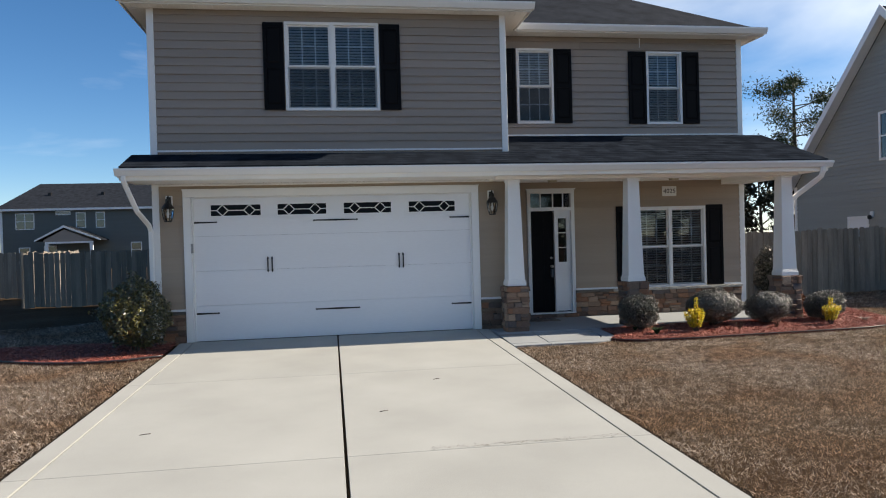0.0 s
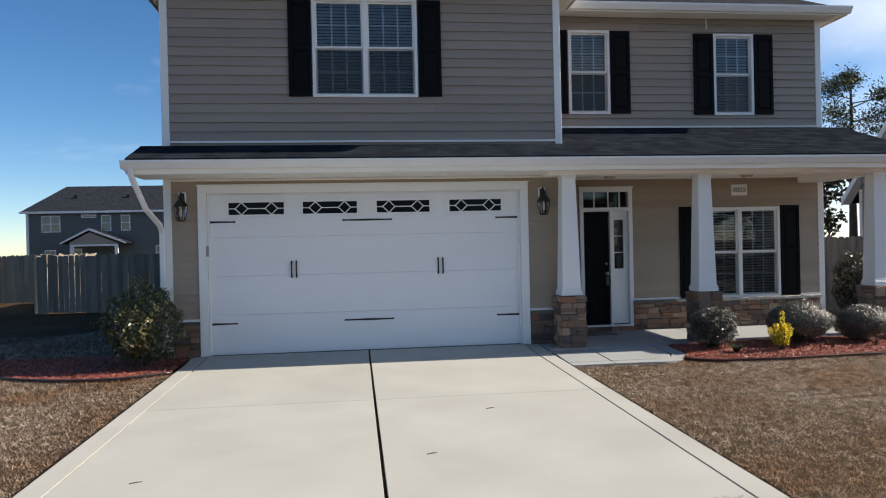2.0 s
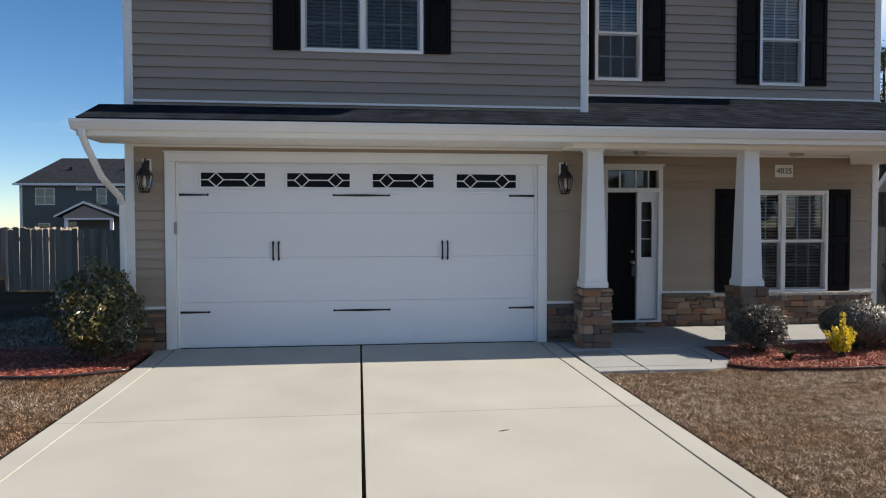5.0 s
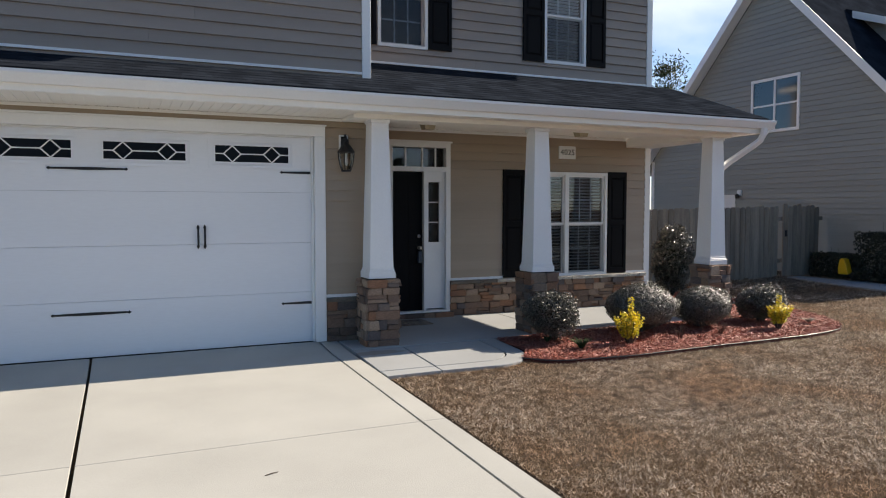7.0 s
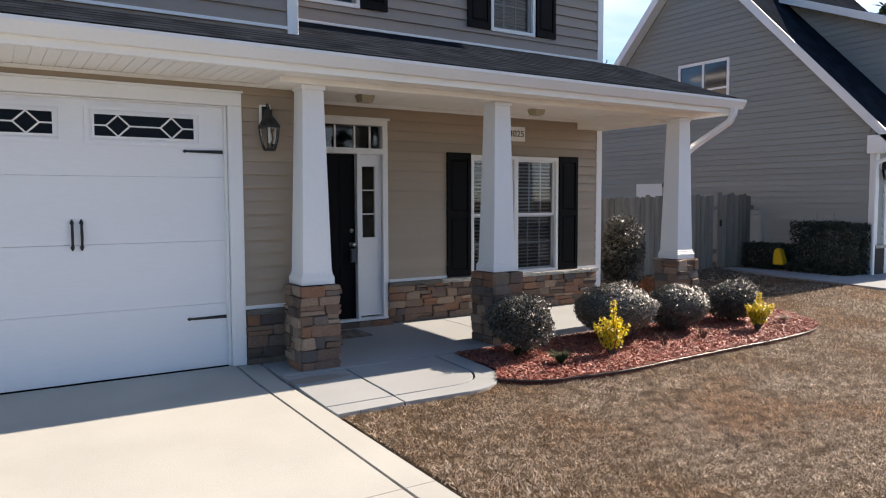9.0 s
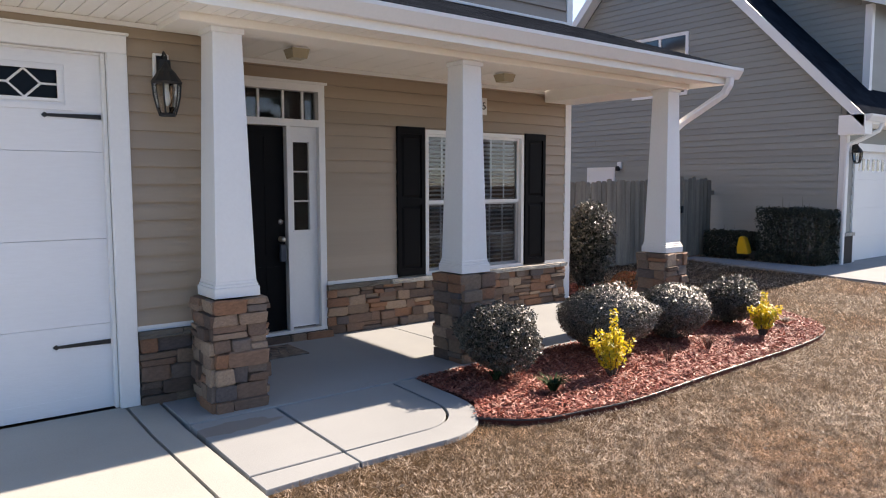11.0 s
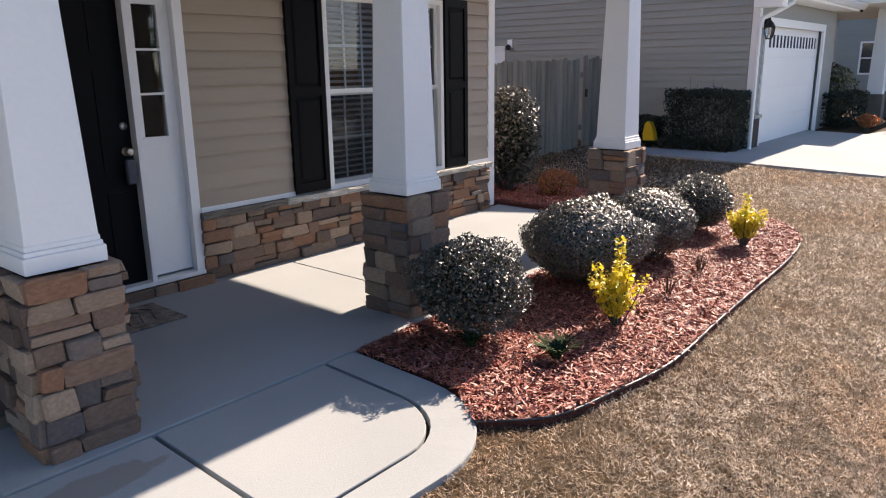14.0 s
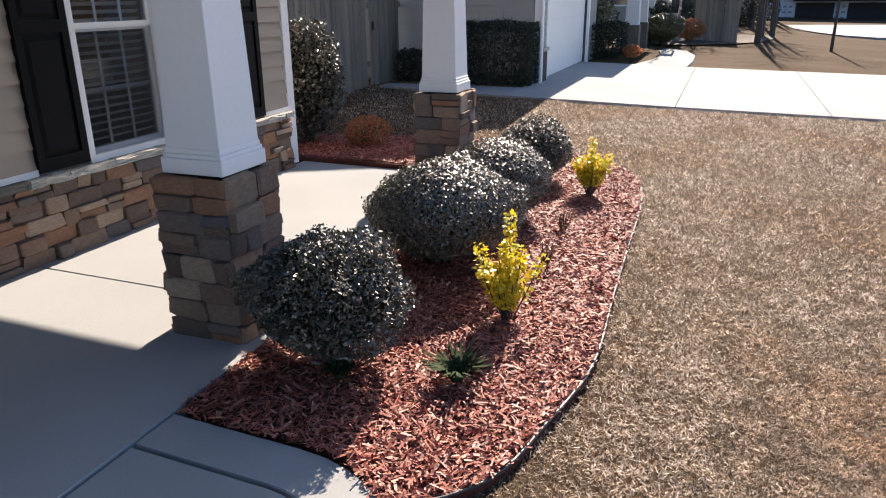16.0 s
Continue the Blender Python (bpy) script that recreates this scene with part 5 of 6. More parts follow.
shrub("tall_holly", 9.25, 1.58, 0.0, 0.34, 0.36, 1.30, 9000, 0.048, M_HOLLY, "tall upright glossy evergreen shrub at the house corner", "bush", 35, base=0.12, lumps=12, wild=1.1, ragged=0.2, aspect=0.45)
shrub("broadleaf_shrub", -3.20, -0.60, -0.07, 0.50, 0.46, 1.2, 7500, 0.062, M_BROADLEAF, "large leathery-leaved evergreen shrub beside the garage corner", "bush", 36, lumps=9, base=0.10, aspect=0.38, wild=1.3, ragged=0.24)
shrub("red_shrub", 9.30, 0.92, 0.0, 0.24, 0.24, 0.36, 2400, 0.03, M_REDLEAF, "small red-tipped shrub growing in red mulch", "bush", 37, base=0.02, group="", aspect=0.4)


def golden_shrub(x, y, z, h, spread, seed, label):
    """Upright shoots, each set with small golden leaves."""
    rng = np.random.default_rng(seed)
    o = empty("golden_euonymus", (x, y, z), label=label, category="shrub", group="golden shrubs")
    bm = bmesh.new()
    pts, nrm = [], []
    for k in range(26):
        a = rng.uniform(0, 2 * math.pi)
        f = 0.0 if k == 0 else rng.uniform(0.25, 1.0)
        hh = h * (1.0 if k == 0 else rng.uniform(0.4, 0.74))
        tip = np.array([spread * f * math.cos(a), spread * f * math.sin(a), hh])
        tube(bm, [(0.01 * math.cos(a), 0.01 * math.sin(a), -0.03), tuple(tip * np.array([0.6, 0.6, 0.5])), tuple(tip)], [0.006, 0.004, 0.002], 4)
        for j in range(int(120 * hh / h)):
            t = rng.uniform(0.28, 1.0)
            c = tip * np.array([t ** 0.8, t ** 0.8, t])
            out = rng.normal(0, 1, 3)
            out[2] = abs(out[2]) * 0.6
            out /= np.linalg.norm(out)
            pts.append(c + out * 0.03)
            nrm.append(out * 0.4 + np.array([0, 0, 0.8]))
    tagged(part("woody_stem", bm, M_TRUNK, o), kind="stuff")
    triangles("leaves", leaves_on(np.array(pts), np.array(nrm), 0.037, rng, 0.52, wild=0.6), 4, M_YELLOW, o)
    return o


golden_shrub(5.80, -1.61, -0.02, 0.54, 0.185, 41, "small upright golden-yellow variegated shrub in red mulch")
golden_shrub(8.26, -1.58, 0.0, 0.44, 0.155, 42, "small upright golden-green variegated shrub in red mulch")


def tuft(name, x, y, z, n, h, spread, mat, label, seed, w=0.006):
    rng = np.random.default_rng(seed)
    a = rng.uniform(0, 2 * np.pi, n)
    ln = rng.uniform(0.5, 1.0, n)
    base = np.stack([np.cos(a), np.sin(a), np.zeros(n)], 1) * 0.02
    tip = np.stack([np.cos(a) * spread * ln, np.sin(a) * spread * ln, h * ln], 1)
    mid = tip * np.array([0.45, 0.45, 0.75])
    s = np.stack([-np.sin(a), np.cos(a), np.zeros(n)], 1) * w
    q = np.concatenate([np.stack([base - s, base + s, mid + s, mid - s], 1), np.stack([mid - s, mid + s, tip + s * 0.2, tip - s * 0.2], 1)])
    o = empty(name, (x, y, z), label=label, category="plant")
    tagged(triangles("clump", q, 4, mat, o), kind="stuff")
    return o


tuft("liriope", 5.12, -1.58, -0.02, 130, 0.12, 0.17, M_LIRI, "low dark green grassy tuft in red mulch", 51)
tuft("liriope", 4.95, -1.12, 0.0, 40, 0.08, 0.12, M_LIRI, "low dark green grassy tuft at the foot of a bush", 52)
tuft("twiggy_plant", 6.55, -1.62, 0.0, 70, 0.16, 0.15, M_TWIG, "bare dormant twiggy plant in red mulch", 53, 0.0014)
tuft("twiggy_plant", 7.25, -1.58, 0.0, 70, 0.15, 0.16, M_TWIG, "bare dormant twiggy plant in red mulch", 54, 0.0014)
tuft("pale_ground_plant", 9.0, -1.45, 0.02, 80, 0.06, 0.16, M_BLADE, "low pale sprawling plant at the bed corner", 55)

# ---- fences ----
M_LICHEN = M_FENCE


def fence(name, p0, p1, h, seed, label, board=0.14, z_base=None, thick=0.02, end_gap=0.004):
    rnd = random.Random(seed)
    p0, p1 = Vector((*p0, 0)), Vector((*p1, 0))
    d = (p1 - p0)
    L = d.length
    d.normalize()
    nrm = Vector((-d.y, d.x, 0))
    o = empty(name, label=label, category="fence")
    n = int(L / board)
    kinds = []
    for k in range(5):
        bm = bmesh.new()
        hh = h + rnd.uniform(-0.03, 0.04)
        b = board / 2 - rnd.uniform(0.002, 0.007)
        extrude_poly(bm, [(-b, 0, 0.02), (b, 0, 0.02), (b, 0, hh - 0.03), (b - 0.03, 0, hh), (-b + 0.03, 0, hh), (-b, 0, hh - 0.03)], (0, thick, 0))
        me = bpy.data.meshes.new("picket")
        bm.to_mesh(me)
        bm.free()
        me.materials.append(M_FENCE)
        kinds.append(me)
    rot = math.atan2(d.y, d.x)
    for i in range(n):
        c = p0 + d * (i + 0.5) * board
        pk = new("picket", rnd.choice(kinds))
        pk.parent = o
        pk.location = (c.x, c.y, ground_z(c.x, c.y) - 0.03 + rnd.uniform(-0.02, 0.02))
        pk.rotation_euler = (0, rnd.uniform(-0.01, 0.01), rot)
    for zr in (0.3, h - 0.35):
        bm = bmesh.new()
        a = p0 + nrm * (thick + 0.003)
        b = p1 + nrm * (thick + 0.003)
        za, zb = ground_z(a.x, a.y), ground_z(b.x, b.y)
        extrude_poly(bm, [(a.x, a.y, za + zr), (b.x, b.y, zb + zr), (b.x, b.y, zb + zr + 0.09), (a.x, a.y, za + zr + 0.09)], tuple(nrm * 0.038))
        part("rail", bm, M_FENCE, o)
    return o


fence("wood_fence", (8.9, 3.02), (13.64, 3.02), 1.57, 61, "weathered grey wooden privacy fence between two houses")
fence("fence_gate", (13.68, 3.02), (14.94, 3.02), 1.58, 62, "weathered bluish-grey wooden fence gate with black latch")
tagged(part("gate_latch", boxes((13.72, 2.99, 0.98, 13.78, 3.015, 1.12), bevel=0.004), M_BLACK), "black gate latch and cap", category="latch")
fence("wood_fence", (-8.8, 9.5), (-3.1, 9.5), 1.6, 63, "weathered dark wooden privacy fence behind the house")
fence("wood_fence", (-24.0, 14.5), (-8.8, 14.5), 1.6, 64, "weathered grey wooden fence further back")
fence("wood_fence", (-8.85, 9.5), (-8.85, 14.4), 1.6, 65, "weathered grey wooden side fence")

# ---- neighbouring house ----
NX, NY0, NY1 = 15.0, 0.5, 8.9
WN = Wall((NX, 0, 0), (0, 1, 0), (-1, 0, 0))
WNF = Wall((0, NY0, 0), (1, 0, 0), (0, -1, 0))
N_EAVE, N_APY = 3.02, 4.73
N_SL = 1.04
N_APZ = N_EAVE + (N_APY - NY0) * N_SL


def n_limits(z):
    e = max(0.0, (z - N_EAVE) / N_SL)
    return (NY0 + e, NY1 - e + 0.05)


neighbour = empty("neighbour_house", label="grey two-storey house with lap siding, a steep gable and white trim", category="house")
nwin = (3.76, 5.20, 3.47, 4.81)
ndoor = (5.65, 6.49, -0.1, 1.96)
bm = bmesh.new()
extrude_poly(bm, [(NX + 0.01, NY0 + 0.01, -0.3), (NX + 0.01, NY1, -0.3), (NX + 0.01, NY1, N_EAVE), (NX + 0.01, N_APY, N_APZ), (NX + 0.01, NY0 + 0.01, N_EAVE)], (0.15, 0, 0))
n_side = part("wall_gable", bm, M_NSIDE, neighbour)
n_body = part("wall_front", boxes((NX + 0.17, NY0 + 0.15, -0.3, 20.6, NY1, N_EAVE)), M_NSIDE, neighbour)
bm = bmesh.new()
extrude_poly(bm, [(14.7, NY0 - 0.42, N_EAVE - 0.42), (14.7, N_APY, N_APZ + 0.02), (14.7, NY1 + 0.42, N_EAVE - 0.42), (14.7, NY1 + 0.42, N_EAVE - 0.3), (14.7, N_APY, N_APZ + 0.16), (14.7, NY0 - 0.42, N_EAVE - 0.3)], (6.3, 0, 0))
part("roof", bm, M_SHINGLE_J, neighbour, "charcoal shingle roof")
bm = bmesh.new()
for sgn, ye in ((1, NY0 - 0.42), (-1, NY1 + 0.42)):
    dn = 0.19
    extrude_poly(bm, [(14.67, ye, N_EAVE - 0.27), (14.67, N_APY, N_APZ + 0.20), (14.67, N_APY, N_APZ + 0.165 - dn * 1.2), (14.67, ye, N_EAVE - 0.30 - dn * 0.95)], (0.028, 0, 0))
part("rake_board", bm, M_WHITE, neighbour)
bm = bmesh.new()
for ye in (NY0 - 0.42, NY1 + 0.42):
    extrude_poly(bm, [(14.7, ye, N_EAVE - 0.455), (14.7, N_APY, N_APZ - 0.02), (14.7, N_APY, N_APZ + 0.01), (14.7, ye, N_EAVE - 0.425)], (0.28, 0, 0))
bmesh.ops.recalc_face_normals(bm, faces=bm.faces[:])
part("rake_soffit", bm, M_WHITE, neighbour)
part("eave_return", boxes((14.67, NY0 - 0.44, 2.42, 14.98, NY0 - 0.001, 2.76), (15, NY0 - 0.44, 2.60, 20.6, NY0 - 0.005, 2.66)), M_SOFFIT, neighbour)
part("corner_board", boxes((NX - 0.025, NY0 - 0.003, 0.0, NX - 0.003, NY0 + 0.09, 2.7), (NX - 0.025, NY0 - 0.027, 0.0, NX + 0.11, NY0 - 0.004, 2.6)), M_WHITE, neighbour)
part("corner_board", boxes((NX - 0.03, NY1 - 0.1, 0, NX - 0.003, NY1 + 0.02, 3.0)), M_WHITE, neighbour)
siding(WN, NY0 + 0.10, NY1 - 0.1, 0.1, N_APZ - 0.1, 0.125, [nwin, ndoor], M_NSIDE, neighbour, limits=n_limits, seed=7)
siding(WNF, NX + 0.12, 15.32, 0.68, 2.6, 0.165, [], M_NSIDE, neighbour, joints=False)


def plain_window(parent, w, h, cols, mat=M_WHITE):
    u0, u1, z0, z1 = h
    fr = empty("window")
    fr.parent = parent
    bm = bmesh.new()
    c = 0.07
    for r in ((u0, u1, z1 - c, z1), (u0, u1, z0, z0 + c), (u0, u0 + c, z0 + c, z1 - c), (u1 - c, u1, z0 + c, z1 - c)):
        wall_box(bm, w, *r, 0.0, 0.04)
    for k in range(1, cols):
        m = u0 + (u1 - u0) * k / cols
        wall_box(bm, w, m - 0.03, m + 0.03, z0 + c, z1 - c, 0.0, 0.035)
    m = (z0 + z1) / 2
    for k in range(cols):
        a = u0 + c + 0.0 if k == 0 else u0 + (u1 - u0) * k / cols + 0.03
        b = u1 - c if k == cols - 1 else u0 + (u1 - u0) * (k + 1) / cols - 0.03
        wall_box(bm, w, a, b, m - 0.022, m + 0.022, 0.0, 0.03)
    part("frame", bm, mat, fr)
    bm = bmesh.new()
    solid(bm, [w.at(u0 + c, z0 + c, 0.018), w.at(u1 - c, z0 + c, 0.018), w.at(u1 - c, z1 - c, 0.018), w.at(u0 + c, z1 - c, 0.018)], ((0, 1, 2, 3),))
    part("pane", bm, M_FARGLASS, fr)
    return fr


M_FARGLASS = material("reflective_pane", (0.03, 0.035, 0.04), 0.06, vary=0.1, bump=0, spec=1.0)
plain_window(neighbour, WN, nwin, 2)
sd = empty("side_door")
sd.parent = neighbour
bm = bmesh.new()
for r in ((5.65, 5.73, 0.0, 1.96), (6.41, 6.49, 0.0, 1.96), (5.73, 6.41, 1.87, 1.96)):
    wall_box(bm, WN, *r, 0.0, 0.035)
part("frame", bm, M_WHITE, sd)
bm = bmesh.new()
wall_box(bm, WN, 5.73, 6.41, 0.05, 1.87, 0.0, 0.018)
part("leaf", bm, M_DOOR, sd)
fl = empty("flood_light", label="small white and black twin flood light on grey siding", category="outdoor light")
part("base", boxes((NX - 0.06, 5.44, 1.92, NX - 0.018, 5.56, 2.08)), M_WHITE, fl)
bm = bmesh.new()
lathe(bm, [(0.01, 0.0), (0.05, 0.01), (0.06, 0.08), (0.02, 0.12), (0.01, 0.12)], NX - 0.12, 5.50, 1.86, 10)
part("lamp_head", bm, M_BLACK, fl)

# its garage front
part("front_panel", boxes((NX + 0.0, NY0 + 0.002, -0.2, 15.35, NY0 + 0.15, 2.6), (19.45, NY0 + 0.002, -0.2, 20.6, NY0 + 0.15, 2.6), (15.35, NY0 + 0.002, 2.22, 19.45, NY0 + 0.15, 2.6)), M_NSIDE, neighbour)
part("stone_base", boxes((NX - 0.02, NY0 - 0.07, 0.0, 15.32, NY0 - 0.03, 0.6)), M_MORTAR, neighbour)
part("stone_ledge", boxes((NX - 0.05, NY0 - 0.10, 0.6, 15.34, NY0 - 0.028, 0.66)), M_CAPSTONE, neighbour)
part("garage_casing", boxes((15.32, NY0 - 0.05, 0, 15.47, NY0 - 0.001, 2.3), (19.33, NY0 - 0.05, 0, 19.48, NY0 - 0.001, 2.3), (15.47, NY0 - 0.05, 2.16, 19.33, NY0 - 0.001, 2.3)), M_WHITE, neighbour)
ngd = empty("garage_door")
ngd.parent = neighbour
for k in range(4):
    part("section", boxes((15.47, NY0 + 0.05, 0.01 + k * 0.54, 19.33, NY0 + 0.09, 0.548 + k * 0.54), bevel=0.0015), M_WHITE, ngd)
for k in range(16):
    x = 15.65 + k * 0.225
    part("small_pane", boxes((x, NY0 + 0.044, 1.80, x + 0.10, NY0 + 0.048, 2.02)), M_FARGLASS, ngd)
ln = lantern(15.18, NY0 - 0.02, 1.92, "black carriage lantern beside the neighbour's garage door", s=0.9)
downspout("downspout", [(15.3, 0.02, 2.62), (15.25, 0.05, 2.5), (15.05, 0.25, 2.35), (14.92, 0.42, 2.25), (14.9, 0.44, 2.1), (14.9, 0.44, 0.12), (14.8, 0.40, 0.06)], "white downspout at the corner of the grey house")
gutter("gutter", 14.7, 20.8, NY0 - 0.43, 2.76, "white gutter on the grey house")
# wide shed dormer over the garage, its roof falling to the front
DX0, DX1, DY0 = 16.4, 20.4, 0.72


def dormer_z(y):
    return 5.02 + 0.41 * (y - 0.6)


bm = bmesh.new()
extrude_poly(bm, [(DX0, DY0, 3.0), (DX0, 4.3, 3.0), (DX0, 4.3, dormer_z(3.2)), (DX0, 3.2, dormer_z(3.2)), (DX0, DY0, dormer_z(DY0))], (DX1 - DX0, 0, 0))
part("dormer_wall", bm, M_NSIDE, neighbour)
WW = Wall((DX0, 0, 0), (0, 1, 0), (-1, 0, 0))
siding(WW, DY0 + 0.1, 3.6, 3.4, 6.0, 0.125, [], M_NSIDE, neighbour, joints=False, limits=lambda z: (max(DY0 + 0.1, 0.6 + (z - 5.02) / 0.41), min(3.6, 0.5 + (z - 0.1 - N_EAVE) / N_SL)))
part("dormer_corner_board", boxes((DX0 - 0.03, DY0 - 0.03, 3.3, DX0 + 0.09, DY0 - 0.002, 5.0), (DX0 - 0.03, DY0, 3.3, DX0 - 0.003, DY0 + 0.1, 5.0)), M_WHITE, neighbour)
bm = bmesh.new()
extrude_poly(bm, [(DX0 - 0.3, DY0 - 0.35, dormer_z(DY0 - 0.35)), (DX0 - 0.3, 3.5, dormer_z(3.5)), (DX0 - 0.3, 3.5, dormer_z(3.5) + 0.12), (DX0 - 0.3, DY0 - 0.35, dormer_z(DY0 - 0.35) + 0.12)], (DX1 - DX0 + 0.6, 0, 0))
part("dormer_roof", bm, M_SHINGLE_J, neighbour)
bm = bmesh.new()
extrude_poly(bm, [(DX0 - 0.33, DY0 - 0.37, dormer_z(DY0 - 0.37) - 0.06), (DX0 - 0.33, 3.3, dormer_z(3.3) - 0.06), (DX0 - 0.33, 3.3, dormer_z(3.3) + 0.11), (DX0 - 0.33, DY0 - 0.37, dormer_z(DY0 - 0.37) + 0.11)], (0.028, 0, 0))
part("dormer_fascia", bm, M_WHITE, neighbour)
# entry porch further along
part("entry_wall", boxes((20.4, 1.8, -0.2, 27.0, 8.0, 5.2)), M_NSIDE, neighbour)
part("entry_roof", boxes((20.4, -0.5, 2.75, 27.2, 1.8, 2.95)), M_SOFFIT, neighbour)
WE = Wall((0, 1.8, 0), (1, 0, 0), (0, -1, 0))
plain_window(neighbour, WE, (21.3, 22.6, 0.7, 2.2), 2)
for x in (22.7, 24.7, 26.6):
    bm = bmesh.new()
    b0, b1 = 0.17, 0.13
    solid(bm, [(x + sx * b, -0.1 + sy * b, z) for b, z in ((b0, 0.75), (b1, 2.75)) for sx, sy in ((-1, -1), (1, -1), (1, 1), (-1, 1))], ((3, 2, 1, 0), (4, 5, 6, 7), (0, 1, 5, 4), (1, 2, 6, 5), (2, 3, 7, 6), (3, 0, 4, 7)))
    part("porch_column", bm, M_WHITE, neighbour)
    part("pedestal", boxes((x - 0.2, -0.3, -0.1, x + 0.2, 0.1, 0.75), bevel=0.01), M_CAPDARK, neighbour)

# hedges and toys beside it
def hedge(name, x0, x1, y0, y1, h, count, seed, label, size=0.05, mat=M_FARLEAF):
    rng = np.random.default_rng(seed)
    cx, cy = (x0 + x1) / 2, (y0 + y1) / 2
    zb = ground_z(cx, cy)
    o = empty(name, (cx, cy, zb), label=label, category="hedge")
    half = np.array([(x1 - x0) / 2, (y1 - y0) / 2, h / 2])
    u = rng.uniform(-1, 1, (count, 3))
    ax = rng.integers(0, 3, count)
    sg = rng.choice([-1, 1], count)
    deep = 1 - 0.25 * rng.random(count) ** 2
    u[np.arange(count), ax] = sg * deep
    nr = np.zeros((count, 3))
    nr[np.arange(count), ax] = sg
    wob = 1 + 0.05 * np.sin(u[:, [1]] * 5 + seed) + 0.04 * np.sin(u[:, [0]] * 7)
    p = u * half * wob + np.array([0, 0, h / 2]) + rng.normal(0, 0.015, (count, 3))
    p = p[p[:, 2] > 0.01]
    triangles("leaves", leaves_on(p, nr[: len(p)], size, rng, 0.55), 4, mat, o)
    bm = bmesh.new()
    for k in range(6):
        x = (k / 5 - 0.5) * (x1 - x0) * 0.7
        y = (k / 5 - 0.5) * (y1 - y0) * 0.7
        tube(bm, [(x, y, -0.03), (x * 1.1, y * 1.05, h * 0.7)], [0.02, 0.008], 5)
        tube(bm, [(x, y, h * 0.6), (x + 0.03, y + 0.02, h * (1.0 + 0.12 * (k % 3)))], [0.008, 0.002], 4)
    part("twiggy_core", bm, M_TRUNK, o)
    return o


hedge("clipped_hedge", 14.2, 14.93, 0.46, 1.70, 0.98, 9000, 71, "boxy dark green clipped hedge against grey siding")
hedge("low_hedge", 14.35, 14.93, 2.0, 2.85, 0.5, 5000, 72, "low dark hedge against grey siding")
hedge("clipped_hedge", 20.0, 21.9, -0.1, 0.8, 0.75, 7000, 73, "boxy dark green clipped hedge by the entry", 0.06)
shrub("round_shrub", 21.7, 0.75, 0.0, 0.8, 0.65, 1.5, 8000, 0.075, M_BROADLEAF, "tall leathery evergreen shrub beside a garage", "bush", 74)
shrub("round_shrub", 25.9, -0.65, 0.0, 0.6, 0.55, 1.0, 7000, 0.08, M_BROADLEAF, "large round evergreen shrub by a porch", "bush", 75)
shrub("round_shrub", 27.0, -0.1, 0.0, 0.75, 0.7, 1.35, 6000, 0.09, M_FARLEAF, "large dark evergreen shrub", "bush", 76)
shrub("red_shrub", 20.1, -0.45, 0.0, 0.22, 0.22, 0.42, 900, 0.06, M_REDLEAF, "small red-leaved shrub beside the walk", "bush", 77)
shrub("red_shrub", 27.6, -1.3, 0.0, 0.5, 0.45, 0.75, 1500, 0.09, M_REDLEAF, "red-leaved shrub in a far bed", "bush", 78)
shrub("grey_shrub", 21.2, -0.4, 0.0, 0.45, 0.2, 0.25, 900, 0.05, M_BLADE, "low pale grey plant beside the walk", "bush", 79)

toy = empty("toy_vehicle", (14.3, 2.02, ground_z(14.3, 2.02)), label="small yellow plastic ride-on toy with black wheels", category="toy")
M_YPLASTIC = material("yellow_plastic", (0.75, 0.42, 0.01), 0.4, vary=0.05, bump=0)
bm = bmesh.new()
extrude_poly(bm, [(-0.02, 0.10, 0.10), (0.0, -0.12, 0.10), (0.0, -0.08, 0.26), (0.0, -0.02, 0.42), (0.0, 0.04, 0.45), (0.0, 0.09, 0.40), (0.0, 0.12, 0.22)], (0.16, 0, 0))
bmesh.ops.bevel(bm, geom=bm.edges[:], offset=0.012, segments=1, affect="EDGES")
part("body", bm, M_YPLASTIC, toy)
for y in (-0.25, -0.5):
    bm = bmesh.new()
    lathe(bm, [(0.02, -0.03), (0.07, -0.03), (0.085, -0.01), (0.085, 0.01), (0.07, 0.03), (0.02, 0.03)], 0, 0, 0, 14)
    for v in bm.verts:
        v.co = Vector((v.co.z, v.co.x + y, v.co.y + 0.088))
    part("wheel", bm, M_BLACK, toy)
part("chassis", boxes((0.03, -0.55, 0.07, 0.07, 0.05, 0.11)), M_BLACK, toy)

# neighbour's drive, walk and the concrete beyond
n_drive = tagged(part("neighbour_driveway", boxes((13.15, -15.9, -0.6, 19.1, 0.4, -0.42)), M_JOINT), "pale concrete driveway next door", kind="structure")
n_top = lambda x, y: ground_z(x, y) + 0.0
for ya, yb in ((0.55, -1.9), (-1.9, -3.85), (-3.85, -5.9), (-5.9, -9.4), (-9.4, -15.9)):
    for xa, xb in ((13.1, 19.1),):
        slab([(xa, yb), (xb, yb), (xb, ya), (xa, ya)], n_top, n_drive)
slab([(13.1, 0.56), (14.1, 0.56), (14.1, 2.9), (13.7, 2.9), (13.3, 1.6)], n_top, n_drive)
slab([(19.1, -1.72), (20.6, -1.78), (22.3, -1.75), (23.9, -1.45), (24.4, -0.9), (23.6, -0.75), (21.9, -0.95), (20.6, -0.85), (19.1, -0.6)], n_top, n_drive)
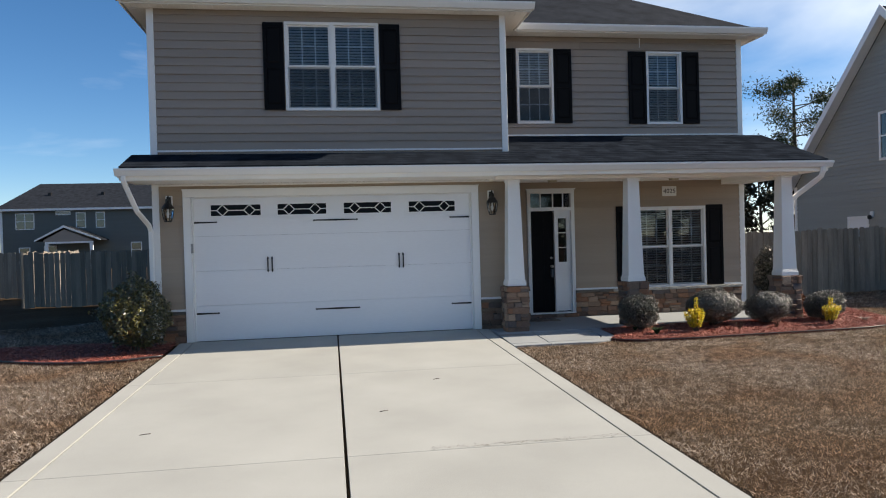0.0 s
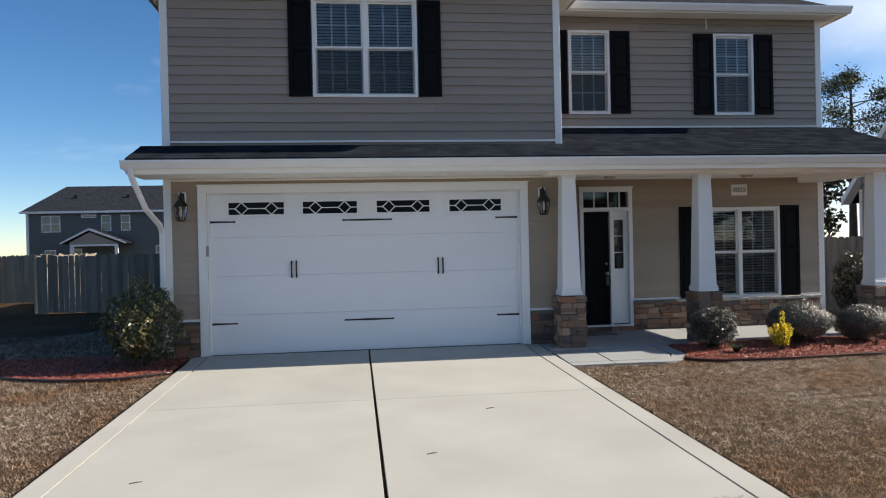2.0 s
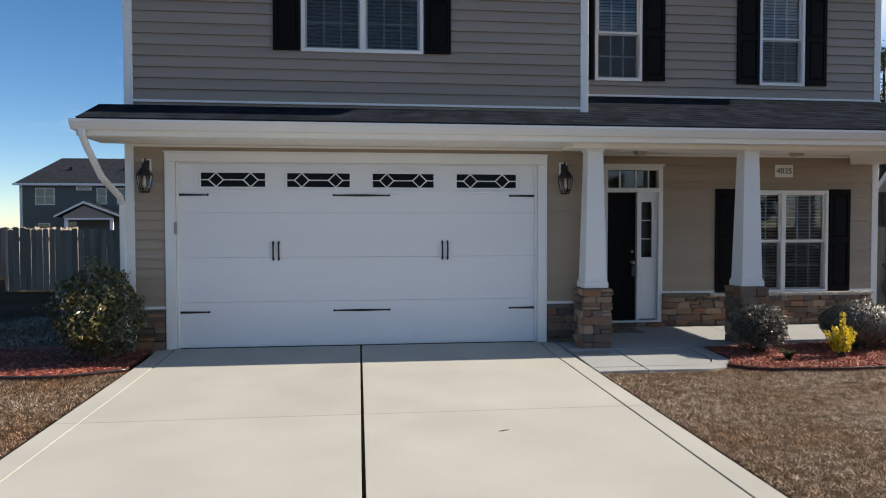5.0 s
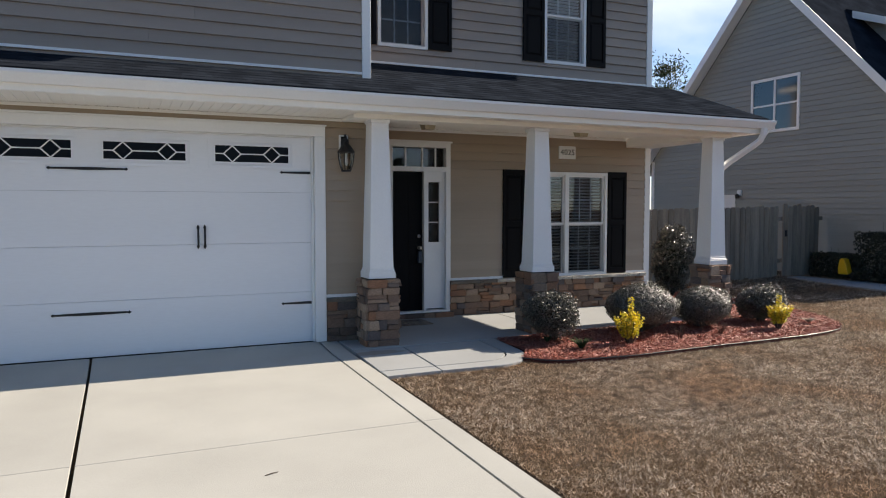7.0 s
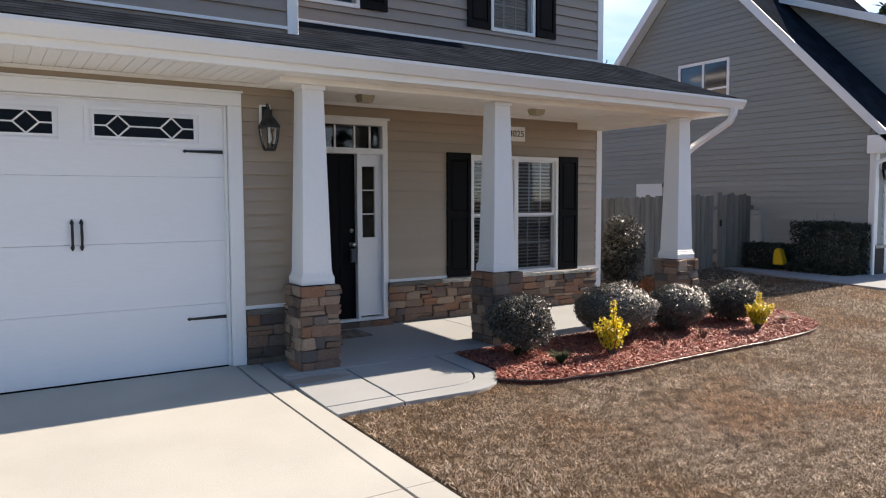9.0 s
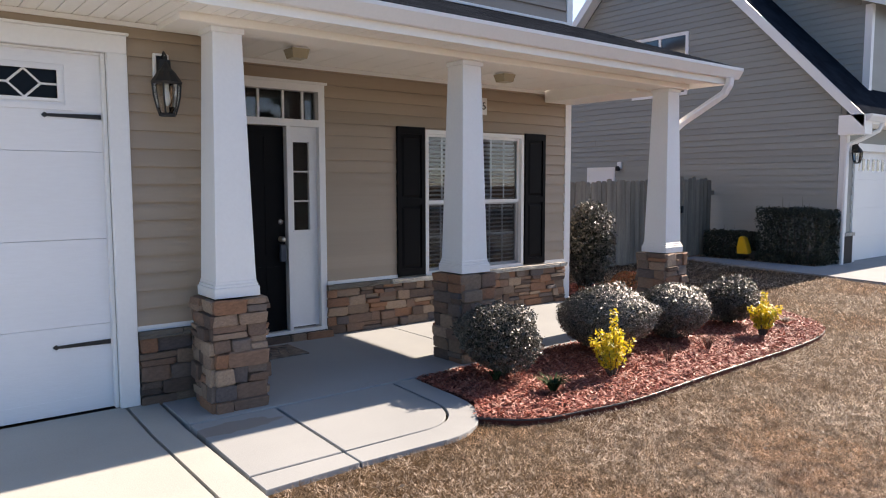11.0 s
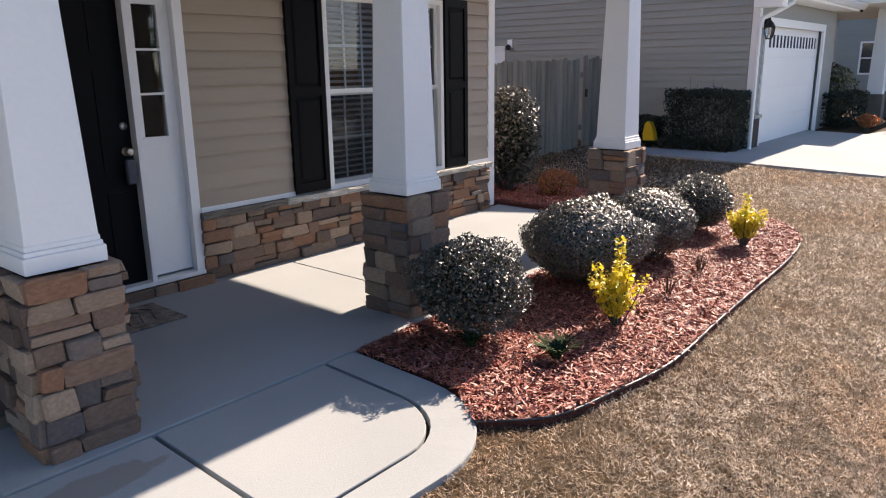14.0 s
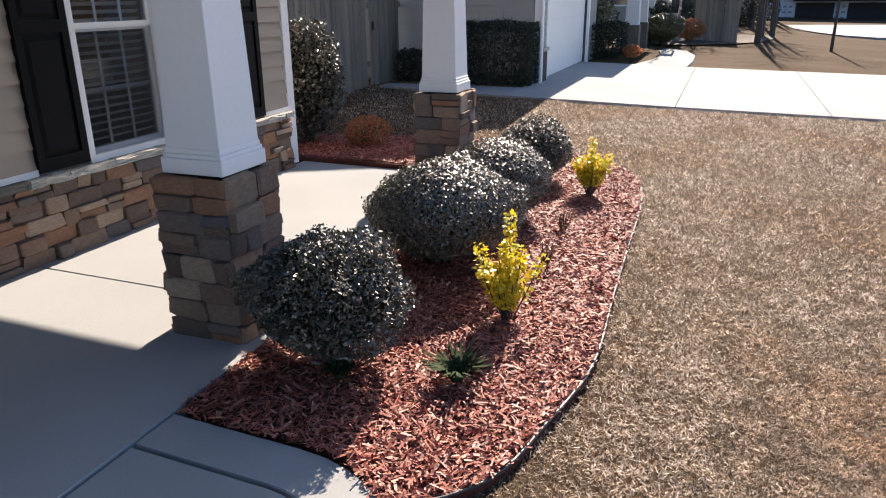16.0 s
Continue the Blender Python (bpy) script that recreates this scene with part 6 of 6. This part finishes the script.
tagged(part("street", extrude_poly(bmesh.new(), [(32.2, -60.0, -0.02), (32.7, -7.4, -0.02), (34.0, -6.5, -0.02), (36.2, -5.8, -0.02), (39.3, -5.2, -0.02), (43.8, -5.0, -0.02), (44.4, -8.7, -0.02), (46.0, -60.0, -0.02)], (0, 0, -0.3)), M_CONC), "pale concrete cul-de-sac far off", kind="structure")

flag = empty("flag", (25.0, -1.12, 1.0), label="red and white striped flag hanging from a short pole", category="flag")
M_RED = material("flag_red", (0.5, 0.03, 0.04), 0.8, bump=0)
M_BLUE = material("flag_blue", (0.03, 0.05, 0.22), 0.8, bump=0)
for k in range(9):
    bm = bmesh.new()
    ang = math.radians(100)
    u0, u1 = k * 0.09, k * 0.09 + 0.09
    top = -0.0
    pts = []
    for t in range(9):
        f = t / 8
        pts.append((u0 * math.cos(ang) + 0.05 * math.sin(6 * f), 0.03 * math.sin(9 * f + k), 1.3 - 1.1 * f - u0 * 0.5))
        pts.append((u1 * math.cos(ang) + 0.05 * math.sin(6 * f), 0.03 * math.sin(9 * f + k + 1), 1.3 - 1.1 * f - u1 * 0.5))
    v = [bm.verts.new(p) for p in pts]
    w2 = [bm.verts.new((p[0], p[1] + 0.004, p[2])) for p in pts]
    for t in range(8):
        bm.faces.new([v[2 * t], v[2 * t + 1], v[2 * t + 3], v[2 * t + 2]])
        bm.faces.new([w2[2 * t + 2], w2[2 * t + 3], w2[2 * t + 1], w2[2 * t]])
    part("stripe", bm, M_RED if k % 2 else M_WHITE, flag)
bm = bmesh.new()
box(bm, -0.075, 0.0, 0.78, -0.07, 0.34, 1.22)
part("canton", bm, M_BLUE, flag)
part("flag_pole", tube(bmesh.new(), [(0.02, -0.03, 1.42), (0.0, -0.02, 0.6), (-0.02, 0.06, -0.1), (1.5, 0.15, -0.25)], 0.014, 6), M_WHITE, flag)


M_LITTER = material("leaf_litter", (0.075, 0.058, 0.044), 0.95, vary=0.5, big=2.5, small=40, bump=0.8, coords="World")
bm = bmesh.new()
edge = [(25.8, -0.9), (26.6, -1.9), (27.4, -2.7), (28.6, -3.4), (30.5, -3.9), (32.9, -4.1)]
near_v = [bm.verts.new((x, y, ground_z(x, y) + 0.012)) for x, y in edge]
far_v = [bm.verts.new((x, 0.9, ground_z(x, 0) + 0.012)) for x, y in edge]
for k in range(len(edge) - 1):
    bm.faces.new([near_v[k], near_v[k + 1], far_v[k + 1], far_v[k]])
tagged(part("leaf_litter", bm, M_LITTER), "dark leaf litter below bare trees", kind="structure")


# ---- trees ----
def tree(name, x, y, h, seed, label, kind, crown=None, r0=0.14, clumps=30, leaf=0.25, per=60, start=0.35, spread=2.0, sides=6):
    rng = np.random.default_rng(seed)
    zb = ground_z(x, y) - 0.05
    o = empty(name, (x, y, zb), label=label, category="tree")
    bm = bmesh.new()
    bend = rng.normal(0, 0.03 * h, 2)
    spine = [Vector((bend[0] * t * t, bend[1] * t * t, h * t)) for t in (0, 0.2, 0.4, 0.6, 0.8, 1.0)]
    tube(bm, spine, [r0 * (1 - 0.85 * t) for t in (0, 0.2, 0.4, 0.6, 0.8, 1.0)], sides)
    ends = []
    for k in range(clumps):
        t = start + (1 - start) * (k + 0.5) / clumps
        a = rng.uniform(0, 2 * math.pi)
        base = Vector((bend[0] * t * t, bend[1] * t * t, h * t))
        if kind == "pine":
            reach = spread * math.sin(math.pi * min(1, 0.25 + 0.75 * (1 - (t - start) / (1 - start)))) * rng.uniform(0.45, 1.0) + 0.15
            rise = reach * rng.uniform(0.1, 0.45)
        else:
            reach = spread * rng.uniform(0.35, 1.0) * (1.1 - 0.6 * t)
            rise = reach * rng.uniform(0.6, 1.3)
        e = base + Vector((math.cos(a) * reach, math.sin(a) * reach, rise))
        mid = base.lerp(e, 0.5) + Vector((0, 0, -0.05 * reach))
        r = r0 * (1 - 0.8 * t) * 0.45
        tube(bm, [base, mid, e], [r, r * 0.6, r * 0.2], 4)
        ends += [(e, reach), (mid.lerp(e, 0.5), reach * 0.7)]
        for j in range(7 if kind == "bare" else 2):
            f = rng.uniform(0.3, 1.0)
            p = base.lerp(e, f)
            q = p + Vector((rng.normal(0, 0.3), rng.normal(0, 0.3), rng.uniform(0.1, 0.5))) * reach * 0.7
            tube(bm, [p, q], [r * 0.4, r * 0.12], 3)
            if kind == "bare":
                for m in range(4):
                    p2 = p.lerp(q, rng.uniform(0.3, 1))
                    tube(bm, [p2, p2 + Vector((rng.normal(0, 0.3), rng.normal(0, 0.3), rng.uniform(0, 0.4))) * reach * 0.4], [r * 0.15, r * 0.06], 3)
    part("trunk", bm, M_TRUNK, o, "tapered trunk with limbs")
    if kind != "bare":
        pts = []
        for e, reach in ends:
            c = np.array(e)
            pts.append(c + rng.normal(0, 1, (per, 3)) * np.array([0.3, 0.3, 0.2]) * (0.35 + 0.45 * min(reach, 2.0)))
        pts = np.concatenate(pts)
        nr = rng.normal(0, 1, pts.shape)
        mat = M_PINE if kind == "pine" else M_FARLEAF
        triangles("crown", leaves_on(pts, nr, leaf, rng, 0.3 if kind == "pine" else 0.6), 4, mat, o)
    return o


tree("pine_tree", 19.0, 14.6, 7.9, 81, "tall pine tree with tufted dark green crown", "pine", clumps=26, leaf=0.15, per=170, start=0.40, spread=1.75, r0=0.2)
tree("bare_tree", 16.6, 16.0, 6.6, 82, "bare leafless grey tree", "bare", clumps=16, start=0.3, spread=2.2, r0=0.12)
tree("evergreen_tree", 19.5, 22.0, 5.2, 83, "dark rounded evergreen tree behind the fence", "leafy", clumps=22, leaf=0.3, per=70, start=0.15, spread=2.2)
tree("evergreen_tree", 23.5, 24.0, 4.6, 84, "dark evergreen tree in the distance", "leafy", clumps=18, leaf=0.3, per=60, start=0.15, spread=2.2)
tree("bare_tree", -34.5, 52.0, 6.3, 85, "bare leafless tree beyond the far house", "bare", clumps=16, start=0.3, spread=3.0)
tree("evergreen_tree", -33.0, 47.0, 4.4, 86, "dark evergreen tree beside the far house", "leafy", clumps=14, leaf=0.4, per=50, start=0.1, spread=2.4)
for k, (x, y, h) in enumerate(((28.4, -3.35, 6.4), (31.6, -3.55, 6.2), (32.6, -3.95, 6.0), (33.3, -3.6, 6.6))):
    tree("street_tree", x, y, h, 90 + k, "bare leafless tree with a slender dark trunk", "bare", clumps=12, start=0.3, spread=1.8, r0=0.11)
tree("small_tree", 25.9, -5.2, 3.6, 95, "slender young bare tree in the lawn", "bare", clumps=12, start=0.35, spread=1.0, r0=0.05)
wood = random.Random(12)
for k in range(30):
    x = wood.uniform(33.5, 52)
    y = -0.6 - (x - 30) * 0.17 + wood.uniform(-1.0, 1.9) * (0.6 + (x - 33) * 0.06)
    tree("woodland_tree", x, y, wood.uniform(6.5, 10.5), 140 + k, "slender dark bare tree at the edge of the woods", "bare", clumps=14, start=0.15, spread=1.7, r0=wood.uniform(0.07, 0.16), sides=5)
for k in range(7):
    shrub("thicket", 34.0 + k * 2.3, -1.0 - k * 0.5 + wood.uniform(-0.6, 0.6), -0.05, 1.2, 1.0, wood.uniform(0.9, 1.9), 1500, 0.12, M_FARLEAF, "dark brushy undergrowth below bare trees", "bush", 180 + k, stems=6, ragged=0.25, wild=1.2)
for k in range(22):
    tree("street_side_tree", -44 + k * 4.3 + wood.uniform(-1.5, 1.5), -62 - wood.uniform(0, 9), wood.uniform(7.5, 12.5), 210 + k, "tall dark evergreen tree across the street", "pine" if k % 3 else "leafy", clumps=14, leaf=0.9, per=30, start=0.15, spread=3.0, r0=0.2)
for k in range(9):
    x = 40 + k * 4.5
    tree("woodland_tree", x, 6 + (k % 3) * 5, 11 + (k % 4), 100 + k, "tall dark pine at the edge of far woods", "pine", clumps=16, leaf=0.7, per=40, start=0.3, spread=2.8, r0=0.22)

# grey utility fence and far houses along the street
fence("grey_fence", (28.6, -1.35), (28.15, -2.8), 1.42, 66, "grey wooden fence panel beside bare trees", board=0.12)


def far_house(x0, x1, y0, y1, z_eave, z_ridge, wall_mat, label, windows, face, ridge_axis="x", name="far_house", over=0.4, zb=-0.5):
    o = empty(name, label=label, category="house")
    part("wall", boxes((x0, y0, zb, x1, y1, z_eave)), wall_mat, o)
    bm = bmesh.new()
    hipx = 1.8
    if ridge_axis == "x":
        ym = (y0 + y1) / 2
        pts = [(x0 - over, y0 - over, z_eave), (x1 + over, y0 - over, z_eave), (x1 + over, y1 + over, z_eave), (x0 - over, y1 + over, z_eave), (x0 - over + hipx, ym, z_ridge), (x1 + over - hipx, ym, z_ridge)]
        solid(bm, pts, ((0, 1, 5, 4), (1, 2, 5), (2, 3, 4, 5), (3, 0, 4), (3, 2, 1, 0)))
    else:
        xm = (x0 + x1) / 2
        pts = [(x0 - over, y0 - over, z_eave), (x1 + over, y0 - over, z_eave), (x1 + over, y1 + over, z_eave), (x0 - over, y1 + over, z_eave), (xm, y0 - over, z_ridge), (xm, y1 + over, z_ridge)]
        solid(bm, pts, ((1, 2, 5, 4), (3, 0, 4, 5), (0, 1, 4), (2, 3, 5), (3, 2, 1, 0)))
    part("roof", bm, M_SHINGLE, o)
    w = Wall((0, y0, 0), (1, 0, 0), (0, -1, 0)) if face == "y" else Wall((x0, 0, 0), (0, 1, 0), (-1, 0, 0))
    for h, cols in windows:
        plain_window(o, w, h, cols)
    if face == "y":
        part("fascia", boxes((x0 - over, y0 - over - 0.03, z_eave - 0.12, x1 + over, y0 - over - 0.002, z_eave + 0.06)), M_WHITE, o)
        part("corner_board", boxes((x0 - 0.03, y0 - 0.04, zb, x0 + 0.18, y0 - 0.002, z_eave - 0.1)), M_WHITE, o)
    return o


M_SLATE = material("slate_green_siding", (0.105, 0.12, 0.115), 0.6, vary=0.06, stretch=(0.3, 1, 5), coords="World")
far = far_house(-27.6, -10.0, 53, 63, 5.15, 7.75, M_SLATE, "slate-green two-storey house with charcoal hip roof behind the fence",
                [((-26.4, -24.9, 3.45, 4.85), 2), ((-21.6, -20.8, 3.5, 4.85), 1), ((-20.0, -19.25, 3.5, 4.85), 1), ((-23.2, -22.0, 4.65, 4.98), 1), ((-26.2, -25.3, 0.9, 1.95), 1), ((-24.2, -23.2, 0.9, 2.05), 1), ((-17.2, -16.3, 0.9, 2.2), 1)], "y")
bm = bmesh.new()
extrude_poly(bm, [(-24.0, 50.6, 2.4), (-21.8, 50.6, 3.5), (-19.0, 50.6, 2.4), (-19.0, 50.6, 2.5), (-21.8, 50.6, 3.66), (-24.0, 50.6, 2.5)], (0, 2.4, 0))
part("porch_gable_roof", bm, M_SHINGLE, far)
bm = bmesh.new()
extrude_poly(bm, [(-24.05, 50.55, 2.38), (-21.8, 50.55, 3.5), (-18.95, 50.55, 2.38), (-18.95, 50.55, 2.52), (-21.8, 50.55, 3.68), (-24.05, 50.55, 2.52)], (0, 0.05, 0))
part("porch_fascia", bm, M_WHITE, far)
bm = bmesh.new()
extrude_poly(bm, [(-23.4, 50.7, 2.35), (-19.6, 50.7, 2.35), (-19.6, 50.7, 2.42), (-21.8, 50.7, 3.35), (-23.4, 50.7, 2.5)], (0, 0.05, 0))
part("porch_gable", bm, M_SIDE_UP, far)
part("porch_post", boxes((-23.3, 50.7, -0.5, -23.05, 50.9, 2.19)), M_WHITE, far)
part("porch_post", boxes((-19.85, 50.7, -0.5, -19.6, 50.9, 2.19)), M_WHITE, far)
part("porch_beam", boxes((-23.3, 50.68, 2.2, -19.6, 50.9, 2.345)), M_WHITE, far)
for x in (-24.6, -20.2):
    part("roof_vent", boxes((x, 55.3, 6.2, x + 0.25, 55.55, 6.75)), M_BLACK, far)
M_WRAP = material("pale_blue_house_wrap", (0.50, 0.53, 0.58), 0.7, vary=0.12, big=1.5)
far_house(58, 66, -14, 6, 5.2, 8.0, M_WRAP, "unfinished two-storey house in pale blue house wrap", [((-3.0, -1.6, 3.2, 4.6), 1), ((-8.5, -6.9, 3.2, 4.6), 1), ((1.0, 2.4, 3.2, 4.6), 1)], "x", ridge_axis="y")
# flat near-black panels paint the shade inside the open bays
for y0, y1 in ((-8.7, -6.4), (-12.4, -9.5)):
    tagged(part("garage_bay_shade", boxes((57.95, y0, -0.5, 57.99, y1, 0.85)), M_DARK), "near-black panel for the shade in the unfinished house's open garage bay", category="garage opening", group="garage bays")
tagged(part("awning_roof", boxes((57.0, -13.0, 0.95, 57.98, -6.2, 1.5)), M_SHINGLE), "dark lean-to roof over the garage bays of the unfinished house", category="roof")
M_WRAPMARK = material("blue_wrap_print", (0.16, 0.24, 0.42), 0.7, vary=0.1, bump=0)
for y in (-9.35, -9.0, -6.2, -5.85, -5.5):
    for z in (-0.15, 0.2, 0.55):
        tagged(part("wrap_print", boxes((57.965, y, z, 57.99, y + 0.22, z + 0.12)), M_WRAPMARK), "plain blue printed mark on pale house wrap", category="marking", group="wrap prints")
far_house(36, 45, 0.6, 11, 4.4, 6.6, M_NSIDE, "pale grey house among far trees", [((1.6, 2.8, 1.0, 2.3), 1), ((4.5, 6.0, 3.0, 4.0), 2)], "x", ridge_axis="y")
van = empty("van", (44.0, -1.2, -0.05), label="white van parked far down the street", category="van")
bm = bmesh.new()
extrude_poly(bm, [(0, -1.1, 0.35), (0, 1.6, 0.35), (0, 2.3, 0.45), (0, 2.3, 1.0), (0, 1.5, 1.15), (0, 1.0, 1.9), (0, -2.2, 1.95), (0, -2.2, 0.35)], (1.8, 0, 0))
part("body", bm, M_WHITE, van)
part("window_band", boxes((-0.02, -1.9, 1.2, -0.005, 0.9, 1.7)), M_FARGLASS, van)
for y in (-1.4, 1.4):
    bm = bmesh.new()
    lathe(bm, [(0.05, -0.1), (0.33, -0.1), (0.33, 0.1), (0.05, 0.1)], 0, 0, 0, 14)
    for v in bm.verts:
        v.co = Vector((v.co.z + 0.1, v.co.x + y, v.co.y + 0.33))
    part("wheel", bm, M_BLACK, van)

# small leaves lying on the lawn and drive
rng = np.random.default_rng(9)
lx, ly = rng.uniform(2.9, 8.0, 60), rng.uniform(-6, -2.1, 60)
lp = np.stack([lx, ly, ground_v(lx, ly) + 0.0], 1)
tagged(triangles("fallen_leaves", leaves_on(lp, np.tile([0, 0, 1.0], (60, 1)), 0.035, rng, 0.6, wild=0.3), 4, M_TRUNK), "a few dry brown leaves on the lawn", kind="stuff")
for k, (x, y) in enumerate(((-1.9, -5.6), (1.1, -3.9), (0.35, -5.3))):
    twig = tube(bmesh.new(), [(x, y, ground_z(x, y) + 0.004), (x + 0.05, y + 0.012, ground_z(x, y) + 0.008), (x + 0.09, y + 0.03, ground_z(x, y) + 0.005)], [0.003, 0.004, 0.002], 5)
    tagged(part("twig", twig, M_TRUNK), "tiny dry twig lying on the concrete drive", category="twig")

rng = np.random.default_rng(17)
cn = 260
cx = rng.uniform(0.7, 2.45, cn)
cy = -6.63 + rng.normal(0, 0.025, cn)
tagged(triangles("joint_debris", leaves_on(np.stack([cx, cy, ground_v(cx, cy) + 0.003], 1), np.tile([0, 0, 1.0], (cn, 1)), 0.02, rng, 0.2, wild=0.3), 4, M_TRUNK), "dry grass crumbs caught along a concrete joint", kind="stuff")


# ---- wall pieces, last ----
siding(W0, XL + 0.09, -2.53, 0.56, 2.63, STEP_LOW, [], M_SIDE_LOW, wall_front_garage, joints=False)
siding(W0, 2.53, XJ, 0.56, 2.63, STEP_LOW, [], M_SIDE_LOW, wall_front_garage, joints=False)
siding(W0, -2.53, 2.53, 2.585, 2.64, STEP_LOW, [], M_SIDE_LOW, wall_front_garage)
siding(W0, XL + 0.09, XJ - 0.08, 3.235, WALL_TOP - 0.02, STEP_UP, [win_u0], M_SIDE_UP, wall_front_garage, seed=5)
siding(W1, XJ + 0.0, XR - 0.09, 0.56, 2.74, STEP_LOW, [win_low, (3.755, 4.755, 0.0, 2.575)], M_SIDE_LOW, wall_front_porch, seed=6)
siding(W1, XJ + 0.04, XR - 0.09, 3.655, WALL_TOP - 0.02, STEP_UP, [win_u1, win_u2], M_SIDE_UP, wall_front_porch, seed=8)
tagged(part("trim_band", boxes((4.755, 1.226, 0.525, 5.63, 1.258, 0.562), (2.53, -0.03, 0.525, XJ - 0.0, -0.002, 0.562), (XL + 0.09, -0.03, 0.525, -2.53, -0.002, 0.562), (7.945, 1.226, 0.525, 8.34, 1.258, 0.562)), M_WHITE), "thin white trim band above the stone", kind="structure")


def ledge(x0, x1, y, z, depth, mat, label, seed):
    rnd = random.Random(seed)
    x = x0
    o = tagged(part("stone_ledge", boxes((x0, y - depth * 0.5, z - 0.04, x1, y - 0.002, z - 0.005)), mat), label, kind="structure")
    while x < x1 - 0.02:
        w = min(rnd.uniform(0.25, 0.5), x1 - x)
        if x1 - x - w < 0.12:
            w = x1 - x
        bm = bmesh.new()
        box(bm, x + 0.002, y - depth, z - 0.05, x + w - 0.002, y - depth * 0.4, z + 0.0)
        bmesh.ops.subdivide_edges(bm, edges=bm.edges[:], cuts=4, use_grid_fill=True)
        for v in bm.verts:
            v.co += Vector((0, rnd.uniform(-0.007, 0.007), rnd.uniform(-0.005, 0.004)))
        part("ledge_stone", bm, mat, o)
        x += w
    return o


ledge(5.52, 8.34, 1.26, 0.523, 0.09, M_CAPSTONE, "rough pale stone ledge under the window", 1)
ledge(4.74, 5.52, 1.26, 0.523, 0.07, M_CAPDARK, "smooth grey stone ledge beside the door", 2)
ledge(2.53, XJ, 0.0, 0.523, 0.07, M_CAPDARK, "smooth grey stone ledge beside the garage door", 3)
ledge(XL + 0.09, -2.53, 0.0, 0.523, 0.07, M_CAPDARK, "smooth grey stone ledge beside the garage door", 4)
stone_face(W1, 4.74, 8.34, 0.0, 0.475, 0.05, wall_front_porch, 12)
stone_face(W0, 2.54, XJ - 0.02, -0.02, 0.475, 0.05, wall_front_garage, 13)
stone_face(W0, XL + 0.1, -2.54, -0.06, 0.475, 0.05, wall_front_garage, 14)
stone_face(W1, 3.76, 4.78, -0.01, 0.072, 0.085, wall_front_porch, 15, row=(0.09, 0.10), length=(0.1, 0.3))
for k, ((cx, cy), o) in enumerate(zip(COLS, columns)):
    hw = 0.160
    for j, (ux, uy, nx, ny) in enumerate(((1, 0, 0, -1), (0, 1, 1, 0), (-1, 0, 0, 1), (0, -1, -1, 0))):
        w = Wall((cx + nx * hw, cy + ny * hw, 0), (ux, uy, 0), (nx, ny, 0))
        wrap = 0.0
        rows = (0.085, 0.125)
        stone_face(w, -hw - 0.032, hw + 0.032, -0.02, 0.768, 0.052, o, 200 + k * 4 + (j % 2), row=(0.08, 0.125), length=(0.08, 0.26))
